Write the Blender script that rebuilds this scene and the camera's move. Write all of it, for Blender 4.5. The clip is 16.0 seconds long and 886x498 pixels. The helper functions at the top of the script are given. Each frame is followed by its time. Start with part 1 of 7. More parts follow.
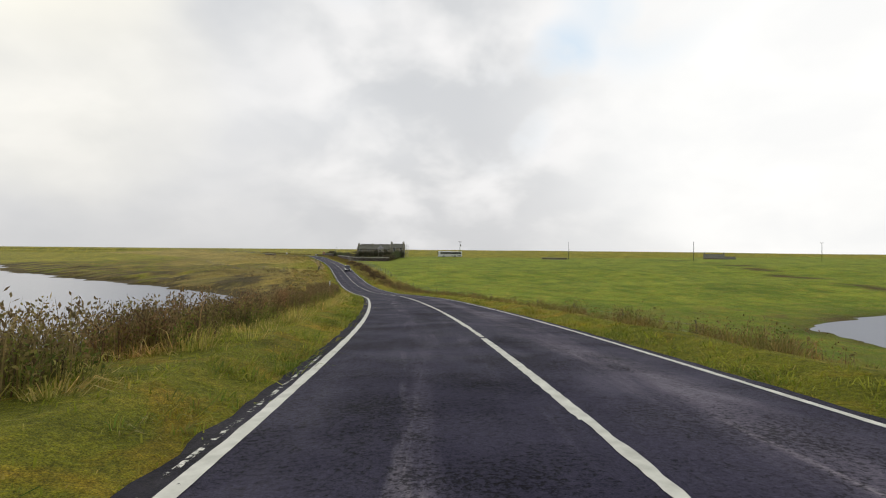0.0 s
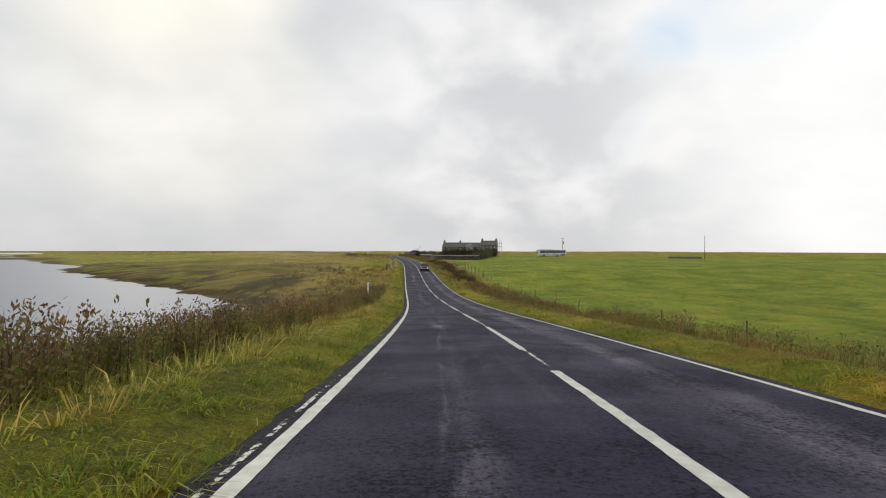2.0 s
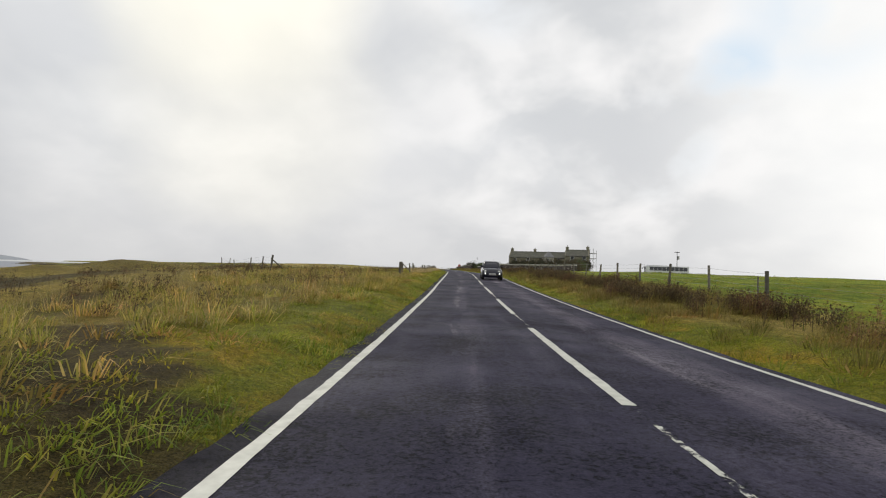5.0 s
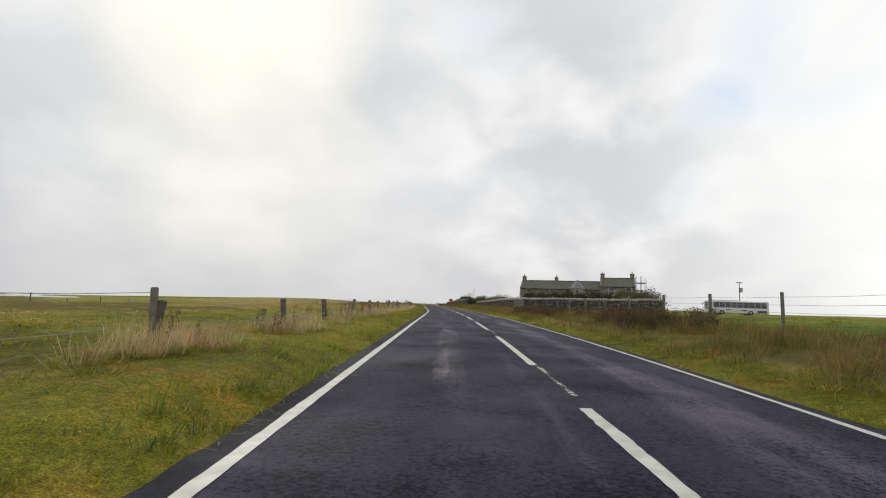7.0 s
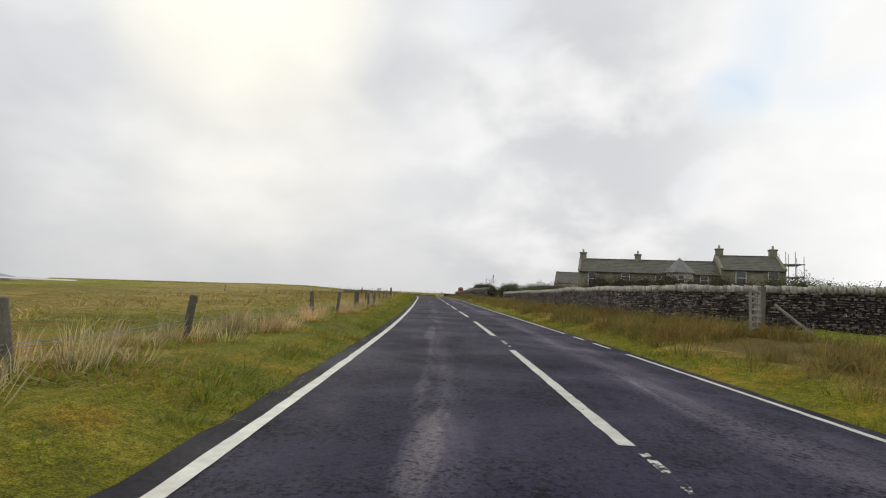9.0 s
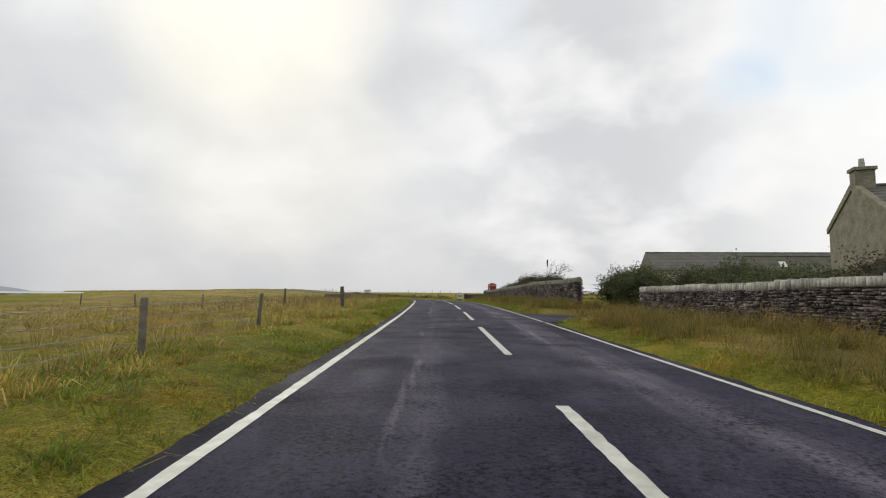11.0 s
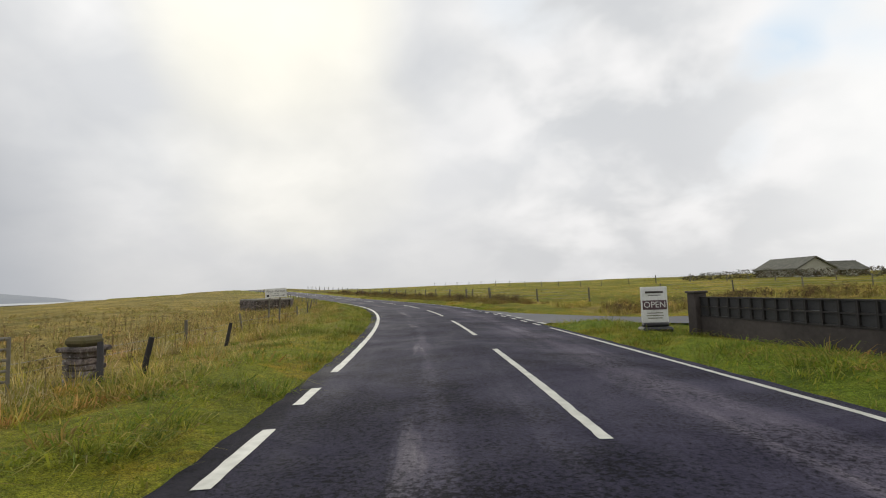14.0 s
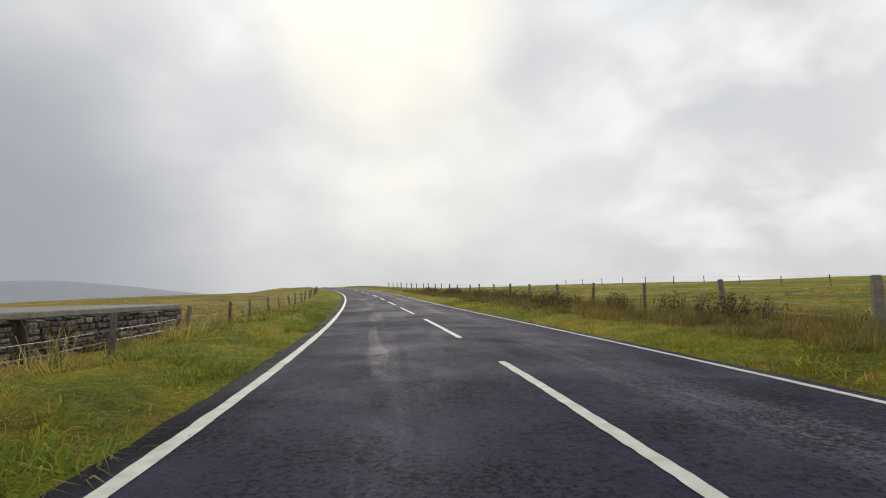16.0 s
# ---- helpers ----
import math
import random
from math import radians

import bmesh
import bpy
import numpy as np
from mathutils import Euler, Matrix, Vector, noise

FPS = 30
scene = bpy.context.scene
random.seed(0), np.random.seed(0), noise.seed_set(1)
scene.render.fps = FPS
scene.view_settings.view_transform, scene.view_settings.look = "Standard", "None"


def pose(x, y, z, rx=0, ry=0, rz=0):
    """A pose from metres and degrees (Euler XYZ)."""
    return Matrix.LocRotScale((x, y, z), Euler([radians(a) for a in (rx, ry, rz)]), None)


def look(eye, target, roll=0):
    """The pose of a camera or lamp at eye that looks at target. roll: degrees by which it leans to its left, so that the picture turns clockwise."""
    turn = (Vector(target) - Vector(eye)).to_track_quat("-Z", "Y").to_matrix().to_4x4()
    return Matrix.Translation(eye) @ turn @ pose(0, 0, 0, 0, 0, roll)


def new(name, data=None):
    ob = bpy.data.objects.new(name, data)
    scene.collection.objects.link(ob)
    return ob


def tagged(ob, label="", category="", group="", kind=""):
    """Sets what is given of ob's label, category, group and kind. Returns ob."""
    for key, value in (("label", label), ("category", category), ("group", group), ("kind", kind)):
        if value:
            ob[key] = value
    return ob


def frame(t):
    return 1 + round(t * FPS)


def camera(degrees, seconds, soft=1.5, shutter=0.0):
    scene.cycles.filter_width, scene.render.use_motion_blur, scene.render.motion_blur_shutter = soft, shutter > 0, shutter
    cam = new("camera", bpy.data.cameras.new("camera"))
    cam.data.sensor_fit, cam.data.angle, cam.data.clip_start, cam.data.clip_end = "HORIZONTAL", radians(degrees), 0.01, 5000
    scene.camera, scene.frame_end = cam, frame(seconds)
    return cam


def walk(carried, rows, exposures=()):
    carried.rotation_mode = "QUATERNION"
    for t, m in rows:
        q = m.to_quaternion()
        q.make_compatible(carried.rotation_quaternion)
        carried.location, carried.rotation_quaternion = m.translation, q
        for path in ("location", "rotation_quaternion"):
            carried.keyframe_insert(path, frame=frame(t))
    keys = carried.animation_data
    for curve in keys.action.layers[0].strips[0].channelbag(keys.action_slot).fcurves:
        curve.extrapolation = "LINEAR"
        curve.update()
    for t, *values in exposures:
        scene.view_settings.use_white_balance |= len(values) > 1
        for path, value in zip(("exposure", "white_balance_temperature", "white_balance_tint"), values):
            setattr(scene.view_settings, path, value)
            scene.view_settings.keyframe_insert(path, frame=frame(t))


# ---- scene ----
cam = camera(82.05, 16.0, soft=1.1, shutter=0.0)
PATH = [
    (0.0, pose(-0.751, 6.739, 0.692, 90.133, -0.503, -5.942)),
    (0.5, pose(-0.278, 15.611, 0.143, 90.183, -0.508, -3.435)),
    (1.0, pose(-0.132, 24.545, -0.456, 90.221, -0.292, -0.725)),
    (1.5, pose(-0.429, 33.568, -1.021, 90.368, -1.198, 1.734)),
    (2.0, pose(-1.023, 42.661, -1.631, 90.494, -0.246, 4.115)),
    (2.5, pose(-1.703, 51.781, -2.293, 90.502, -0.318, 5.788)),
    (3.0, pose(-2.529, 61.027, -2.990, 90.322, -0.623, 7.119)),
    (3.5, pose(-3.671, 70.475, -3.681, 90.522, -0.980, 8.303)),
    (4.0, pose(-5.025, 80.281, -4.249, 91.058, -1.337, 9.436)),
    (4.5, pose(-6.555, 90.336, -4.636, 92.034, -1.694, 10.182)),
    (5.0, pose(-8.156, 100.535, -4.791, 92.931, -2.051, 10.387)),
    (5.5, pose(-9.746, 110.756, -4.743, 93.661, -2.407, 10.538)),
    (6.0, pose(-11.294, 120.954, -4.512, 95.595, -2.431, 10.150)),
    (6.5, pose(-12.758, 131.114, -4.207, 96.523, -1.825, 9.780)),
    (7.0, pose(-14.201, 141.326, -3.929, 96.809, -2.077, 9.471)),
    (7.5, pose(-15.674, 151.226, -3.656, 96.762, -2.147, 9.183)),
    (8.0, pose(-17.264, 161.193, -3.431, 96.321, -2.086, 9.325)),
    (8.5, pose(-18.938, 171.061, -3.279, 95.929, -2.075, 9.624)),
    (9.0, pose(-20.776, 181.224, -3.195, 95.556, -2.973, 10.280)),
    (9.5, pose(-22.576, 191.347, -3.029, 95.539, -2.470, 10.944)),
    (10.0, pose(-24.537, 201.371, -2.892, 95.461, -1.967, 11.737)),
    (10.5, pose(-26.612, 211.326, -2.749, 95.426, -1.464, 11.997)),
    (11.0, pose(-28.725, 221.232, -2.589, 95.433, -0.961, 11.970)),
    (11.5, pose(-30.842, 231.099, -2.377, 95.412, -0.459, 11.801)),
    (12.0, pose(-32.937, 240.947, -2.233, 95.228, 0.792, 12.350)),
    (12.5, pose(-34.977, 249.971, -2.064, 95.111, 1.399, 12.895)),
    (13.0, pose(-37.306, 259.283, -1.935, 95.324, 0.947, 13.637)),
    (13.5, pose(-39.812, 268.433, -1.841, 95.129, 1.096, 14.502)),
    (14.0, pose(-42.527, 277.731, -1.811, 94.511, 1.690, 15.828)),
    (14.5, pose(-45.419, 286.743, -1.916, 94.107, 1.664, 17.685)),
    (15.0, pose(-48.938, 296.041, -1.974, 93.936, 2.789, 20.799)),
    (15.5, pose(-52.968, 305.024, -2.012, 94.306, 1.821, 24.575)),
    (16.0, pose(-57.666, 313.549, -1.982, 94.814, 0.971, 27.968)),
]
walk(cam, PATH)

# road heading (degrees) every 8 m and grade (per cent) every 16 m along its centre line, from 16 m behind the start
HEAD = [-9.7, -7.7, -5.7, -3.7, -1.8, 0.6, 2.2, 3.0, 4.7, 5.8, 6.6, 7.4, 8.1, 8.7, 8.8, 8.7, 8.7, 8.4, 8.9, 8.6, 8.5, 8.9, 9.5, 9.5, 9.9, 10.0, 10.7, 11.6, 12.1, 12.3, 12.4, 12.4, 12.3, 13.1, 13.6, 14.3, 15.2, 16.0, 17.9, 19.9, 22.9, 27.1, 31.9, 35.3, 36.8, 37.5, 37.9, 38.6, 39.4, 40.5, 41.6, 42.8, 43.9, 45.1, 46.2, 47.4, 48.6, 49.7, 50.9]
GRADE = [-6.15, -6.25, -6.20, -6.21, -7.41, -7.36, -5.03, -1.35, 1.57, 3.04, 3.07, 1.93, 1.06, 1.31, 1.37, 1.67, 1.89, 1.52, 0.24, -0.48, 0.54, 0.47, 0.74, 1.65, 2.21, 2.43, 2.52, 2.55, 2.56, 2.57]
LANE_L, LANE_R = 2.72, 2.49

# ---- world and light ----
world = bpy.data.worlds.new("sky")
scene.world = world
world.use_nodes = True
wt = world.node_tree
wt.nodes.clear()


def wlink(a, b):
    wt.links.new(a, b)


SUN_AZ, SUN_EL = 34.0, 27.0   # degrees left of north, above the horizon
SUN_DIR = Vector((-math.sin(radians(SUN_AZ)) * math.cos(radians(SUN_EL)), math.cos(radians(SUN_AZ)) * math.cos(radians(SUN_EL)), math.sin(radians(SUN_EL))))
sky = wt.nodes.new("ShaderNodeTexSky")
sky.sky_type = "NISHITA"
sky.sun_disc = False
sky.sun_elevation = radians(SUN_EL)
sky.sun_rotation = radians(-SUN_AZ)
tc = wt.nodes.new("ShaderNodeTexCoord")
# the clouds hang in a flat layer: spread the direction by its height
sep = wt.nodes.new("ShaderNodeSeparateXYZ")
wlink(tc.outputs["Generated"], sep.inputs[0])
zb = wt.nodes.new("ShaderNodeMath"); zb.operation = "MAXIMUM"; zb.inputs[1].default_value = 0.0
wlink(sep.outputs["Z"], zb.inputs[0])
za = wt.nodes.new("ShaderNodeMath"); za.operation = "ADD"; za.inputs[1].default_value = 0.62
wlink(zb.outputs[0], za.inputs[0])
layer = wt.nodes.new("ShaderNodeVectorMath"); layer.operation = "DIVIDE"
wlink(tc.outputs["Generated"], layer.inputs[0])
wlink(za.outputs[0], layer.inputs[1])


def cloud(scale, detail, rough, dist, loc):
    m = wt.nodes.new("ShaderNodeMapping")
    m.inputs["Location"].default_value = loc
    wlink(layer.outputs[0], m.inputs["Vector"])
    n = wt.nodes.new("ShaderNodeTexNoise")
    n.inputs["Scale"].default_value = scale
    n.inputs["Detail"].default_value = detail
    n.inputs["Roughness"].default_value = rough
    n.inputs["Distortion"].default_value = dist
    wlink(m.outputs[0], n.inputs["Vector"])
    return n.outputs["Fac"]


def ramp(fac, *stops):
    r = wt.nodes.new("ShaderNodeValToRGB")
    e = r.color_ramp.elements
    while len(e) < len(stops):
        e.new(0.5)
    for el, (p, c) in zip(e, stops):
        el.position, el.color = p, (*c, 1)
    wlink(fac, r.inputs[0])
    return r.outputs[0]


def mix(a, b, fac, mode="MIX"):
    n = wt.nodes.new("ShaderNodeMix")
    n.data_type = "RGBA"
    n.blend_type = mode
    for sock, v in ((n.inputs[0], fac), (n.inputs[6], a), (n.inputs[7], b)):
        if hasattr(v, "links"):
            wlink(v, sock)
        else:
            sock.default_value = v
    return n.outputs[2]


def towards(az, el):
    """A direction, az in degrees left of north."""
    a, e = radians(az), radians(el)
    return Vector((-math.sin(a) * math.cos(e), math.cos(a) * math.cos(e), math.sin(e)))


big = cloud(2.1, 4.0, 0.45, 0.15, (3.1, 1.7, 0.0))
fine = cloud(5.0, 4.0, 0.48, 0.2, (0.4, 5.2, 1.0))
soft_n = cloud(2.6, 3.0, 0.45, 0.1, (6.4, 0.2, 2.0))


def patch(az, el, inner, outer, ragged=0.02):
    """How far a direction lies inside a ragged round patch of sky."""
    d = wt.nodes.new("ShaderNodeVectorMath"); d.operation = "DOT_PRODUCT"
    wlink(tc.outputs["Generated"], d.inputs[0])
    d.inputs[1].default_value = towards(az, el)
    r = wt.nodes.new("ShaderNodeMath"); r.operation = "MULTIPLY_ADD"
    wlink(soft_n, r.inputs[0])
    r.inputs[1].default_value = ragged
    r.inputs[2].default_value = -ragged / 2
    q = wt.nodes.new("ShaderNodeMath"); q.operation = "ADD"
    wlink(d.outputs["Value"], q.inputs[0])
    wlink(r.outputs[0], q.inputs[1])
    m = wt.nodes.new("ShaderNodeMapRange")
    m.interpolation_type = "SMOOTHSTEP"
    m.inputs["From Min"].default_value = math.cos(radians(outer))
    m.inputs["From Max"].default_value = math.cos(radians(inner))
    wlink(q.outputs[0], m.inputs["Value"])
    return m.outputs[0]


def times(fac, k):
    n = wt.nodes.new("ShaderNodeMath"); n.operation = "MULTIPLY"
    wlink(fac, n.inputs[0])
    n.inputs[1].default_value = k
    return n.outputs[0]


shade = ramp(big, (0.32, (0.745, 0.755, 0.765)), (0.50, (0.84, 0.845, 0.85)), (0.66, (0.97, 0.965, 0.955)))
puffs = ramp(fine, (0.36, (0.93, 0.935, 0.945)), (0.52, (0.99, 0.99, 0.99)), (0.66, (1.05, 1.045, 1.04)))
deck = mix(shade, puffs, 1.0, "MULTIPLY")
# greyer towards the horizon
low = ramp(sep.outputs["Z"], (0.0, (0.0, 0.0, 0.0)), (0.09, (0.30, 0.30, 0.30)), (0.24, (1, 1, 1)))
deck = mix((0.66, 0.66, 0.665, 1), deck, low)
# the bright side of the sky, to the right of the road
deck = mix(deck, (1.06, 1.055, 1.035, 1), times(patch(-44, 14, 4, 34, 0.10), 0.85))
# rain cloud low on the seaward side
deck = mix(deck, (0.47, 0.485, 0.515, 1), times(patch(80, 3, 8, 36, 0.06), 0.75))
# glow of the sun behind the cloud
deck = mix(deck, (1.14, 1.10, 0.95, 1), times(patch(SUN_AZ, SUN_EL + 3, 1.0, 15, 0.02), 0.9))
deck = mix(deck, (0.96, 0.935, 0.85, 1), times(patch(SUN_AZ - 3, SUN_EL - 11, 0.5, 15, 0.03), 0.6))
deck = mix(deck, puffs, 0.6, "MULTIPLY")
# darker rain low over the far shore
deck = mix(deck, (0.35, 0.375, 0.42, 1), times(patch(76, 0, 6, 27, 0.02), 0.88))
# heaped bright tops and grey bases, torn by the finer cloud
torn = ramp(fine, (0.42, (0, 0, 0)), (0.62, (1, 1, 1)))
torn2 = ramp(soft_n, (0.40, (0, 0, 0)), (0.60, (1, 1, 1)))


def through_gaps(fac, gaps):
    n = wt.nodes.new("ShaderNodeMath"); n.operation = "MULTIPLY"
    wlink(fac, n.inputs[0])
    wlink(gaps, n.inputs[1])
    return n.outputs[0]


deck = mix(deck, (1.0, 0.985, 0.98, 1), times(through_gaps(patch(-6, 17, 3, 24, 0.03), torn), 0.65))
deck = mix(deck, (0.70, 0.705, 0.72, 1), times(through_gaps(patch(4, 12, 3, 30, 0.03), torn2), 0.40))
# thin places where the blue shows
blue = mix((0.60, 0.71, 0.80, 1), sky.outputs[0], 0.03)
for az, el, r0, r1, k in ((-18.5, 20.5, 0.5, 4.6, 0.9), (-27, 25, 1, 9, 0.5), (-12, 14, 1, 7, 0.25), (4, 31, 1, 8, 0.3)):
    deck = mix(deck, blue, times(through_gaps(patch(az, el, r0, r1, 0.01), torn), k))
bg = wt.nodes.new("ShaderNodeBackground")
bg.inputs["Strength"].default_value = 1.0
wlink(deck, bg.inputs["Color"])
wo = wt.nodes.new("ShaderNodeOutputWorld")
wlink(bg.outputs[0], wo.inputs["Surface"])

sun_data = bpy.data.lights.new("sun", "SUN")
sun_data.energy = 0.8
sun_data.angle = radians(14)
sun_data.color = (1.0, 0.95, 0.86)
sun = new("sun", sun_data)
sun.matrix_world = look(SUN_DIR * 200, (0, 0, 0))

# ---- helpers ----
rng = random.Random(7)
nrng = np.random.default_rng(7)


def add_mesh(name, verts, faces, material, smooth=False):
    me = bpy.data.meshes.new(name)
    me.from_pydata(verts, [], faces)
    if material:
        me.materials.append(material)
    if smooth:
        me.polygons.foreach_set("use_smooth", [True] * len(me.polygons))
    me.update()
    return me


def part(name, bm, material, parent=None, label="", smooth=False):
    """Links a bmesh as one mesh object, under parent if there is one."""
    me = bpy.data.meshes.new(name)
    bm.to_mesh(me)
    bm.free()
    if material:
        me.materials.append(material)
    if smooth:
        me.polygons.foreach_set("use_smooth", [True] * len(me.polygons))
    ob = new(name, me)
    if parent:
        ob.parent = parent
    if label:
        ob["label"] = label
    return ob


def thing(name, m, label, category, group="", kind=""):
    ob = new(name)
    ob.empty_display_size = 0.2
    ob.matrix_basis = m
    return tagged(ob, label, category, group, kind)


def box(bm, x0, x1, y0, y1, z0, z1, m=None, bevel=0.0):
    tm = Matrix.LocRotScale(((x0 + x1) / 2, (y0 + y1) / 2, (z0 + z1) / 2), None, (x1 - x0, y1 - y0, z1 - z0))
    r = bmesh.ops.create_cube(bm, size=1.0, matrix=(m @ tm) if m else tm)
    if bevel:
        vs = set(r["verts"])
        es = [e for e in bm.edges if e.verts[0] in vs and e.verts[1] in vs]
        bmesh.ops.bevel(bm, geom=es, offset=bevel, segments=1, affect="EDGES")


def tube(bm, p, q, r0, r1=None, n=6):
    """A tapered stick from p to q."""
    p, q = Vector(p), Vector(q)
    d = q - p
    m = Matrix.Translation((p + q) / 2) @ d.to_track_quat("Z", "Y").to_matrix().to_4x4()
    bmesh.ops.create_cone(bm, cap_ends=True, segments=n, radius1=r0, radius2=r0 if r1 is None else r1, depth=d.length, matrix=m)


def prism(bm, pts, y0, y1):
    """A prism with the outline pts (x, z) between y0 and y1."""
    a = [bm.verts.new((x, y0, z)) for x, z in pts]
    b = [bm.verts.new((x, y1, z)) for x, z in pts]
    n = len(pts)
    bm.faces.new(a)
    bm.faces.new(b[::-1])
    for i in range(n):
        bm.faces.new((a[i], b[i], b[(i + 1) % n], a[(i + 1) % n]))
    bmesh.ops.recalc_face_normals(bm, faces=bm.faces[:])


# ---- the road's line ----
STEP = 1.0
S_AXIS = np.arange(-16.0, 440.0, STEP)
_h = np.radians(np.interp(S_AXIS, -16 + 8.0 * np.arange(len(HEAD)), HEAD))
_g = np.interp(S_AXIS, -16 + 16.0 * np.arange(len(GRADE)), GRADE) / 100
_x = np.concatenate([[0], np.cumsum(-np.sin(_h))[:-1]])
_y = np.concatenate([[0], np.cumsum(np.cos(_h))[:-1]])
_z = np.concatenate([[0], np.cumsum(_g)[:-1]])
_x, _y, _z = _x - _x[16], _y - _y[16], _z - _z[16]
CROWN = 0.025


def road_z(s):
    s = np.asarray(s, float)
    z = np.interp(s, S_AXIS, _z)
    return z + np.minimum(s + 16, 0) * -0.05


def line(s):
    """Place and heading of the centre line, straight on past both ends."""
    s = np.asarray(s, float)
    h = np.interp(s, S_AXIS, _h)
    x, y = np.interp(s, S_AXIS, _x), np.interp(s, S_AXIS, _y)
    over = np.maximum(s - S_AXIS[-1], 0) + np.minimum(s - S_AXIS[0], 0)
    return x - np.sin(h) * over, y + np.cos(h) * over, h


_far = np.interp(S_AXIS, [-16, 440], [radians(0), radians(32)])


def spot(s, u):
    """World x, y of the point u metres to the right of the road at s; far out the cross lines fan less."""
    s, u = np.asarray(s, float), np.asarray(u, float)
    x, y, h = line(s)
    h2 = np.interp(s, S_AXIS, _far)
    a = np.clip(u, -25, 25)
    b = np.clip(u, -300, 300) - a
    c = u - a - b
    hf = radians(15)
    return (x + a * np.cos(h) + b * np.cos(h2) + c * math.cos(hf), y + a * np.sin(h) + b * np.sin(h2) + c * math.sin(hf))


def on_road(s, u, dz=0.0):
    x, y = spot(s, u)
    return np.stack([x, y, road_z(s) - CROWN * np.abs(u) + dz + 0 * x], -1)


# ---- materials ----
def material(name, rough=0.8, metallic=0.0, spec=0.5):
    m = bpy.data.materials.new(name)
    m.use_nodes = True
    b = m.node_tree.nodes["Principled BSDF"]
    b.inputs["Roughness"].default_value = rough
    b.inputs["Metallic"].default_value = metallic
    b.inputs["Specular IOR Level"].default_value = spec
    return m, m.node_tree, b


def nd(t, kind, **kw):
    n = t.nodes.new(kind)
    for k, v in kw.items():
        if k in n.inputs:
            n.inputs[k].default_value = v
    return n


def noise_of(t, scale, detail=4.0, rough=0.55, dist=0.0, vec=None):
    n = nd(t, "ShaderNodeTexNoise", Scale=scale, Detail=detail, Roughness=rough, Distortion=dist)
    if vec is None:
        vec = coords(t)
    t.links.new(vec, n.inputs["Vector"])
    return n.outputs["Fac"]


def coords(t):
    for n in t.nodes:
        if n.bl_idname == "ShaderNodeTexCoord":
            return n.outputs["Object"]
    return t.nodes.new("ShaderNodeTexCoord").outputs["Object"]


def colour_ramp(t, fac, *stops):
    r = t.nodes.new("ShaderNodeValToRGB")
    e = r.color_ramp.elements
    while len(e) < len(stops):
        e.new(0.5)
    for el, (p, c) in zip(e, stops):
        el.position, el.color = p, (*c, 1) if len(c) == 3 else c
    t.links.new(fac, r.inputs[0])
    return r.outputs[0]


def blend(t, a, b, fac, mode="MIX"):
    n = t.nodes.new("ShaderNodeMix")
    n.data_type, n.blend_type = "RGBA", mode
    for sock, v in ((n.inputs[0], fac), (n.inputs[6], a), (n.inputs[7], b)):
        if hasattr(v, "links"):
            t.links.new(v, sock)
        else:
            sock.default_value = (*v, 1) if isinstance(v, tuple) and len(v) == 3 else v
    return n.outputs[2]


def maths(t, op, a, b=0.0):
    n = t.nodes.new("ShaderNodeMath")
    n.operation = op
    for sock, v in zip(n.inputs, (a, b)):
        if hasattr(v, "links"):
            t.links.new(v, sock)
        else:
            sock.default_value = v
    return n.outputs[0]


def bump(t, b, height, strength=0.4, distance=0.02):
    n = nd(t, "ShaderNodeBump", Strength=strength, Distance=distance)
    t.links.new(height, n.inputs["Height"])
    t.links.new(n.outputs[0], b.inputs["Normal"])


def random_of(t, island=False):
    if island:
        return t.nodes.new("ShaderNodeNewGeometry").outputs["Random Per Island"]
    return t.nodes.new("ShaderNodeObjectInfo").outputs["Random"]


def simple(name, c1, c2, scale=4.0, rough=0.8, bumps=0.3, bump_scale=30.0, metallic=0.0, vary=0.0, island=False, dist=0.01):
    """Two tones mottled at two scales, fine relief, and a tone of its own for each piece."""
    m, t, b = material(name, rough, metallic)
    f = maths(t, "ADD", maths(t, "MULTIPLY", noise_of(t, scale, 5), 0.6), maths(t, "MULTIPLY", noise_of(t, scale * 9, 4), 0.4))
    col = colour_ramp(t, f, (0.35, c1), (0.65, c2))
    if vary:
        v = maths(t, "ADD", maths(t, "MULTIPLY", random_of(t, island), vary * 2), 1 - vary)
        cv = t.nodes.new("ShaderNodeCombineColor")
        for k in range(3):
            t.links.new(v, cv.inputs[k])
        col = blend(t, col, cv.outputs[0], 1.0, "MULTIPLY")
    t.links.new(col, b.inputs["Base Color"])
    bump(t, b, noise_of(t, bump_scale, 5), bumps, dist)
    return m


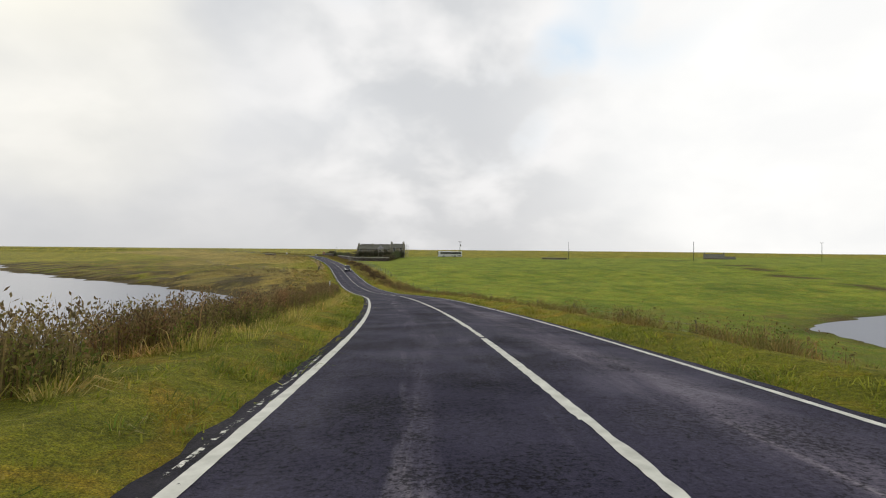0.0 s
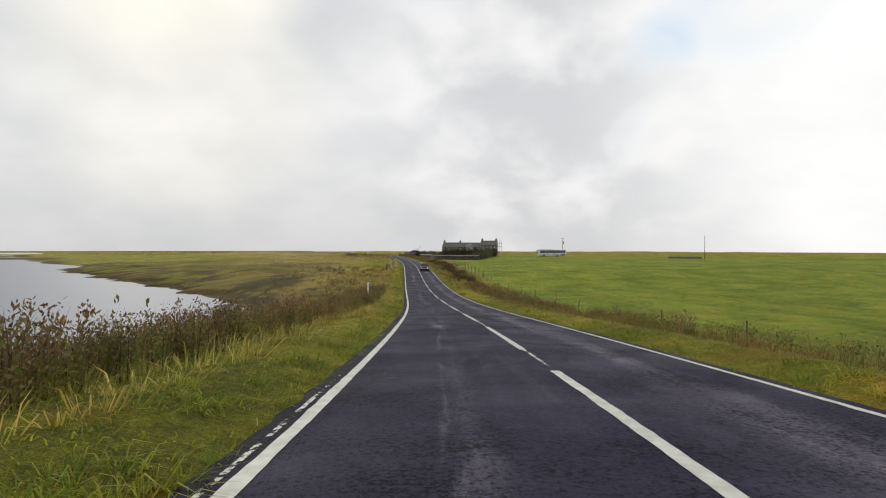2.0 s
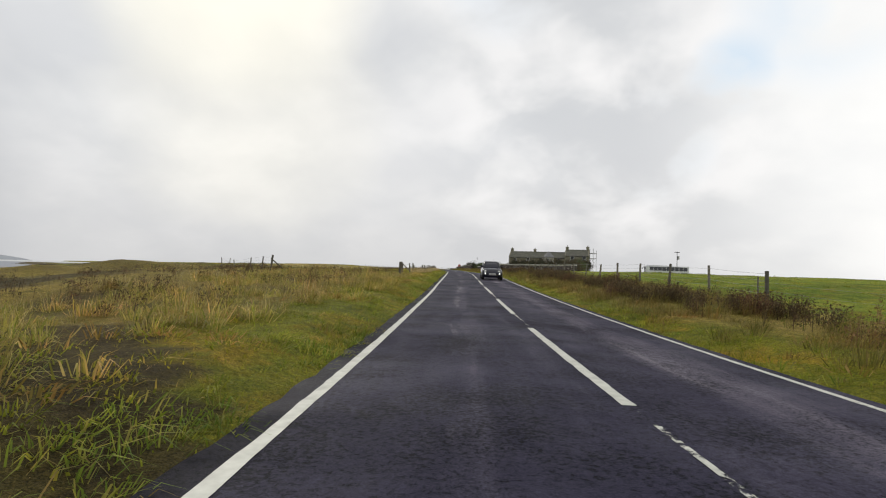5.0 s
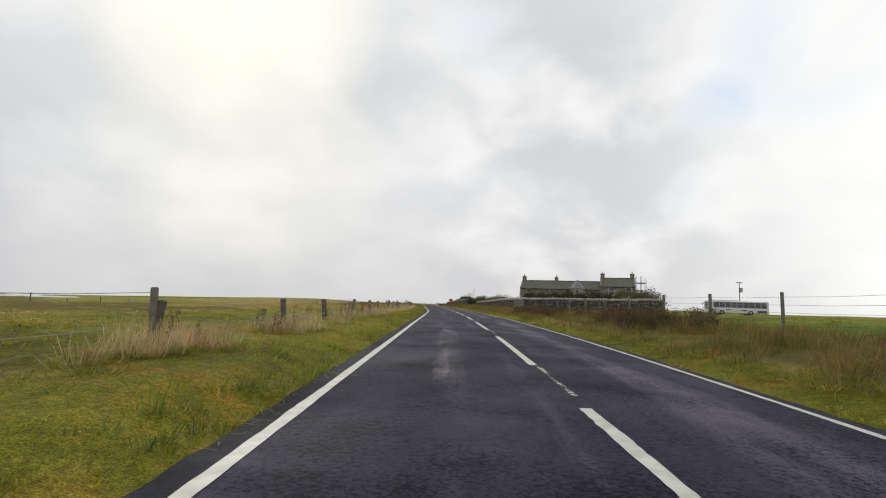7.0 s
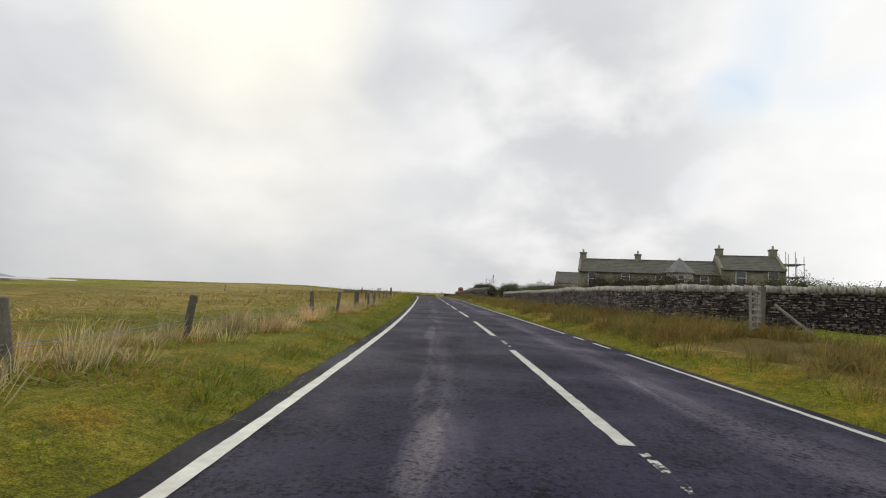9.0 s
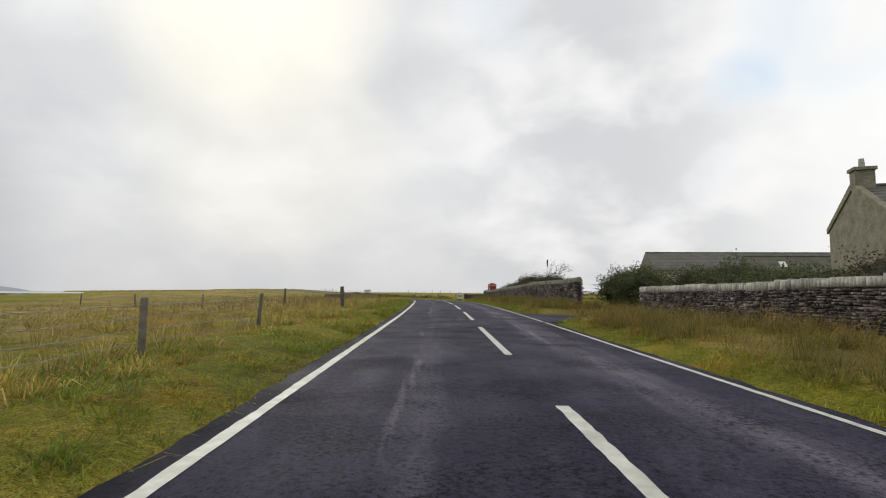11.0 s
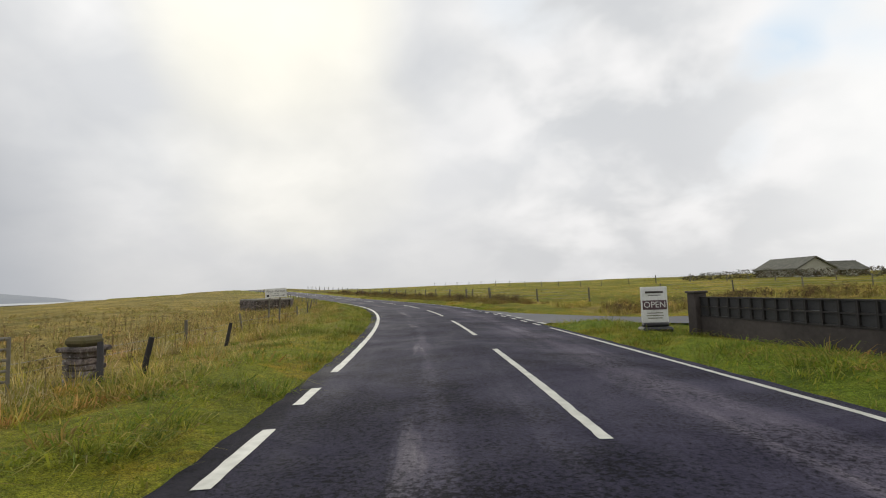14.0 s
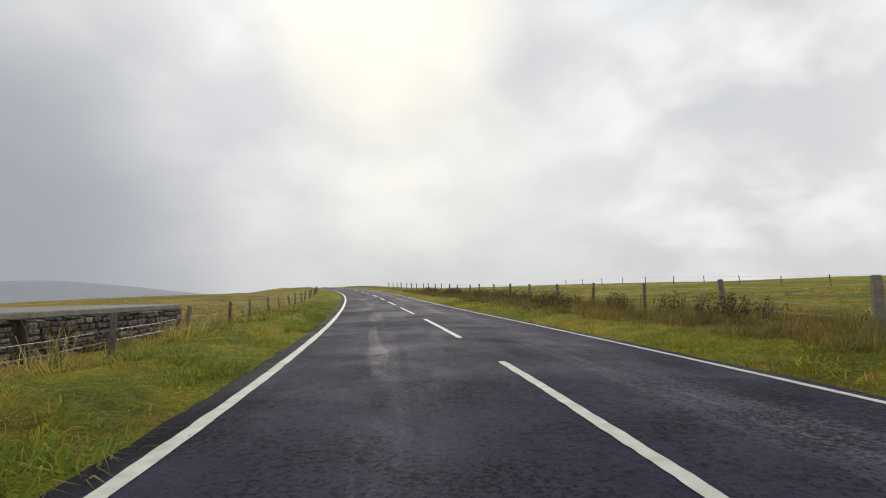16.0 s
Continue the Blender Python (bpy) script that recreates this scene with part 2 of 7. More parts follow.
def make_asphalt():
    m, t, b = material("asphalt", 0.5)
    grain = noise_of(t, 85.0, 4, 0.75)
    chips = noise_of(t, 24.0, 5, 0.75, 0.3)
    blot = noise_of(t, 0.45, 6, 0.65, 0.6)
    uv = t.nodes.new("ShaderNodeUVMap")
    su_ = t.nodes.new("ShaderNodeSeparateXYZ")
    t.links.new(uv.outputs[0], su_.inputs[0])
    base = colour_ramp(t, grain, (0.3, (0.0112, 0.0103, 0.0215)), (0.7, (0.0385, 0.0360, 0.0640)))
    # ravelled places: dark pits between the chippings
    pits = colour_ramp(t, maths(t, "ADD", chips, maths(t, "MULTIPLY", maths(t, "SUBTRACT", noise_of(t, 0.9, 4, 0.6), 0.5), 0.5)), (0.38, (0.14, 0.14, 0.16)), (0.48, (0.94, 0.94, 0.94)), (0.68, (1.45, 1.42, 1.36)))
    base = blend(t, base, pits, 1.0, "MULTIPLY")
    base = blend(t, base, colour_ramp(t, blot, (0.36, (0.84, 0.84, 0.86)), (0.64, (1.18, 1.17, 1.15))), 1.0, "MULTIPLY")
    # dried, paler strips: between the wheels of each lane and a narrow seam
    wob = nd(t, "ShaderNodeMapping", Scale=(1.5, 0.16, 1.0))
    t.links.new(uv.outputs[0], wob.inputs["Vector"])
    streaky = noise_of(t, 1.2, 5, 0.62, 0.5, wob.outputs[0])
    ragged = maths(t, "MULTIPLY", maths(t, "SUBTRACT", streaky, 0.5), 1.6)

    def strip_at(u, half, lo, hi, top):
        q = maths(t, "ABSOLUTE", maths(t, "SUBTRACT", su_.outputs[0], u))
        q = maths(t, "ADD", maths(t, "SUBTRACT", half, q), ragged)
        return colour_ramp(t, q, (lo, (1, 1, 1)), (hi, top))

    for u, half, lo, hi, top in ((-1.30, 0.30, 0.05, 0.60, (2.7, 2.65, 2.05)), (-1.52, 0.03, 0.0, 0.14, (2.0, 2.0, 1.6)), (1.40, 0.62, 0.10, 0.70, (2.9, 2.85, 2.2)), (-0.40, 0.14, 0.10, 0.5, (2.2, 2.2, 1.75)), (1.15, 0.02, 0.05, 0.35, (2.4, 2.4, 2.0)), (1.45, 1.45, 0.0, 0.5, (1.32, 1.30, 1.20))):
        base = blend(t, base, strip_at(u, half, lo, hi, top), 1.0, "MULTIPLY")
    # the tarred strip outside the edge lines, and coarse ravelled patches
    out_ = maths(t, "ADD", maths(t, "ABSOLUTE", su_.outputs[0]), maths(t, "MULTIPLY", ragged, 0.25))
    base = blend(t, base, colour_ramp(t, maths(t, "MULTIPLY", out_, 0.25), (0.675, (1, 1, 1)), (0.71, (0.40, 0.39, 0.40))), 1.0, "MULTIPLY")
    coarse = maths(t, "ADD", noise_of(t, 11.0, 4, 0.7), maths(t, "MULTIPLY", noise_of(t, 0.35, 4, 0.6), 0.55))
    base = blend(t, base, colour_ramp(t, coarse, (0.55, (0.46, 0.45, 0.48)), (0.66, (1, 1, 1))), 1.0, "MULTIPLY")
    t.links.new(base, b.inputs["Base Color"])
    # damp patches shine more
    r = colour_ramp(t, maths(t, "ADD", blot, maths(t, "MULTIPLY", ragged, 0.25)), (0.35, (0.82, 0.82, 0.82)), (0.66, (0.62, 0.62, 0.62)))
    t.links.new(r, b.inputs["Roughness"])
    b.inputs["Specular IOR Level"].default_value = 0.075
    bump(t, b, maths(t, "ADD", grain, maths(t, "MULTIPLY", chips, 1.2)), 0.6, 0.006)
    return m


def make_paint(name, worn):
    """Road paint, broken up by wear into a see-through pattern."""
    m, t, b = material(name, 0.6)
    wear = maths(t, "ADD", maths(t, "MULTIPLY", noise_of(t, 14.0, 6, 0.7), 0.6), maths(t, "MULTIPLY", noise_of(t, 1.3, 4), 0.4))
    col = colour_ramp(t, noise_of(t, 6.0, 5), (0.3, (0.40, 0.40, 0.345)), (0.7, (0.60, 0.60, 0.53)))
    t.links.new(col, b.inputs["Base Color"])
    a = colour_ramp(t, wear, (worn - 0.03, (0, 0, 0)), (worn + 0.02, (1, 1, 1)))
    t.links.new(a, b.inputs["Alpha"])
    bump(t, b, noise_of(t, 60.0, 3), 0.3, 0.003)
    return m


def make_ground():
    """Turf: pasture green, dry straw and brown heath by the cover attribute, each mottled."""
    m, t, b = material("turf", 0.95, 0.0, 0.15)
    at = t.nodes.new("ShaderNodeAttribute")
    at.attribute_name = "cover"
    ch = t.nodes.new("ShaderNodeSeparateColor")
    t.links.new(at.outputs["Color"], ch.inputs[0])
    n1, n2, n3 = noise_of(t, 0.22, 6, 0.6, 0.4), noise_of(t, 2.3, 6, 0.65, 0.3), noise_of(t, 16.0, 5, 0.7)
    # tufts drawn out across the slope
    green = colour_ramp(t, maths(t, "ADD", maths(t, "MULTIPLY", n1, 0.5), maths(t, "MULTIPLY", n2, 0.5)), (0.36, (0.086, 0.098, 0.008)), (0.50, (0.178, 0.186, 0.013)), (0.64, (0.290, 0.252, 0.028)))
    straw = colour_ramp(t, maths(t, "ADD", maths(t, "MULTIPLY", n1, 0.45), maths(t, "MULTIPLY", n2, 0.55)), (0.36, (0.115, 0.102, 0.018)), (0.50, (0.245, 0.192, 0.044)), (0.64, (0.39, 0.305, 0.105)))
    heath = colour_ramp(t, maths(t, "ADD", maths(t, "MULTIPLY", n1, 0.4), maths(t, "MULTIPLY", n2, 0.6)), (0.34, (0.030, 0.022, 0.012)), (0.50, (0.070, 0.052, 0.018)), (0.66, (0.120, 0.100, 0.030)))
    dry = colour_ramp(t, noise_of(t, 0.75, 5, 0.6, 0.5), (0.50, (1.0, 1.0, 1.0)), (0.62, (1.38, 1.02, 1.15)))
    green = blend(t, green, dry, 1.0, "MULTIPLY")
    w1 = maths(t, "ADD", ch.outputs[1], maths(t, "MULTIPLY", maths(t, "SUBTRACT", n1, 0.5), 1.3))
    w2 = maths(t, "ADD", maths(t, "ADD", ch.outputs[2], maths(t, "MULTIPLY", maths(t, "SUBTRACT", n2, 0.5), 0.6)), maths(t, "MULTIPLY", maths(t, "SUBTRACT", n1, 0.5), 1.0))
    green = blend(t, green, blend(t, green, (0.84, 1.12, 1.25), 1.0, "MULTIPLY"), ch.outputs[0])
    c = blend(t, green, straw, colour_ramp(t, w1, (0.3, (0, 0, 0)), (0.7, (1, 1, 1))))
    c = blend(t, c, heath, colour_ramp(t, w2, (0.35, (0, 0, 0)), (0.7, (1, 1, 1))))
    fine = colour_ramp(t, n3, (0.32, (0.55, 0.55, 0.55)), (0.68, (1.35, 1.35, 1.35)))
    c = blend(t, c, fine, 1.0, "MULTIPLY")
    c = blend(t, c, colour_ramp(t, noise_of(t, 0.07, 5, 0.6, 0.8), (0.36, (0.74, 0.78, 0.74)), (0.64, (1.20, 1.14, 1.1))), 1.0, "MULTIPLY")
    stipple = colour_ramp(t, noise_of(t, 70.0, 3, 0.7), (0.36, (0.50, 0.53, 0.50)), (0.50, (1.06, 1.06, 1.04)), (0.66, (1.85, 1.75, 1.5)))
    t.links.new(blend(t, c, stipple, 1.0, "MULTIPLY"), b.inputs["Base Color"])
    bump(t, b, maths(t, "ADD", maths(t, "MULTIPLY", n2, 1.0), maths(t, "MULTIPLY", n3, 0.7)), 1.0, 0.16)
    return m


def make_water():
    m, t, b = material("water", 0.45, 0.0, 0.03)
    b.inputs["Base Color"].default_value = (0.25, 0.265, 0.30, 1)
    mp = nd(t, "ShaderNodeMapping", Scale=(1.0, 2.2, 1.0))
    t.links.new(coords(t), mp.inputs["Vector"])
    bump(t, b, noise_of(t, 0.9, 5, 0.6, 0.2, mp.outputs[0]), 0.4, 0.12)
    return m


def make_blades(name, *tones):
    """Leaves and stalks; a tone for each blade."""
    m, t, b = material(name, 0.75, 0.0, 0.2)
    n = len(tones)
    col = colour_ramp(t, random_of(t, True), *[(i / max(n - 1, 1), c) for i, c in enumerate(tones)])
    col = blend(t, col, colour_ramp(t, noise_of(t, 0.5, 3), (0.3, (0.75, 0.75, 0.75)), (0.7, (1.2, 1.2, 1.2))), 1.0, "MULTIPLY")
    col = blend(t, col, colour_ramp(t, noise_of(t, 2.4, 4, 0.6), (0.34, (0.62, 0.64, 0.62)), (0.66, (1.32, 1.28, 1.2))), 1.0, "MULTIPLY")
    dry = colour_ramp(t, noise_of(t, 0.75, 5, 0.6, 0.5), (0.50, (1.0, 1.0, 1.0)), (0.62, (1.28, 1.0, 1.08)))
    t.links.new(blend(t, col, dry, 1.0, "MULTIPLY"), b.inputs["Base Color"])
    # thin leaves let half of the light through
    tr = t.nodes.new("ShaderNodeBsdfTranslucent")
    ms = t.nodes.new("ShaderNodeMixShader")
    ms.inputs[0].default_value = 0.45
    src = b.inputs["Base Color"].links[0].from_socket
    t.links.new(src, tr.inputs["Color"])
    t.links.new(b.outputs[0], ms.inputs[1])
    t.links.new(tr.outputs[0], ms.inputs[2])
    t.links.new(ms.outputs[0], t.nodes["Material Output"].inputs["Surface"])
    return m


ASPHALT = make_asphalt()
PAINT = make_paint("road_paint", 0.345)
PAINT_WORN = make_paint("worn_road_paint", 0.475)
TURF = make_ground()
WATER = make_water()

# ---- the lie of the land: heights across the road, metres from its centre ----
NEAR_U = [0.0, 3.0, 4.5, 6.5, 10.0]
FAR_U = [16, 26, 45, 80, 150, 300, 700, 2600]
#         s : rise over the road at 4.5, 6.5, 10 m ; height at 16, 26, 45, 80, 150, 300, 700, 2600 m
LEFT = {
    -60: ((-.05, -.2, -.6), (-1.0, -4.5, -8.2, -9, -9, -9, -9, -9)),
    0: ((-.03, -.2, -.8), (-3.2, -6.6, -8.6, -9, -9, -9, -9, -9)),
    40: ((-.03, -.3, -1.0), (-5.2, -7.3, -8.6, -9, -9, -9, -9, -9)),
    70: ((.0, -.2, -.9), (-6.8, -8.0, -8.8, -9, -9, -9, -9, -9)),
    100: ((.03, .0, -.3), (-7.0, -8.0, -9, -9, -9, -9, -9, -9)),
    125: ((.08, .32, .30), (-5.1, -5.0, -5.0, -5.0, -9, -9, -9, -9)),
    150: ((.0, .05, .15), (-4.7, -4.9, -5.1, -5.1, -9, -9, -9, -9)),
    200: ((-.05, -.05, -.10), (-4.4, -4.7, -5.1, -5.4, -7.0, -9, -9, -9)),
    250: ((-.08, -.2, -.25), (-3.75, -4.1, -4.6, -5.2, -7.1, -9, -9, -9)),
    300: ((-.1, -.25, -.35), (-3.3, -3.6, -4.0, -4.8, -7.2, -9, -9, -9)),
    340: ((-.02, -.25, -.5), (-3.2, -3.2, -3.6, -4.7, -7.4, -9, -9, -9)),
    400: ((-.0, -.05, -.1), (-1.7, -1.95, -2.6, -4.4, -7.6, -9, -9, -9)),
    480: ((-.0, -.05, -.1), (-1.4, -1.8, -2.5, -4.4, -7.8, -9, -9, -9)),
    560: ((-1.5, -1.9, -2.2), (-5, -6, -6.5, -7, -7.5, -9, -9, -9)),
}
RIGHT = {
    -60: ((-.1, -.4, -1.0), (-.5, -4.5, -6.5, -6.8, -5, -3, -3, -4)),
    0: ((-.1, -.5, -1.3), (-3.2, -5.8, -6.6, -7.5, -5.0, -3, -3, -4)),
    40: ((-.12, -.5, -1.2), (-5.0, -6.2, -7.75, -8.3, -5.4, -3, -3, -4)),
    70: ((-.12, -.35, -.7), (-6.0, -6.6, -7.45, -7.4, -4.8, -3, -3, -4)),
    100: ((-.05, -.1, -.1), (-5.9, -5.9, -5.8, -5.2, -4.0, -3, -3, -4)),
    130: ((.05, .35, .6), (-4.6, -4.5, -4.4, -4.2, -3.5, -2.6, -3, -4)),
    160: ((.05, .3, .55), (-3.75, -3.65, -3.6, -3.6, -3.1, -2.6, -3, -4)),
    200: ((.03, .22, .35), (-3.6, -3.5, -3.4, -3.3, -3.0, -2.6, -3, -4)),
    250: ((.0, .1, .2), (-2.8, -2.6, -2.7, -3.0, -3.2, -2.6, -3, -4)),
    285: ((.0, .0, .1), (-2.7, -2.5, -2.3, -2.0, -1.6, -.8, -1, -3)),
    293: ((-.1, -.28, -.32), (-3.1, -2.8, -2.4, -2.0, -1.5, -.7, -1, -3)),
    318: ((-.05, .0, .05), (-2.6, -2.45, -2.1, -1.5, -.9, 0, -1, -3)),
    350: ((-.05, .02, .1), (-2.25, -2.2, -2.0, -1.5, -1.1, -.3, -1, -3)),
    400: ((-.05, .1, .15), (-1.4, -1.3, -1.2, -.7, -.1, .6, 0, -3)),
    480: ((-.05, .2, .3), (-1.0, -.95, -.95, -.6, 0, .6, 0, -3)),
}


def side_height(table, s, d):
    st = sorted(table)
    k = np.clip(np.searchsorted(st, s) - 1, 0, len(st) - 2)
    f = np.clip((s - np.array(st)[k]) / (np.array(st)[k + 1] - np.array(st)[k]), 0, 1)
    f = f * f * (3 - 2 * f)
    near = np.array([(0, 0, *table[a][0]) for a in st])
    far = np.array([table[a][1] for a in st], float)
    rz = road_z(s)
    nk = near[k] * (1 - f)[:, None] + near[k + 1] * f[:, None]
    fk = far[k] * (1 - f)[:, None] + far[k + 1] * f[:, None]
    us = np.array(NEAR_U + FAR_U, float)
    prof = np.concatenate([nk + rz[:, None], fk], 1)
    j = np.clip(np.searchsorted(us, d) - 1, 0, len(us) - 2)
    g = np.clip((d - us[j]) / (us[j + 1] - us[j]), 0, 1)
    i = np.arange(len(s))
    # smooth across the slope
    slope = np.diff(prof, axis=1) / np.diff(us)
    m0 = (slope[i, np.maximum(j - 1, 0)] + slope[i, j]) / 2
    m1 = (slope[i, np.minimum(j + 1, len(us) - 2)] + slope[i, j]) / 2
    w = us[j + 1] - us[j]
    g2, g3 = g * g, g ** 3
    return (2 * g3 - 3 * g2 + 1) * prof[i, j] + (g3 - 2 * g2 + g) * w * m0 + (3 * g2 - 2 * g3) * prof[i, j + 1] + (g3 - g2) * w * m1


SHORE_S = [0, 40, 62, 85, 101, 118, 126, 140, 154, 181, 228, 353, 480]
SHORE_U = [30, 21, 17.5, 17.5, 20.5, 32, 36.6, 49, 60, 78, 109, 145, 165]


def smooth_step(a, b, v):
    g = np.clip((v - a) / (b - a), 0, 1)
    return g * g * (3 - 2 * g)


def inland(s, u):
    """How far a place on the sea side lies behind the waterline."""
    return np.interp(s, SHORE_S, SHORE_U) + u


def land(s, u):
    """Height of the ground without its small relief."""
    s, u = np.atleast_1d(np.asarray(s, float)), np.atleast_1d(np.asarray(u, float))
    s, u = np.broadcast_arrays(s, u)
    z = np.where(u < 0, side_height(LEFT, s, -u), side_height(RIGHT, s, u))
    # beyond the bay's head a grass bluff drops to a stony foreshore
    e = inland(s, u)
    shore = np.maximum(-7.6 + 0.055 * e, -9.0)
    top = np.minimum(26, np.interp(s, SHORE_S, SHORE_U) - 8.5)
    # gullies and slumped shoulders run down the face
    gully = 0.10 * np.sin(s * 0.16) + 0.08 * np.sin(s * 0.37 + 1) + 0.05 * np.sin(s * 0.83 + 0.12 * u)
    rise = np.clip((e + top * gully) / top, 0, 1)
    face = 0.30 * smooth_step(0.04, 0.16, rise) + 0.30 * smooth_step(0.15, 0.62, rise) + 0.40 * smooth_step(0.50, 1.0, rise)
    bluff = shore * (1 - face) + z * face
    w = smooth_step(66, 88, s) * (1 - smooth_step(330, 430, s)) * (u < 0)
    return z * (1 - w) + bluff * w


def relief(x, y, d, e):
    """Tussocks close by, swells further out."""
    out = np.zeros(len(x))
    for i in range(len(x)):
        a = 0.05 * noise.noise((x[i] * 0.9, y[i] * 0.9, 0)) + 0.10 * noise.noise((x[i] * 0.25, y[i] * 0.25, 3))
        if 3.4 < d[i] < 14:
            a += (0.075 * noise.noise((x[i] * 1.7, y[i] * 1.5, 4)) + 0.05 * noise.noise((x[i] * 0.6, y[i] * 0.6, 8))) * min((d[i] - 3.4) / 0.8, 1)
        b = 0.8 * noise.noise((x[i] * 0.03, y[i] * 0.03, 7))
        c = 0.85 * noise.noise((x[i] * 0.075, y[i] * 0.075, 9)) + 0.55 * noise.noise((x[i] * 0.2, y[i] * 0.2, 2))
        out[i] = c * min(max((d[i] - 14) / 14, 0), 1) * (min(max((e[i] - 5) / 8, 0), 1) if x[i] < -22 and y[i] < 235 and x[i] < -0.19 * y[i] else 0.0) + a * min(max((d[i] - 3.6) / 2.5, 0), 1) + b * min(max((d[i] - 14) / 60, 0), 1) * (min(max((e[i] - 5) / 20, 0), 1) if x[i] < -5 else 1.0)
    return out

# ---- ground ----
GRID_S, GRID_U, GRID_Z = [], [], []


def side_axis(u):
    """Where the side road's middle runs, s for a distance u from the main road."""
    return 300.9 - 0.25 * (np.clip(np.asarray(u, float), 2.4, 12) - 4.5)


def side_near(u):
    return side_axis(u) - 1.8 - 0.8 * np.exp(-np.maximum(np.asarray(u, float) - 2.4, 0) / 0.8)


def side_far(u):
    """The far edge sweeps out in a flare at the mouth."""
    return side_axis(u) + 1.8 + 8.5 * np.exp(-np.maximum(np.asarray(u, float) - 2.4, 0) / 1.6)


def drive_axis(u):
    return 245.0 + 0.55 * np.maximum(np.asarray(u, float) - 3, 0)


def drive_half(u):
    return np.interp(u, [2.4, 6.8], [3.1, 1.2])


def build_ground():
    s = np.concatenate([-60 - np.geomspace(2400, 6, 22), np.arange(-60, 0, 4.0), np.arange(0, 356, 0.75), np.arange(356, 480, 4.0), 480 + np.geomspace(6, 3000, 24)])
    half = np.concatenate([np.arange(3.0, 12, 0.5), np.geomspace(12, 120, 34), np.geomspace(130, 2600, 22)])
    u = np.concatenate([-half[::-1], [-1.5, 0, 1.5], half])
    S, U = np.meshgrid(s, u, indexing="ij")
    S, U = S.ravel(), U.ravel()
    X, Y = spot(S, U)
    z = land(S, U)
    d = np.abs(U)
    z = z + relief(X, Y, d, inland(S, U))
    # a ragged turf edge stands a little above the asphalt, and the bed lies below it
    z = np.where(d < 2.9, z - 0.30, z)
    z = np.where((d >= 2.9) & (d < 3.2), z - 0.13, z)
    z = np.where((d >= 3.2) & (d < 3.7), z - 0.03 - CROWN * 3, z)
    # the verge swells a hand's breadth above the road
    z = z + 0.11 * smooth_step(3.15, 3.75, d) * (1 - smooth_step(5.0, 7.5, d)) * (d >= 3.15)
    # the side road and the driveway are cut into the verge
    out_by = np.maximum(side_near(U) - S, S - side_far(U))
    cut = (1 - smooth_step(-0.2, 1.2, out_by)) * ((U > 2.9) & (U < 60))
    bed = np.where(U < 10, road_z(S) - CROWN * np.minimum(U, 10) - 0.035, z - 0.10)
    z = z * (1 - cut) + np.minimum(z, bed) * cut
    cut = (1 - smooth_step(-0.6, 0.7, np.abs(S - drive_axis(U)) - drive_half(U))) * ((U > 2.9) & (U < 7.2))
    z = z * (1 - cut) + (road_z(S) - CROWN * U - 0.10) * cut
    GRID_S.append(s), GRID_U.append(u), GRID_Z.append(z.reshape(len(s), len(u)))
    nu = len(u)
    ns = len(s)
    idx = np.arange(ns * nu).reshape(ns, nu)
    f = np.stack([idx[:-1, :-1], idx[:-1, 1:], idx[1:, 1:], idx[1:, :-1]], -1).reshape(-1, 4)
    me = add_mesh("ground", np.stack([X, Y, z], -1).tolist(), f.tolist(), TURF, True)
    # cover: red nothing, green channel straw, blue channel heath
    straw = np.zeros(len(S))
    heath = np.zeros(len(S))
    left, right = U < 0, U > 0

    def zone(v, s0, s1, u0, u1, amount, soft_s=8.0, soft_u=0.8):
        w = np.clip((S - s0) / soft_s + 0.5, 0, 1) * np.clip((s1 - S) / soft_s + 0.5, 0, 1)
        w = w * np.clip((U - u0) / soft_u + 0.5, 0, 1) * np.clip((u1 - U) / soft_u + 0.5, 0, 1)
        return np.maximum(v, w * amount)

    # verges and banks on the sea side
    straw = zone(straw, -60, 90, -12, -5.0, 0.35)
    heath = zone(heath, -60, 92, -22, -6.0, 0.55)
    straw = zone(straw, 86, 150, -40, -5.2, 0.85)
    heath = zone(heath, 92, 140, -24, -6.5, 0.48)
    straw = zone(straw, 95, 250, -400, -12, 0.45, 20, 8)
    # heath on the bluff is raised to paint in shaded slopes as well
    heath = zone(heath, 100, 200, -400, -18, 0.52, 20, 8)
    heath = zone(heath, 190, 300, -400, -45, 0.46, 20, 20)
    straw = zone(straw, 140, 300, -7.5, -4.4, 0.38)
    straw = zone(straw, 190, 480, -60, -7.0, 0.85, 30, 12)
    straw = zone(straw, 135, 215, -60, -7.0, 0.36, 20, 12)
    straw = zone(straw, 240, 480, -8, -5.0, 0.55)
    # verges on the field side
    straw = zone(straw, -60, 120, 4.8, 9, 0.50)
    heath = zone(heath, -60, 110, 5.5, 9, 0.35)
    heath = zone(heath, 0, 75, 12, 75, 0.42, 20, 10)
    straw = zone(straw, 110, 243, 3.7, 8.5, 0.72)
    heath = zone(heath, 115, 200, 4.0, 8.5, 0.50)
    straw = zone(straw, 200, 283, 3.7, 9.0, 0.74, 3)
    heath = zone(heath, 200, 283, 4.0, 9.0, 0.42, 3)
    straw = zone(straw, 312, 480, 4.3, 9, 0.60)
    heath = zone(heath, 312, 480, 4.5, 8.0, 0.52)
    straw = zone(straw, 303, 309, 7, 60, 0.7, 2, 3)
    heath = zone(heath, 303, 308, 7, 60, 0.45, 2, 3)
    straw = zone(straw, 290, 480, 10, 300, 0.34, 10, 3)
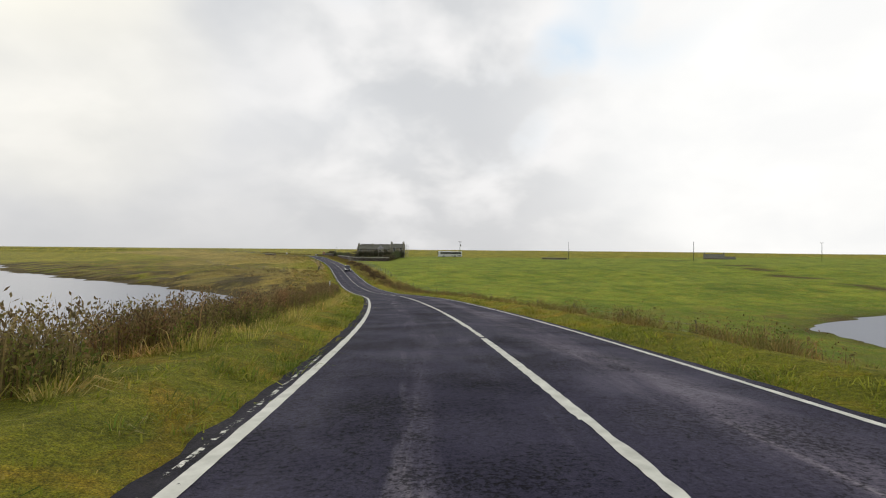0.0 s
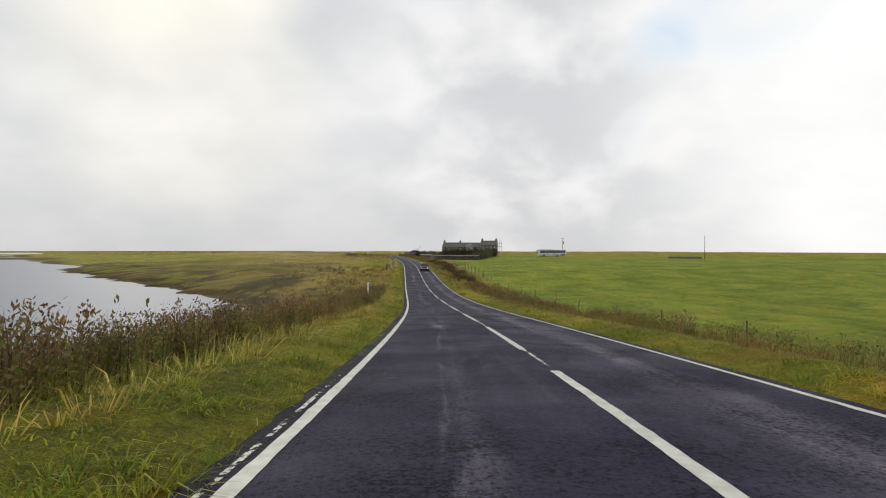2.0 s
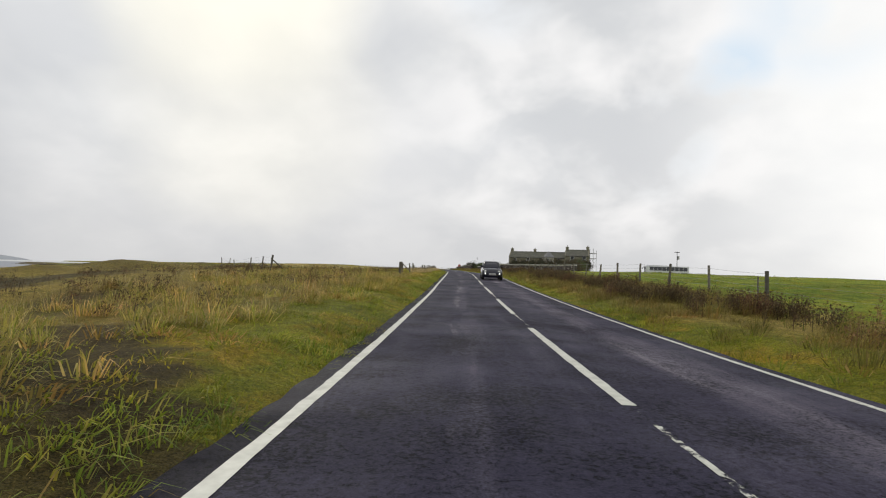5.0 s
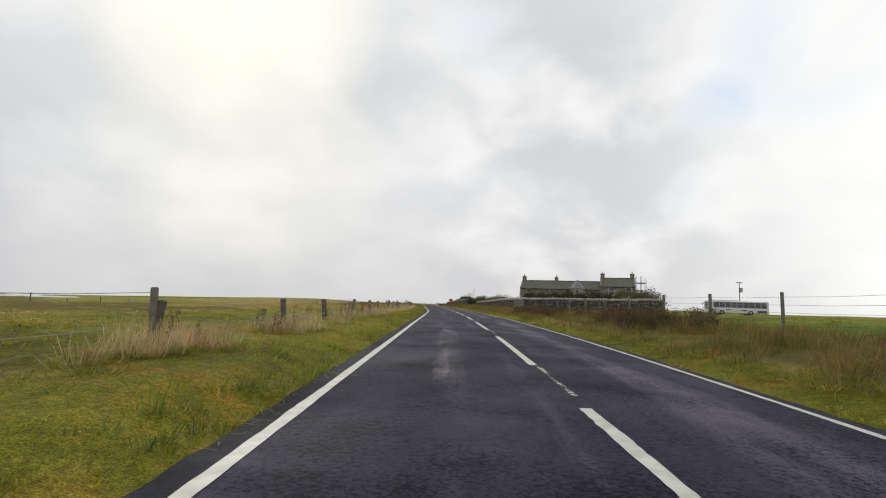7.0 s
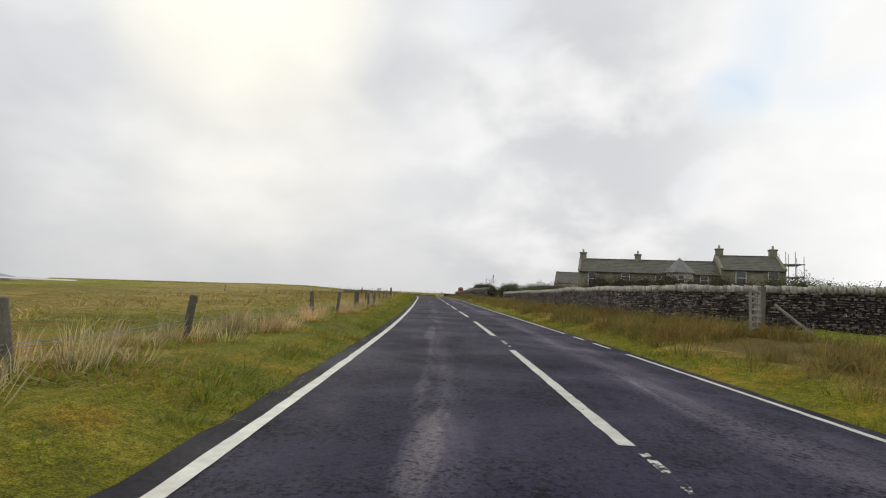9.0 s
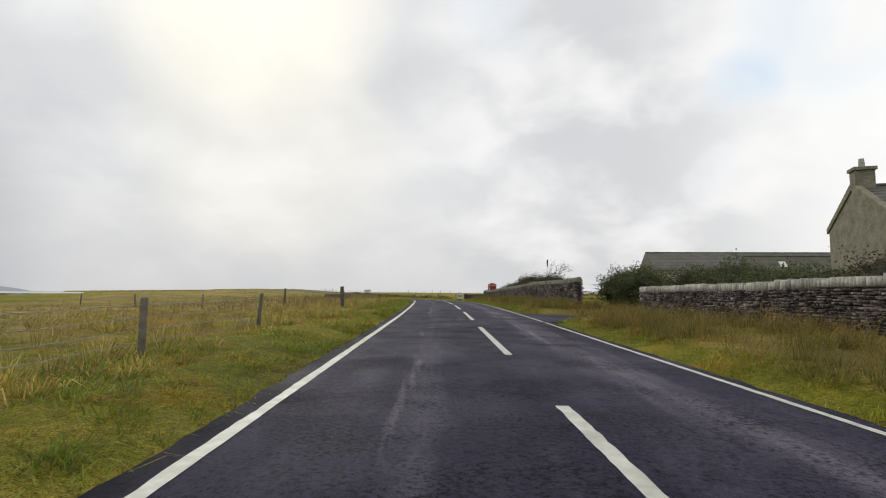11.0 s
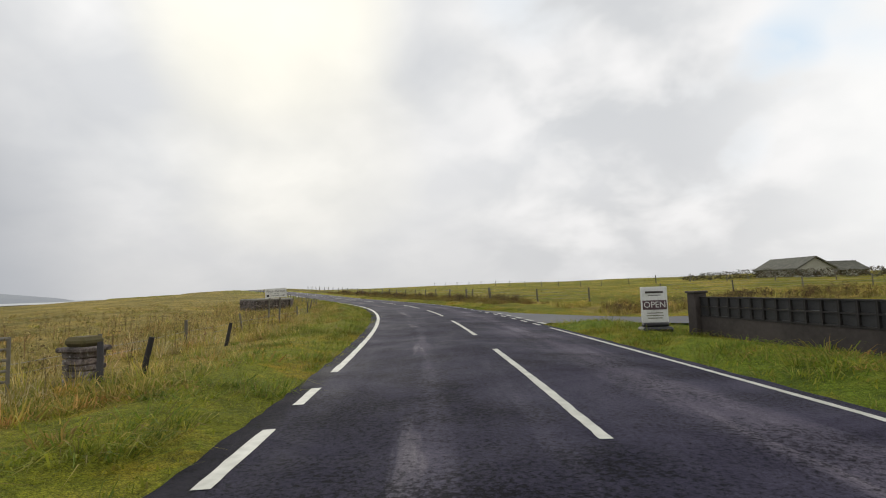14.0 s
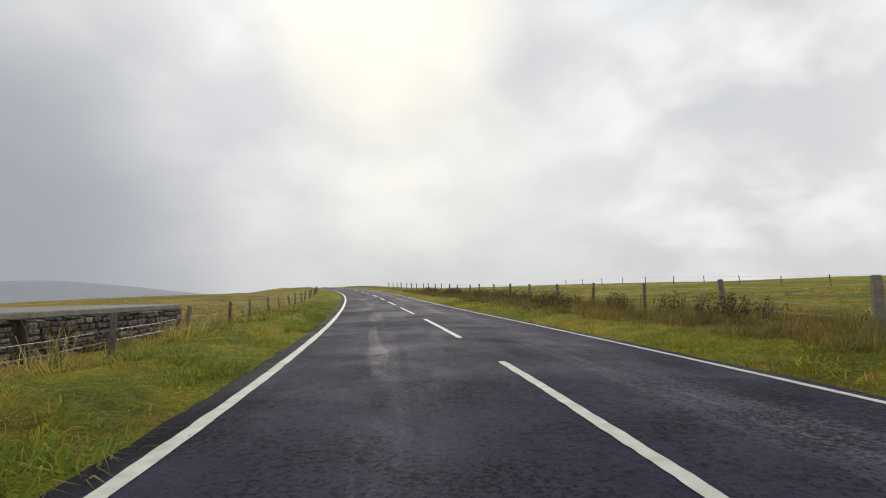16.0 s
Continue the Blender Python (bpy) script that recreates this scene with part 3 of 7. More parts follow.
    for (a0, b0), (a1, b1) in (((75, 96), (107, 104.5)), ((107, 104.5), (190, 152))):
        f_ = np.clip(((S - a0) * (a1 - a0) + (U - b0) * (b1 - b0)) / ((a1 - a0) ** 2 + (b1 - b0) ** 2), 0, 1)
        heath = np.maximum(heath, 0.75 * (1 - smooth_step(1.0, 5.0, np.hypot(S - a0 - f_ * (a1 - a0), U - b0 - f_ * (b1 - b0)))))
    lush = zone(0 * S, -60, 250, 8.5, 400, 1.0, 10, 3)
    lush = zone(lush, 284, 300, 2.4, 12, 1.0, 2, 1)
    lush = zone(lush, 255, 480, -6.0, -2.4, 0.3, 10, 1)
    # foreshore
    wet = np.clip((-7.05 - z) / 0.3, 0, 1)
    heath = np.maximum(heath, wet * np.where(left & (d > 14), 1.0, 0))
    # patchy brown of the scarp: bare heath plus gully shade put in as colour
    scarp = left & (S > 98) & (S < 330) & (inland(S, U) > 5) & (inland(S, U) < 20)
    torn = np.zeros(len(S))
    for i in np.flatnonzero(scarp):
        torn[i] = 0.55 + 0.55 * noise.noise((X[i] * 0.11, Y[i] * 0.11, 3)) + 0.35 * noise.noise((X[i] * 0.4, Y[i] * 0.4, 6))
    heath = np.where(scarp, np.maximum(heath * 0.8, torn), heath)
    heath = np.maximum(heath, np.clip((-7.1 - z) / 0.5, 0, 1) * np.where(S < 90, np.where(left, 0.9, 0.62), 0))
    col = me.color_attributes.new("cover", "FLOAT_COLOR", "POINT")
    col.data.foreach_set("color", np.stack([lush, straw, heath, 1 + 0 * S], -1).ravel())
    ob = new("ground", me)
    return tagged(ob, "rough grassland with green verges, straw and brown heath patches", "ground", "", "structure")


ground = build_ground()


def ground_z(x, y):
    """Height of the ground mesh under a point."""
    hit, p, n, i = ground.ray_cast(Vector((x, y, 500)), Vector((0, 0, -1)))
    return p.z if hit else 0.0


def turf_z(s, u):
    """Heights of the ground mesh at many s, u."""
    gs, gu, gz = GRID_S[0], GRID_U[0], GRID_Z[0]
    i = np.clip(np.searchsorted(gs, s) - 1, 0, len(gs) - 2)
    j = np.clip(np.searchsorted(gu, u) - 1, 0, len(gu) - 2)
    a = (s - gs[i]) / (gs[i + 1] - gs[i])
    b = (u - gu[j]) / (gu[j + 1] - gu[j])
    return (gz[i, j] * (1 - a) + gz[i + 1, j] * a) * (1 - b) + (gz[i, j + 1] * (1 - a) + gz[i + 1, j + 1] * a) * b


def foot(s, u, sink=0.0):
    """World place on the ground at s, u."""
    x, y = spot(s, u)
    x, y = float(x), float(y)
    return Vector((x, y, ground_z(x, y) - sink))


def heading(s):
    return math.degrees(float(line(s)[2]))


# ---- water ----
SEA = -7.6


def build_water():
    bm = bmesh.new()
    bmesh.ops.create_grid(bm, x_segments=40, y_segments=40, size=4000)
    ob = part("sea", bm, WATER)
    ob.location = (0, 0, SEA)
    return tagged(ob, "calm grey sea water filling the bay", "water", "", "structure")


build_water()


# ---- road ----
def strip(name, s, us, mat, lift=0.0, side=0):
    """A ribbon along the road over the cross distances us (arrays or numbers), with uv in metres."""
    s = np.asarray(s, float)
    rows = []
    for uu in us:
        uu = np.broadcast_to(np.asarray(uu, float), s.shape)
        rows.append((on_road(s, uu, lift), uu))
    n = len(s)
    verts = np.concatenate([r[0] for r in rows])
    uv = np.concatenate([np.stack([r[1], s], -1) for r in rows])
    faces = [(k * n + i, (k + 1) * n + i, (k + 1) * n + i + 1, k * n + i + 1) for k in range(len(us) - 1) for i in range(n - 1)]
    me = add_mesh(name, verts.tolist(), faces, mat, True)
    layer_ = me.uv_layers.new(name="UVMap")
    vi = np.empty(len(me.loops), int)
    me.loops.foreach_get("vertex_index", vi)
    layer_.data.foreach_set("uv", uv[vi].ravel())
    return new(name, me)


def wobble(s, seed, amp):
    return np.array([amp * noise.noise((v * 0.7, seed, 0)) + amp * 0.6 * noise.noise((v * 2.3, seed, 5)) for v in s])


S_ROAD = np.concatenate([np.arange(-60, 0, 2.0), np.arange(0, 360, 0.25), np.arange(360, 520, 4.0)])
road = strip("road", S_ROAD, [-LANE_L - 0.30 + wobble(S_ROAD * 2.6, 1, 0.07), -LANE_L, -1.3, 0.0, 1.3, LANE_R, LANE_R + 0.24 + wobble(S_ROAD * 2.6, 2, 0.06)], ASPHALT)
tagged(road, "damp dark asphalt two-lane road with tyre-worn streaks", "road", "", "structure")

# the side road and the driveway
SIDE_ASPHALT = simple("worn_grey_asphalt", (0.040, 0.040, 0.046), (0.085, 0.084, 0.090), 0.8, 0.6, 0.5, 60.0, dist=0.005)
us_ = np.concatenate([np.linspace(LANE_R - 0.1, 8, 14), np.linspace(9, 60, 18)])
rows_ = []
for k in np.linspace(-1, 1, 7):
    S_ = side_near(us_) + (side_far(us_) - side_near(us_)) * (k + 1) / 2
    X_, Y_ = spot(S_, us_)
    Z_ = np.where(us_ < 4, road_z(S_) - CROWN * us_ - 0.006, 0) + np.where(us_ >= 4, land(S_, us_) * 0 + np.interp(us_, [4, 10, 26, 60], [0, 1, 1, 1]) * (land(side_axis(us_), us_) + 0.06) + (1 - np.interp(us_, [4, 10, 26, 60], [0, 1, 1, 1])) * (road_z(S_) - CROWN * us_ - 0.006), 0)
    rows_.append(np.stack([X_, Y_, Z_], -1))
n_ = len(us_)
me_ = add_mesh("side_road", np.concatenate(rows_).tolist(), [(k * n_ + i, k * n_ + i + 1, (k + 1) * n_ + i + 1, (k + 1) * n_ + i) for k in range(6) for i in range(n_ - 1)], SIDE_ASPHALT, True)
me_.uv_layers.new(name="UVMap")
tagged(new("side_road", me_), "grey asphalt side road joining at a flared junction", "road", "", "structure")
us_ = np.linspace(LANE_R + 0.1, 6.8, 12)
rows_ = []
for k in np.linspace(-1, 1, 7):
    S_ = drive_axis(us_) + k * (drive_half(us_) + 0.25) + 0.12 * np.sin(us_ * 4 + k * 2)
    rows_.append(on_road(S_, us_, 0.006))
n_ = len(us_)
me_ = add_mesh("driveway", np.concatenate(rows_).tolist(), [(k * n_ + i, k * n_ + i + 1, (k + 1) * n_ + i + 1, (k + 1) * n_ + i) for k in range(6) for i in range(n_ - 1)], ASPHALT, True)
me_.uv_layers.new(name="UVMap")
drive = new("driveway", me_)
tagged(drive, "dark asphalt farm driveway leading off the road", "driveway", "", "structure")


def ragged(s, seed, amp):
    """Small crumbling of a painted margin."""
    return np.array([amp * noise.noise((v * 3.1, seed, 0)) + amp * noise.noise((v * 9.7, seed, 5)) for v in s])


def edge_line(runs, u, width, mat, label):
    for a, b in runs:
        s = np.arange(a, b + 0.01, min(0.14 if a < 360 else 1.0, (b - a) / 2))
        w = width / 2 + wobble(s, a + 3.7, 0.006)
        ob = strip("edge_line", s, [u - w + ragged(s, a + 1.3, 0.011), u + w + ragged(s, a + 8.1, 0.007)], mat, 0.005)
        tagged(ob, label, "road marking", "painted edge lines of the road", "structure")


PAINT_CHIPS = make_paint("chipped_road_paint", 0.535)
edge_line([(-60, 284.0), (285.4, 286.9), (287.8, 288.9), (290.1, 470)], -LANE_L, 0.125, PAINT, "white painted edge line, slightly cracked")
edge_line([(4, 15), (36, 50)], -LANE_L - 0.15, 0.05, PAINT_CHIPS, "faded doubled edge line of older paint")
edge_line([(-60, 193.6), (194.6, 195.8), (196.6, 197.7), (198.6, 241.4), (241.9, 297.0), (312.6, 470)], LANE_R, 0.095, PAINT, "white painted edge line, slightly cracked")
for k in range(9):
    a = 298.0 + k * 1.6
    edge_line([(a, a + 0.9)], LANE_R, 0.11, PAINT, "short white dash across the side road's mouth")
for k in range(5):
    a = 298.6 + k * 1.6
    edge_line([(a, a + 0.9)], LANE_R + 0.35, 0.14, PAINT, "short white dash across the side road's mouth")
# far ends of the centre dashes: closer set at the foot of the hill, then every nine metres
DASH_ENDS = [16.65 - 8.4 * k for k in range(8, 0, -1)] + [16.65, 25.1, 33.5, 41.6, 49.65, 58.0, 66.55] + [75.6 + 9 * k for k in range(18)] + [238.1 + 8.95 * k for k in range(24)]
for k, far in enumerate(DASH_ENDS):
    s = np.linspace(far - 5.9, far, 60)
    w = (0.062 if far < 285 else 0.050) + wobble(s, 10 + k, 0.004)
    ob = strip("centre_dash", s, [-w + ragged(s * 2.3, far, 0.010), w + ragged(s * 2.3, far + 5, 0.010)], PAINT, 0.005)
    tagged(ob, "white painted centre dash with chipped edges", "road marking", "painted centre dashes of the road", "structure")
    # remains of the older line in the gaps, nearly whole at the foot of the hill
    if far < 45:
        s = np.linspace(far + 0.25, far + 2.7, 24)
        ob = strip("old_centre_dash", s, [-0.040 + ragged(s, far + 2, 0.02), 0.058 + ragged(s, far + 3, 0.02)], PAINT, 0.005)
        tagged(ob, "narrower worn stretch of the white centre line", "road marking", "", "structure")
    elif far < 130:
        s = np.linspace(far + 0.45, far + 3.0, 7)
        ob = strip("old_centre_dash", s, [-0.012 + 0 * s, 0.040 + 0 * s], PAINT_CHIPS if far > 80 else PAINT_WORN, 0.005)
        tagged(ob, "chipped remains of an older white centre line", "road marking", "", "structure")
    elif far < 200:
        s = np.linspace(far + 0.6, far + 3.0, 7)
        ob = strip("old_centre_dash", s, [0.015 + 0 * s, 0.085 + 0 * s], PAINT_CHIPS, 0.005)
        tagged(ob, "faded remains of an older white centre marking", "road marking", "", "structure")

# ---- materials of the things ----
def make_stone(name, island):
    """Dark flagstone with pale lichen crusts and rain-washed edges."""
    m, t, b = material(name, 0.92)
    rnd = random_of(t, island)
    f = maths(t, "ADD", maths(t, "MULTIPLY", noise_of(t, 4.0, 5), 0.5), maths(t, "MULTIPLY", noise_of(t, 26.0, 5, 0.7), 0.5))
    col = colour_ramp(t, f, (0.36, (0.040, 0.034, 0.034)), (0.50, (0.140, 0.122, 0.118)), (0.64, (0.330, 0.300, 0.290)))
    tone = colour_ramp(t, rnd, (0.0, (0.45, 0.42, 0.42)), (0.35, (0.80, 0.75, 0.72)), (0.80, (1.25, 1.19, 1.12)), (1.0, (2.0, 1.92, 1.82)))
    col = blend(t, col, tone, 1.0, "MULTIPLY")
    # black weathering streaks and pale lichen crusts
    col = blend(t, col, colour_ramp(t, noise_of(t, 1.6, 5, 0.65, 0.4), (0.40, (0.42, 0.41, 0.42)), (0.58, (1.15, 1.12, 1.10))), 1.0, "MULTIPLY")
    crust = colour_ramp(t, noise_of(t, 9.0, 6, 0.7), (0.57, (0, 0, 0)), (0.64, (1, 1, 1)))
    col = blend(t, col, (0.46, 0.45, 0.43), blend(t, (0, 0, 0), crust, 0.75))
    t.links.new(col, b.inputs["Base Color"])
    bump(t, b, noise_of(t, 22.0, 5), 0.7, 0.02)
    return m


STONE = make_stone("dry_stone", False)
STONE_JOINED = make_stone("dry_stone_joined", True)
COPE = simple("lichen_coping", (0.105, 0.105, 0.070), (0.31, 0.305, 0.235), 4.0, 0.95, 0.7, 20.0, vary=0.3, dist=0.02)
COPE_JOINED = simple("lichen_coping_joined", (0.26, 0.25, 0.21), (0.52, 0.50, 0.43), 4.0, 0.95, 0.7, 20.0, vary=0.3, island=True, dist=0.02)
CORE = simple("wall_core", (0.020, 0.017, 0.015), (0.048, 0.041, 0.035))
HOUSE_STONE = simple("house_stone", (0.135, 0.126, 0.088), (0.285, 0.265, 0.190), 2.2, 0.9, 0.8, 9.0, dist=0.05)
SLATE = simple("roof_slate", (0.068, 0.068, 0.052), (0.145, 0.142, 0.108), 1.5, 0.8, 0.5, 12.0, dist=0.03)
FLAGS = simple("stone_flag_roof", (0.085, 0.082, 0.07), (0.15, 0.145, 0.12), 1.2, 0.85, 0.6, 8.0, vary=0.12, dist=0.03)
POSTWOOD = simple("weathered_post", (0.075, 0.066, 0.052), (0.19, 0.175, 0.14), 6.0, 0.9, 0.6, 40.0, vary=0.35)
DARKWOOD = simple("dark_stained_wood", (0.010, 0.009, 0.009), (0.028, 0.024, 0.023), 4.0, 0.75, 0.4, 40.0, vary=0.2)
BROWNBOARD = simple("brown_board", (0.030, 0.024, 0.022), (0.062, 0.050, 0.046), 1.4, 0.8, 0.4, 30.0)
WIRE = simple("galvanised_wire", (0.18, 0.18, 0.18), (0.30, 0.30, 0.30), 8.0, 0.5, 0.1, metallic=0.6)
STEEL = simple("galvanised_steel", (0.28, 0.28, 0.28), (0.45, 0.45, 0.44), 6.0, 0.5, 0.1, metallic=0.5)
RED = simple("red_gloss_paint", (0.20, 0.022, 0.016), (0.33, 0.040, 0.026), 2.0, 0.45, 0.1, 30.0)
WHITE = simple("white_paint", (0.55, 0.55, 0.53), (0.75, 0.75, 0.73), 3.0, 0.6, 0.1, 30.0)
CREAM = simple("cream_render", (0.33, 0.32, 0.26), (0.45, 0.44, 0.37), 0.8, 0.9, 0.3, 20.0)
BLACK = simple("black_plastic", (0.012, 0.012, 0.013), (0.03, 0.03, 0.032), 5.0, 0.55, 0.2, 40.0)
INK = simple("dark_print", (0.02, 0.018, 0.02), (0.05, 0.04, 0.045), 5.0, 0.6, 0.05)
MAROON = simple("maroon_print", (0.075, 0.04, 0.05), (0.10, 0.055, 0.065), 5.0, 0.6, 0.05)
CONCRETE = simple("weathered_concrete", (0.14, 0.135, 0.115), (0.30, 0.285, 0.25), 0.9, 0.95, 0.5, 14.0, dist=0.02)
CARPAINT = simple("black_car_paint", (0.009, 0.010, 0.018), (0.014, 0.015, 0.026), 2.0, 0.08, 0.0)
CARPAINT.node_tree.nodes["Principled BSDF"].inputs["Specular IOR Level"].default_value = 0.5
TYRE = simple("tyre_rubber", (0.010, 0.010, 0.010), (0.02, 0.02, 0.02), 5.0, 0.85, 0.3)
CHROME = simple("chrome", (0.55, 0.55, 0.56), (0.65, 0.65, 0.66), 3.0, 0.2, 0.0, metallic=1.0)
COACH = simple("silver_coach_paint", (0.55, 0.56, 0.58), (0.66, 0.67, 0.69), 1.0, 0.4, 0.05)
LAMP_GLASS, _t, _b = material("lamp_glass", 0.15)
_b.inputs["Base Color"].default_value = (0.75, 0.75, 0.72, 1)
RIM = simple("dark_alloy", (0.06, 0.06, 0.062), (0.12, 0.12, 0.122), 6.0, 0.4, 0.1, metallic=0.7)
GLASS, _t, _b = material("dark_glass", 0.04, 0.0, 0.8)
_b.inputs["Base Color"].default_value = (0.02, 0.024, 0.028, 1)
_t.links.new(colour_ramp(_t, noise_of(_t, 0.7, 3), (0.3, (0.015, 0.018, 0.022)), (0.7, (0.04, 0.046, 0.05))), _b.inputs["Base Color"])
GRASS_GREEN = make_blades("green_blades", (0.138, 0.181, 0.020), (0.220, 0.270, 0.027), (0.319, 0.330, 0.040), (0.253, 0.292, 0.028), (0.408, 0.347, 0.088))
GRASS_STRAW = make_blades("straw_blades", (0.230, 0.196, 0.050), (0.448, 0.370, 0.140), (0.325, 0.260, 0.084), (0.151, 0.167, 0.030), (0.627, 0.526, 0.263))
GRASS_MIX = make_blades("mixed_blades", (0.188, 0.234, 0.032), (0.468, 0.386, 0.104), (0.304, 0.328, 0.052), (0.655, 0.514, 0.188), (0.176, 0.199, 0.028))
GRASS_EDGE = make_blades("dark_edge_blades", (0.102, 0.162, 0.024), (0.180, 0.258, 0.034), (0.138, 0.192, 0.029), (0.312, 0.324, 0.060), (0.216, 0.180, 0.060))
GRASS_BANK = make_blades("bank_blades", (0.150, 0.120, 0.036), (0.260, 0.200, 0.070), (0.190, 0.175, 0.040), (0.120, 0.115, 0.028), (0.340, 0.265, 0.110))
GRASS_OLIVE = make_blades("olive_brown_blades", (0.120, 0.125, 0.026), (0.250, 0.205, 0.062), (0.180, 0.180, 0.036), (0.310, 0.240, 0.090), (0.110, 0.100, 0.026))
GRASS_DRY = make_blades("withered_blades", (0.330, 0.225, 0.060), (0.450, 0.310, 0.100), (0.250, 0.185, 0.045), (0.210, 0.220, 0.035), (0.380, 0.240, 0.075))
GRASS_PALE = make_blades("pale_straw_blades", (0.52, 0.45, 0.24), (0.62, 0.55, 0.33), (0.42, 0.35, 0.16), (0.33, 0.28, 0.11))
WEED_BROWN = make_blades("dry_weed", (0.100, 0.070, 0.040), (0.180, 0.128, 0.064), (0.240, 0.188, 0.080), (0.085, 0.062, 0.036), (0.200, 0.180, 0.064), (0.330, 0.255, 0.125))
WEED_LEAF = make_blades("weed_leaves", (0.078, 0.117, 0.026), (0.157, 0.196, 0.036), (0.222, 0.222, 0.052), (0.261, 0.196, 0.078), (0.117, 0.144, 0.032))
HEATHER = make_blades("heather", (0.060, 0.043, 0.030), (0.115, 0.078, 0.048), (0.155, 0.122, 0.056), (0.046, 0.038, 0.028), (0.210, 0.160, 0.080))
HEDGE = make_blades("hedge_leaves", (0.034, 0.046, 0.022), (0.058, 0.074, 0.034), (0.085, 0.100, 0.046), (0.098, 0.084, 0.054), (0.044, 0.054, 0.030))
SHRUB = make_blades("shrub_leaves", (0.045, 0.070, 0.030), (0.080, 0.118, 0.048), (0.120, 0.155, 0.062), (0.130, 0.125, 0.070), (0.060, 0.085, 0.040))
HEDGE_BROWN = make_blades("brown_hedge_leaves", (0.060, 0.055, 0.036), (0.110, 0.090, 0.056), (0.060, 0.072, 0.038), (0.150, 0.118, 0.076))
GATEWOOD = simple("silvered_gate_wood", (0.16, 0.155, 0.14), (0.30, 0.29, 0.26), 6.0, 0.85, 0.4, 30.0)
GATEDULL = simple("dull_gate_steel", (0.11, 0.10, 0.08), (0.21, 0.19, 0.15), 7.0, 0.8, 0.3, 30.0)
MOSS = simple("mossy_cap", (0.065, 0.055, 0.022), (0.125, 0.105, 0.042), 5.0, 0.95, 0.6)
BARK = simple("grey_bark", (0.10, 0.092, 0.08), (0.20, 0.19, 0.165), 5.0, 0.95, 0.5, 30.0)

# dark filler for crown insides: twig colour with the inner shade painted in
TWIG_SHADE = simple("twig_mass", (0.022, 0.024, 0.014), (0.080, 0.078, 0.048), 9.0, 0.95, 0.9, 16.0, dist=0.08)

# ---- plants ----
def quick_mesh(name, verts, quads, tris, mat):
    """A big mesh from numpy arrays."""
    me = bpy.data.meshes.new(name)
    me.vertices.add(len(verts))
    me.vertices.foreach_set("co", np.ascontiguousarray(verts, np.float32).ravel())
    nq, nt = len(quads), len(tris)
    me.loops.add(nq * 4 + nt * 3)
    me.loops.foreach_set("vertex_index", np.concatenate([np.asarray(quads, np.int32).ravel(), np.asarray(tris, np.int32).ravel()]))
    me.polygons.add(nq + nt)
    me.polygons.foreach_set("loop_start", np.concatenate([np.arange(nq) * 4, nq * 4 + np.arange(nt) * 3]).astype(np.int32))
    me.polygons.foreach_set("loop_total", np.concatenate([np.full(nq, 4), np.full(nt, 3)]).astype(np.int32))
    me.materials.append(mat)
    me.update(calc_edges=True)
    me.validate()
    return me


def blade_mesh(name, p, h, w, mat, lean=0.35, sway=(0.25, -0.05), out=None):
    """One bent, pointed blade at each place p."""
    n = len(p)
    th = nrng.uniform(0, 2 * np.pi, n)
    wx = np.stack([np.cos(th), np.sin(th), 0 * th], -1) * (w / 2)[:, None]
    l = np.clip(nrng.normal(0, lean, (n, 2)), -0.8, 0.8) * h[:, None] + np.array(sway) * h[:, None]
    if out is not None:
        l = l + out
    mid = p + np.concatenate([l * 0.35, (h * 0.6)[:, None]], 1)
    tip = p + np.concatenate([l, (h * np.clip(1 - 0.35 * (np.abs(l).sum(1) / h) ** 2, 0.35, 1))[:, None]], 1)
    v = np.stack([p - wx, p + wx, mid + wx * 0.75, mid - wx * 0.75, tip], 1).reshape(-1, 3)
    b = np.arange(n)[:, None] * 5
    return quick_mesh(name, v, b + np.array([0, 1, 2, 3]), b + np.array([3, 2, 4]), mat)


def leaf_mesh(name, c, size, mat, up=0.3, width=0.42):
    """A small pointed leaf, folded in the middle, at each place c, any way round."""
    n = len(c)
    a = nrng.normal(0, 1, (n, 3))
    a[:, 2] = a[:, 2] * 0.6 + up
    a /= np.linalg.norm(a, axis=1)[:, None]
    b = np.cross(a, nrng.normal(0, 1, (n, 3)))
    b /= np.linalg.norm(b, axis=1)[:, None] + 1e-9
    a, b = a * size[:, None], b * size[:, None] * width
    v = np.stack([c, c + a * 0.5 + b, c + a, c + a * 0.5 - b], 1).reshape(-1, 3)
    k = np.arange(n)[:, None] * 4
    return quick_mesh(name, v, np.empty((0, 4), int), np.concatenate([k + np.array([0, 1, 2]), k + np.array([0, 2, 3])]), mat)


def sow(n, s0, s1, u0, u1, clump=0.0, near=1.0, keep=None):
    """n places between s0, s1 and u0, u1 in patches; near > 1 crowds them towards u0."""
    m = int(n * (1 + 2.2 * clump))
    s = nrng.uniform(s0, s1, m)
    u = u0 + (u1 - u0) * nrng.uniform(0, 1, m) ** near
    if clump:
        f = np.array([noise.noise((a * 0.55, b * 0.8, 11)) + 0.6 * noise.noise((a * 1.9, b * 2.1, 4)) for a, b in zip(s, u)])
        o = np.argsort(-(f + nrng.normal(0, 0.35 / max(clump, 0.05) * 0.3, m)))[:n]
        s, u = s[o], u[o]
    if keep is not None:
        k = keep(s, u)
        s, u = s[k], u[k]
    x, y = spot(s, u)
    return s, u, np.stack([x, y, turf_z(s, u) - 0.015], -1)


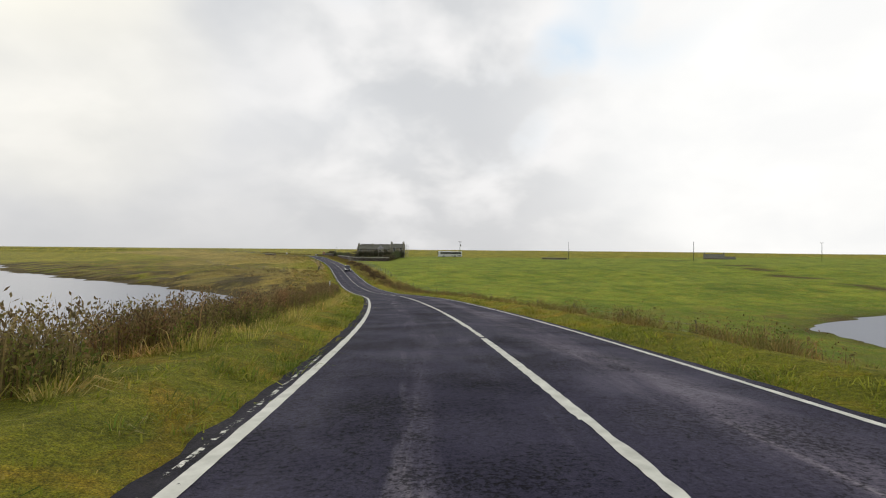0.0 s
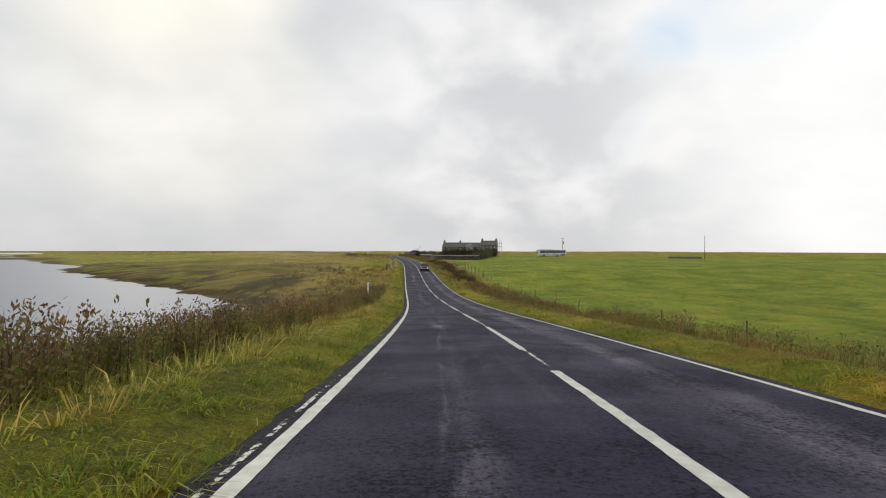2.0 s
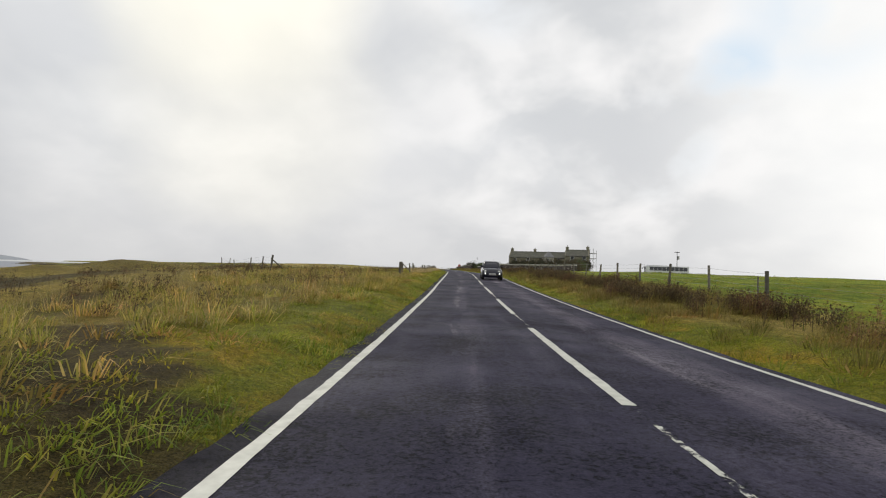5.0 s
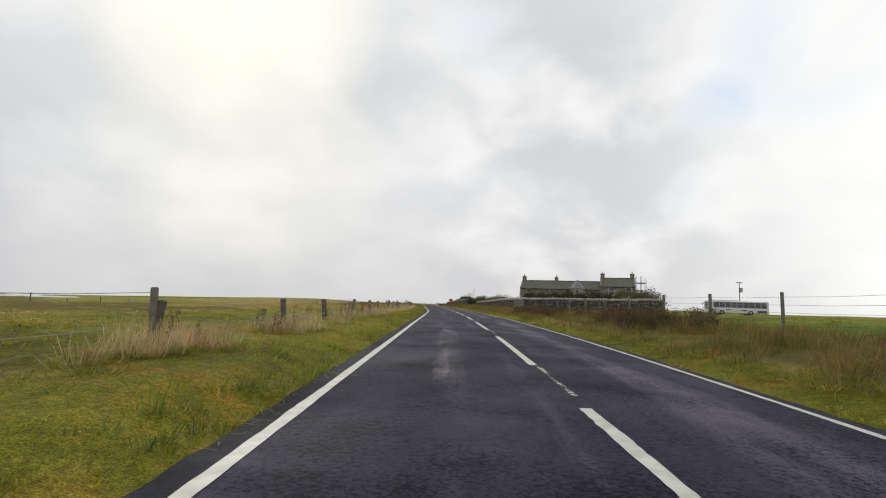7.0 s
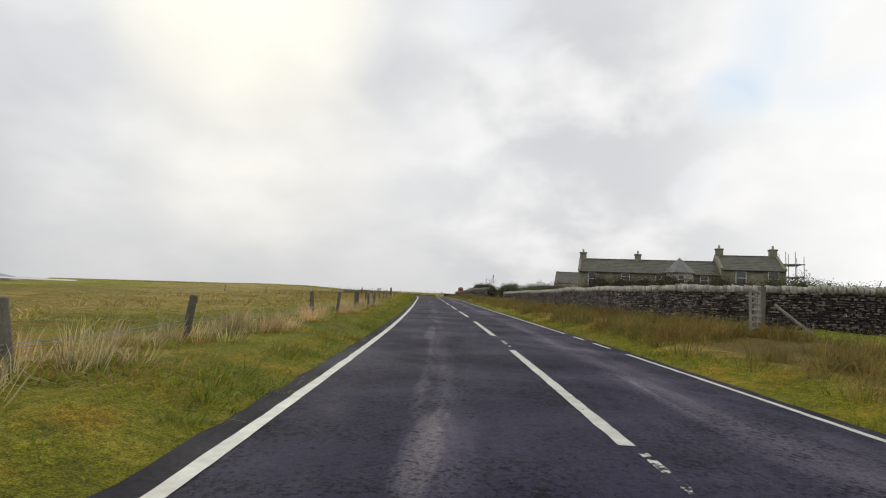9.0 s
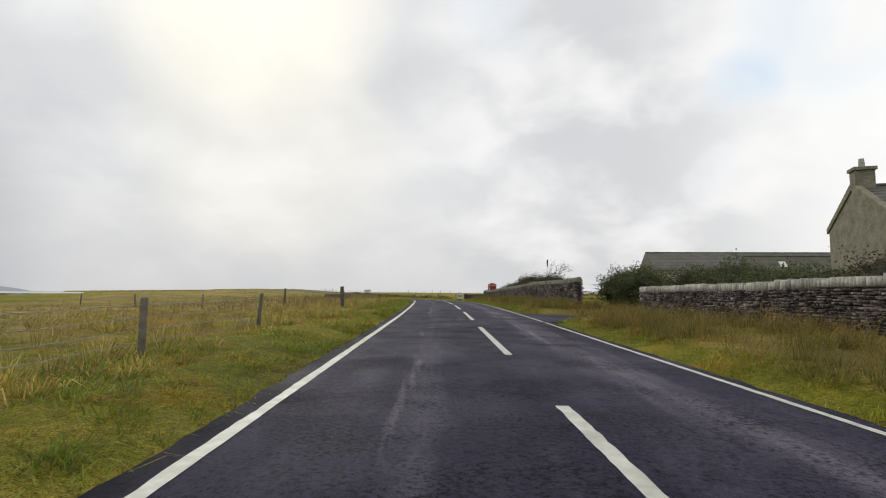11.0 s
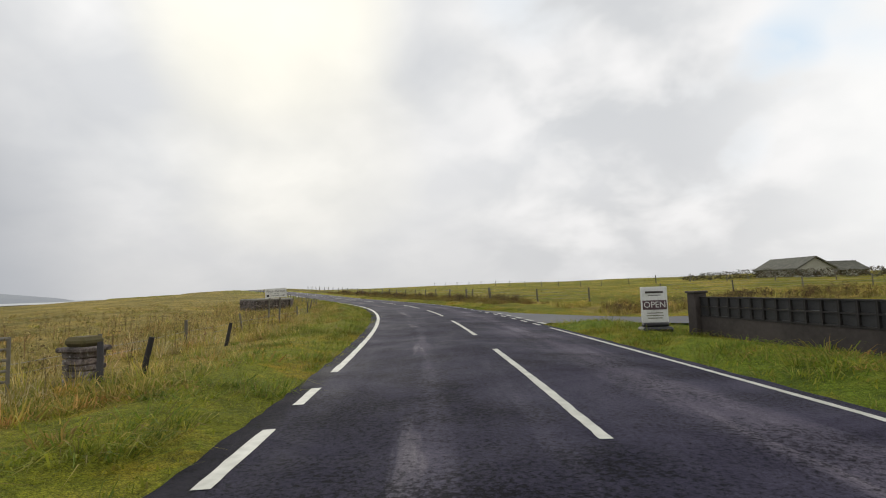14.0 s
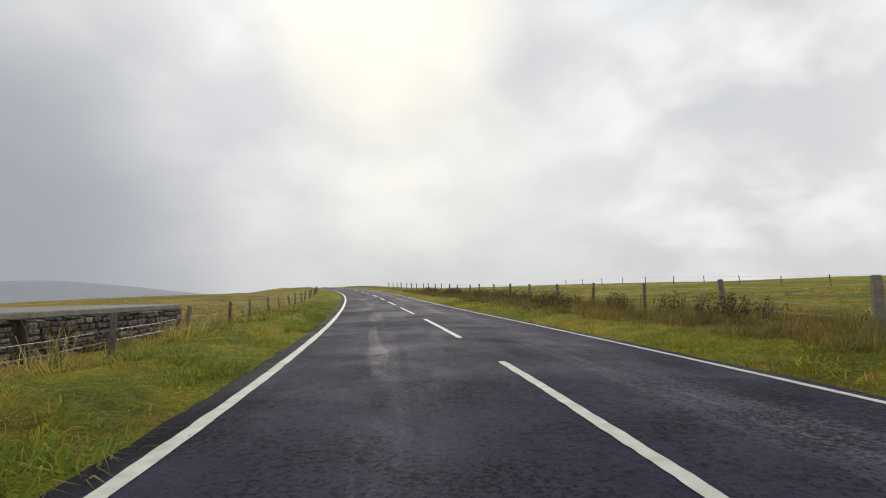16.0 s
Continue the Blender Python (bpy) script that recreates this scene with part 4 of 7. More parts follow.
def clear(s, u):
    """No grass on the side road or the driveway."""
    a = (u > 2.4) & (s > side_near(u) - 0.15) & (s < side_far(u) + 0.15)
    b = (u > 2.3) & (u < 6.9) & (np.abs(s - drive_axis(u)) < drive_half(u) + 0.1)
    return ~(a | b)


def grass(name, n, s0, s1, u0, u1, h0, h1, w, mat, label, clump=0.3, near=1.0, lean=0.35, tuft=0, spread=0.07):
    """Blades; with tuft, so many of them fan out of each root."""
    s, u, p = sow(n // tuft if tuft else n, s0, s1, u0, u1, clump, near, clear)
    out = None
    h = nrng.uniform(h0, h1, len(p))
    if tuft:
        size = nrng.uniform(0.6, 1.3, len(p))
        p, h = np.repeat(p, tuft, 0), np.repeat(h * size, tuft)
        off = nrng.normal(0, 1, (len(p), 2)) * (np.repeat(size, tuft) * spread)[:, None]
        p = p + np.concatenate([off, np.zeros((len(p), 1))], 1)
        out = off * 1.5
        lean *= 0.7
    h = h * nrng.uniform(0.6, 1.2, len(p))
    ob = new(name, blade_mesh(name, p, h, np.full(len(p), w) * nrng.uniform(0.6, 1.4, len(p)), mat, lean, (0.25, -0.05), out))
    return tagged(ob, label, "grass", "", "stuff")


# short green verges, both sides
grass("verge_grass", 48000, -4, 352, -3.05, -5.6, 0.04, 0.11, 0.016, GRASS_GREEN, "short green verge grass beside the asphalt", 0.2, 1.2, 0.5)
grass("verge_grass", 64000, -4, 352, -3.10, -5.4, 0.06, 0.15, 0.014, GRASS_GREEN, "tufted green verge grass beside the asphalt", 0.6, 1.1, 0.5, 20, 0.10)
grass("verge_grass", 24000, -4, 352, 2.75, 4.0, 0.05, 0.13, 0.016, GRASS_GREEN, "short green verge grass beside the asphalt", 0.2, 1.6, 0.5)
grass("verge_grass", 36000, -4, 352, 2.82, 4.0, 0.08, 0.18, 0.014, GRASS_GREEN, "tufted green verge grass beside the asphalt", 0.6, 1.1, 0.5, 20, 0.10)
grass("edge_tufts", 30000, -4, 352, -3.02, -3.75, 0.09, 0.22, 0.012, GRASS_EDGE, "dark green grass tufts at the road edge", 0.8, 1.0, 0.4, 18, 0.08)
grass("edge_tufts", 16000, -4, 352, 2.72, 3.35, 0.07, 0.17, 0.012, GRASS_EDGE, "dark green grass tufts at the road edge", 0.8, 1.0, 0.4, 18, 0.08)
grass("edge_tufts", 26000, 226, 346, -3.2, -6.6, 0.08, 0.24, 0.014, GRASS_EDGE, "dark green grass and weed tufts on the seaward verge", 0.8, 1.0, 0.5, 20, 0.12)
grass("edge_tufts", 22000, 246, 300, 2.9, 5.4, 0.08, 0.22, 0.013, GRASS_EDGE, "dark green grass tufts before the wall", 0.5, 1.0, 0.5, 20, 0.12)
grass("orange_grass", 22000, 60, 352, -4.0, -6.2, 0.08, 0.20, 0.018, GRASS_DRY, "withered orange-brown grass patches on the verge", 1.0, 1.0, 0.55, 20, 0.12)
grass("orange_grass", 10000, 60, 290, 3.6, 5.4, 0.08, 0.20, 0.018, GRASS_DRY, "withered orange-brown grass patches on the verge", 1.0, 1.0, 0.55, 20, 0.12)
# rough grass behind the verges
grass("rough_grass", 16000, 88, 142, -4.4, -12, 0.18, 0.42, 0.016, GRASS_MIX, "rough mixed grass tussocks on the seaward bank", 0.6, 1.2, 0.45, 28, 0.11)
grass("field_edge_grass", 30000, 138, 222, -4.6, -13, 0.07, 0.17, 0.016, GRASS_GREEN, "short yellow-green grass between verge and field", 0.5, 1.2, 0.5, 22, 0.12)
grass("rough_grass", 24000, 216, 352, -4.6, -10, 0.15, 0.38, 0.016, GRASS_MIX, "rough mixed grass tussocks beside the seaward verge", 0.6, 1.2, 0.45, 28, 0.11)
grass("straw_grass", 14000, 92, 142, -4.9, -13, 0.24, 0.55, 0.012, GRASS_STRAW, "tall dry straw-coloured grass in clumps", 0.9, 1.1, 0.35, 26, 0.11)
grass("straw_grass", 30000, 220, 352, -5.4, -14, 0.24, 0.58, 0.012, GRASS_STRAW, "tall dry straw-coloured grass in clumps", 0.9, 1.1, 0.35, 26, 0.11)
grass("rough_grass", 46000, 100, 284, 3.5, 8.5, 0.16, 0.42, 0.012, GRASS_OLIVE, "rough mixed grass tussocks on the landward bank", 0.5, 1.2, 0.45, 28, 0.11)
grass("straw_grass", 70000, 195, 284.5, 3.7, 7.6, 0.24, 0.62, 0.010, GRASS_BANK, "tall dry straw-coloured grass along the wall", 0.8, 1.0, 0.4, 26, 0.12)
grass("rough_grass", 24000, 312, 380, 4.0, 8.5, 0.14, 0.40, 0.012, GRASS_OLIVE, "rough mixed grass tussocks on the landward bank", 0.5, 1.2, 0.45, 28, 0.11)
grass("straw_grass", 22000, 312, 380, 4.3, 8.5, 0.22, 0.52, 0.010, GRASS_BANK, "tall dry straw-coloured grass below the fence", 0.8, 1.0, 0.3, 26, 0.10)
grass("rough_grass", 44000, -4, 98, -4.2, -9.4, 0.16, 0.42, 0.014, GRASS_MIX, "rough mixed grass under the tall weeds", 0.6, 1.1, 0.4, 26, 0.12)
grass("straw_grass", 3000, -4, 98, -5.2, -9.0, 0.25, 0.55, 0.011, GRASS_STRAW, "bleached tall grass among the weeds", 0.9, 1.0, 0.3, 22, 0.12)
grass("rough_grass", 28000, -4, 112, 4.1, 9.5, 0.14, 0.38, 0.013, GRASS_OLIVE, "rough mixed grass on the landward bank", 0.5, 1.1, 0.45, 26, 0.11)
grass("straw_grass", 12000, -4, 112, 4.6, 8.5, 0.2, 0.5, 0.010, GRASS_BANK, "dry straw-coloured grass on the landward bank", 0.9, 1.0, 0.35, 22, 0.12)
grass("field_grass", 14000, 130, 222, -9, -40, 0.07, 0.18, 0.034, GRASS_MIX, "short mixed grass of the seaward field", 0.6, 1.4, 0.45, 22, 0.18)
grass("field_grass", 18000, 205, 360, -9, -34, 0.14, 0.40, 0.032, GRASS_STRAW, "dry pale grass of the seaward field", 0.5, 1.5, 0.4, 22, 0.16)
grass("field_grass", 9000, 215, 360, -8, -30, 0.12, 0.30, 0.032, GRASS_MIX, "greener tussocks of the seaward field", 0.7, 1.5, 0.4, 22, 0.16)
grass("pasture_grass", 14000, 20, 240, 8.5, 34, 0.06, 0.16, 0.03, GRASS_GREEN, "short grazed pasture grass in tufts", 0.4, 1.5, 0.4, 18, 0.14)
grass("straw_grass", 26000, 114, 200, 3.5, 7.6, 0.22, 0.52, 0.010, GRASS_BANK, "dry orange-brown grass along the heather bank", 0.7, 1.0, 0.35, 22, 0.12)
grass("pale_straw", 15000, 148, 216, -4.5, -5.9, 0.25, 0.52, 0.011, GRASS_PALE, "pale bleached straw tufts along the fence", 1.0, 1.0, 0.3, 22, 0.09)
grass("pale_straw", 5000, 262, 300, -6.5, -11, 0.25, 0.5, 0.012, GRASS_PALE, "pale bleached straw tufts by the gate", 1.0, 1.0, 0.3, 22, 0.10)
grass("rough_grass", 9000, 303.2, 310, 7, 46, 0.2, 0.5, 0.02, GRASS_MIX, "rough grass on the bank beyond the side road", 0.6, 1.0, 0.4, 24, 0.14)
grass("straw_grass", 9000, 303.2, 309, 7, 46, 0.25, 0.6, 0.016, GRASS_BANK, "brown withered grass on the bank beyond the side road", 0.9, 1.0, 0.4, 24, 0.14)
grass("lawn_grass", 9000, 284, 300, 2.7, 9, 0.03, 0.07, 0.014, GRASS_GREEN, "close-mown bright green grass by the junction", 0.0)
grass("pasture_grass", 10000, 308, 380, 8.5, 34, 0.06, 0.2, 0.03, GRASS_MIX, "short grazed pasture grass in tufts", 0.4, 1.5, 0.4, 18, 0.14)


def weeds(name, n, s0, s1, u0, u1, h0, h1, label, leafy=14, near=1.0, stalk=WEED_BROWN, leaf=WEED_BROWN, size=0.07, slim=(1.0, 0.5, 0.42), keep=clear, spread=0.05):
    """Upright stalks set with small leaves and seed heads, thicker to the top."""
    s, u, p = sow(n, s0, s1, u0, u1, 0.9, near, keep)
    n = len(p)
    h = nrng.uniform(h0, h1, n)
    me = blade_mesh(name, p, h, np.full(n, 0.016), stalk, 0.12, (0.10, -0.02))
    tagged(new(name, me), label, "weeds", "", "stuff")
    k = np.repeat(np.arange(n), leafy)
    f = nrng.uniform(0.15, 1.0, len(k)) ** 0.7
    c = p[k] + np.stack([nrng.normal(0, spread, len(k)) + 0.10 * h[k] * f, nrng.normal(0, spread, len(k)), h[k] * f], -1)
    lm = leaf_mesh(name + "_heads", c, nrng.uniform(0.5, 1.3, len(k)) * size * slim[0], leaf, slim[1], slim[2])
    tagged(new(name + "_heads", lm), label, "weeds", "", "stuff")


def in_patches(scale, least, seed=0.0):
    """Keeps only what stands in scattered patches."""
    def keep(s, u):
        f = np.array([noise.noise((a * scale, b * scale * 1.6, 21 + seed)) + 0.45 * noise.noise((a * scale * 3.1, b * scale * 3.3, 5 + seed)) for a, b in zip(s, u)])
        return clear(s, u) & (f > least)
    return keep


def in_clumps(clumps):
    """Keeps what stands inside round clumps (s, u, half length, half width), torn at their rims."""
    def keep(s, u):
        ok = np.zeros(len(s), bool)
        torn = np.array([noise.noise((a * 1.3, b * 1.3, 2)) for a, b in zip(s, u)]) * 0.5
        for a, b, p, q in clumps:
            ok |= ((s - a) / p) ** 2 + ((u - b) / q) ** 2 + torn < 1
        return clear(s, u) & ok
    return keep


HEATHER_CLUMPS = [(121.5, 5.6, 3.2, 1.3), (128, 6.2, 3.0, 1.2), (134, 6.0, 2.2, 1.0), (141, 5.6, 3.0, 1.4), (149, 6.2, 2.5, 1.1), (160.5, 5.6, 3.8, 1.5), (168, 6.3, 2.5, 1.0),
                  (175.5, 5.3, 3.0, 1.1), (180.8, 5.2, 2.8, 1.3), (187.5, 6.5, 0.9, 0.5), (115, 6.0, 3.0, 1.2)]
DITCH_CLUMPS = [(66, 7.6, 3.0, 0.9), (72, 7.3, 3.0, 0.9), (79, 7.0, 3.5, 1.0), (86, 6.2, 4.0, 1.2), (93, 5.8, 4.0, 1.2), (101, 5.8, 4.0, 1.2), (108, 6.0, 3.5, 1.2)]
weeds("tall_weeds", 13500, -4, 97, -5.0, -8.8, 0.45, 1.0, "tall dead brown dock and willowherb stalks", 15, 1.0, size=0.042, slim=(1.5, 1.4, 0.22), spread=0.03)
weeds("seeding_docks", 240, -4, 96, -5.2, -8.6, 0.6, 0.98, "tall dark seeding dock stalks against the water", 50, 1.0, WEED_BROWN, WEED_BROWN, 0.028, (1.2, 1.2, 0.34), spread=0.022)
weeds("leafy_weeds", 7500, -4, 96, -4.8, -8.6, 0.2, 0.65, "low green and yellowing leafy weeds", 14, 1.0, WEED_LEAF, WEED_LEAF, 0.042, (1.3, 0.8, 0.30))
weeds("tall_weeds", 2600, 0, 114, 5.4, 8.8, 0.35, 0.8, "dead brown stalks along the landward ditch", 12, size=0.042, slim=(1.6, 1.4, 0.2), keep=in_patches(0.16, -0.05))
weeds("leafy_weeds", 1200, 0, 114, 5.0, 8.0, 0.2, 0.5, "low green and yellowing leafy weeds", 18, 1.0, WEED_LEAF, WEED_LEAF, 0.042, (1.3, 0.8, 0.3))
weeds("heather", 13000, 112, 194, 3.8, 7.9, 0.25, 0.66, "dark brown heather clumps and dead bracken on the bank", 20, 1.0, HEATHER, HEATHER, 0.040, (1.2, 0.8, 0.36), in_clumps(HEATHER_CLUMPS))
weeds("heather", 4500, 60, 112, 4.6, 8.6, 0.25, 0.62, "dark brown heather and dock clumps beside the pasture", 18, 1.0, HEATHER, WEED_BROWN, 0.040, (1.2, 0.8, 0.36), in_clumps(DITCH_CLUMPS))
weeds("heather", 3600, 94, 150, -6.0, -22.0, 0.2, 0.55, "dark brown heather clumps on the seaward bank", 20, 1.0, HEATHER, HEATHER, 0.040, (1.2, 0.8, 0.36), in_patches(0.20, 0.08, 3))
weeds("heather", 3000, 314, 376, 4.9, 7.4, 0.25, 0.65, "dark brown bracken below the fence", 20, 1.0, HEATHER, HEATHER, 0.042, (1.2, 0.8, 0.36), in_patches(0.30, 0.0, 6))
weeds("heather", 1500, 303.6, 308, 8, 40, 0.25, 0.6, "dark brown dead weeds on the bank beyond the side road", 16, 1.0, HEATHER, HEATHER, 0.05, (1.2, 0.8, 0.36), in_patches(0.2, 0.0, 4))
weeds("bank_weeds", 2000, 250, 285, 4.3, 6.0, 0.2, 0.6, "dark brown tangled weeds at the foot of the wall", 14, 1.0, HEATHER, WEED_LEAF, 0.040, keep=in_patches(0.4, -0.1, 9))
weeds("bank_weeds", 900, 203, 243, 5.4, 7.6, 0.2, 0.5, "dark brown tangled weeds at the foot of the wall", 14, 1.0, HEATHER, HEATHER, 0.040, keep=in_patches(0.4, 0.0, 9))
weeds("dock_stalks", 1300, 246, 320, -7, -24, 0.4, 0.95, "dead brown dock stalks in the straw field", 16, 1.4, size=0.04, spread=0.03)
weeds("dock_stalks", 60, 150, 176, -4.8, -5.8, 0.35, 0.6, "dead brown dock stalks along the fence", 40, 1.0, HEATHER, HEATHER, 0.034, spread=0.022)
weeds("dock_stalks", 260, 204, 283, 5.0, 7.0, 0.3, 0.7, "dead brown dock stalks below the wall", 12, size=0.04)


def bush(name, place, rx, ry, rz, n, leaf, mat, label, category="bush", group="", inner=0.0):
    """A bush: stems from the ground and a ragged crown of small leaves with gaps."""
    ob = thing(name, Matrix.Translation(place), label, category, group)
    bm = bmesh.new()
    r = random.Random(int(abs(place.x * 37 + place.y * 11)))
    for i in range(7):
        a = r.uniform(0, 6.28)
        tube(bm, (r.uniform(-.15, .15), r.uniform(-.15, .15), -0.1), (math.cos(a) * rx * 0.6, math.sin(a) * ry * 0.6, rz * r.uniform(0.7, 1.0)), 0.035, 0.012, 5)
    part("stems", bm, BARK, ob)
    d = nrng.normal(0, 1, (n, 3))
    d /= np.linalg.norm(d, axis=1)[:, None]
    rad = nrng.uniform(0.45, 1.0, n) ** 0.5 if not inner else nrng.uniform(inner * 0.9, 1.0, n) + np.abs(nrng.normal(0, 0.035, n))
    q = d * rad[:, None]
    f = np.array([1 + 0.55 * noise.noise((v[0] * 2.1 + place.x, v[1] * 2.1 + place.y, v[2] * 2.1)) + 0.25 * noise.noise((v[0] * 6 + place.x, v[1] * 6, v[2] * 6)) for v in d])
    c = q * f[:, None] * np.array([rx, ry, rz * 0.55]) + np.array([0, 0, rz * 0.5])
    keep = c[:, 2] > 0.02
    c = c[keep]
    me = leaf_mesh("leaves", c, nrng.uniform(0.6, 1.4, len(c)) * leaf, mat, 0.25)
    lv = new("leaves", me)
    lv.parent = ob
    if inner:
        # solid dark core for close twigs and leaves, inner shade included in its colour
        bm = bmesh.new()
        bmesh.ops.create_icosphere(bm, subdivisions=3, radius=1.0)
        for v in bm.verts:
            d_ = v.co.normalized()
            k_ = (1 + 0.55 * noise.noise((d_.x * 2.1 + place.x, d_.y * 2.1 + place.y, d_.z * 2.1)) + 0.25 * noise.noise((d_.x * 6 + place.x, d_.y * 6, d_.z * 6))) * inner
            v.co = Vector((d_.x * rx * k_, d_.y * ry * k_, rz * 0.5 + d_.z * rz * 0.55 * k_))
        part("twig_mass", bm, TWIG_SHADE, ob)
    return ob

# ---- dry-stone walls ----
def stone_verts(c, ex, ey, ez, j):
    """Eight jittered corners of a stone: centre, half axes, jitter."""
    sg = np.array([(-1, -1, -1), (1, -1, -1), (1, 1, -1), (-1, 1, -1), (-1, -1, 1), (1, -1, 1), (1, 1, 1), (-1, 1, 1)], float)
    k = sg * nrng.uniform((1 - j, 0.9, 1 - j), 1.0, (8, 3))
    return c + k[:, :1] * ex + k[:, 1:2] * ey + k[:, 2:] * ez


CUBE = np.array([(0, 3, 2, 1), (4, 5, 6, 7), (0, 1, 5, 4), (1, 2, 6, 5), (2, 3, 7, 6), (3, 0, 4, 7)])


def stone_shape(seed):
    """A worn flat stone of unit size with rounded corners."""
    bm = bmesh.new()
    r = random.Random(seed)
    bmesh.ops.create_cube(bm, size=1.0)
    for v in bm.verts:
        v.co = Vector((v.co.x * r.uniform(0.84, 1.0), v.co.y * r.uniform(0.9, 1.0), v.co.z * r.uniform(0.78, 1.0)))
    bmesh.ops.bevel(bm, geom=bm.edges[:], offset=0.07, segments=1, affect="EDGES")
    me = bpy.data.meshes.new("stone")
    bm.to_mesh(me)
    bm.free()
    me.materials.append(STONE)
    return me


STONE_SHAPES = [stone_shape(i) for i in range(8)]


def cope_shape(seed):
    bm = bmesh.new()
    r = random.Random(seed)
    bmesh.ops.create_cube(bm, size=1.0)
    for v in bm.verts:
        if v.co.z > 0:
            v.co = Vector((v.co.x * 0.85, v.co.y * r.uniform(0.55, 0.8), v.co.z * r.uniform(0.85, 1.05)))
    bmesh.ops.bevel(bm, geom=bm.edges[:], offset=0.11, segments=2, affect="EDGES")
    me = bpy.data.meshes.new("coping_stone")
    bm.to_mesh(me)
    bm.free()
    me.materials.append(COPE)
    return me


COPE_SHAPES = [cope_shape(40 + i) for i in range(6)]


def wall_line(pts):
    """Points every 0.1 m along the wall, with the run length."""
    s = np.array([p[0] for p in pts], float)
    u = np.array([p[1] for p in pts], float)
    d = np.concatenate([[0], np.cumsum(np.hypot(np.diff(s), np.diff(u)))])
    q = np.arange(0, d[-1], 0.1)
    ss, uu = np.interp(q, d, s), np.interp(q, d, u)
    ker = np.ones(15) / 15
    ss = np.convolve(np.pad(ss, 7, "edge"), ker, "valid")
    uu = np.convolve(np.pad(uu, 7, "edge"), ker, "valid")
    x, y = spot(ss, uu)
    z = turf_z(ss, uu)
    z = np.convolve(np.pad(z, 15, "edge"), np.ones(31) / 31, "valid")
    return q, x, y, z


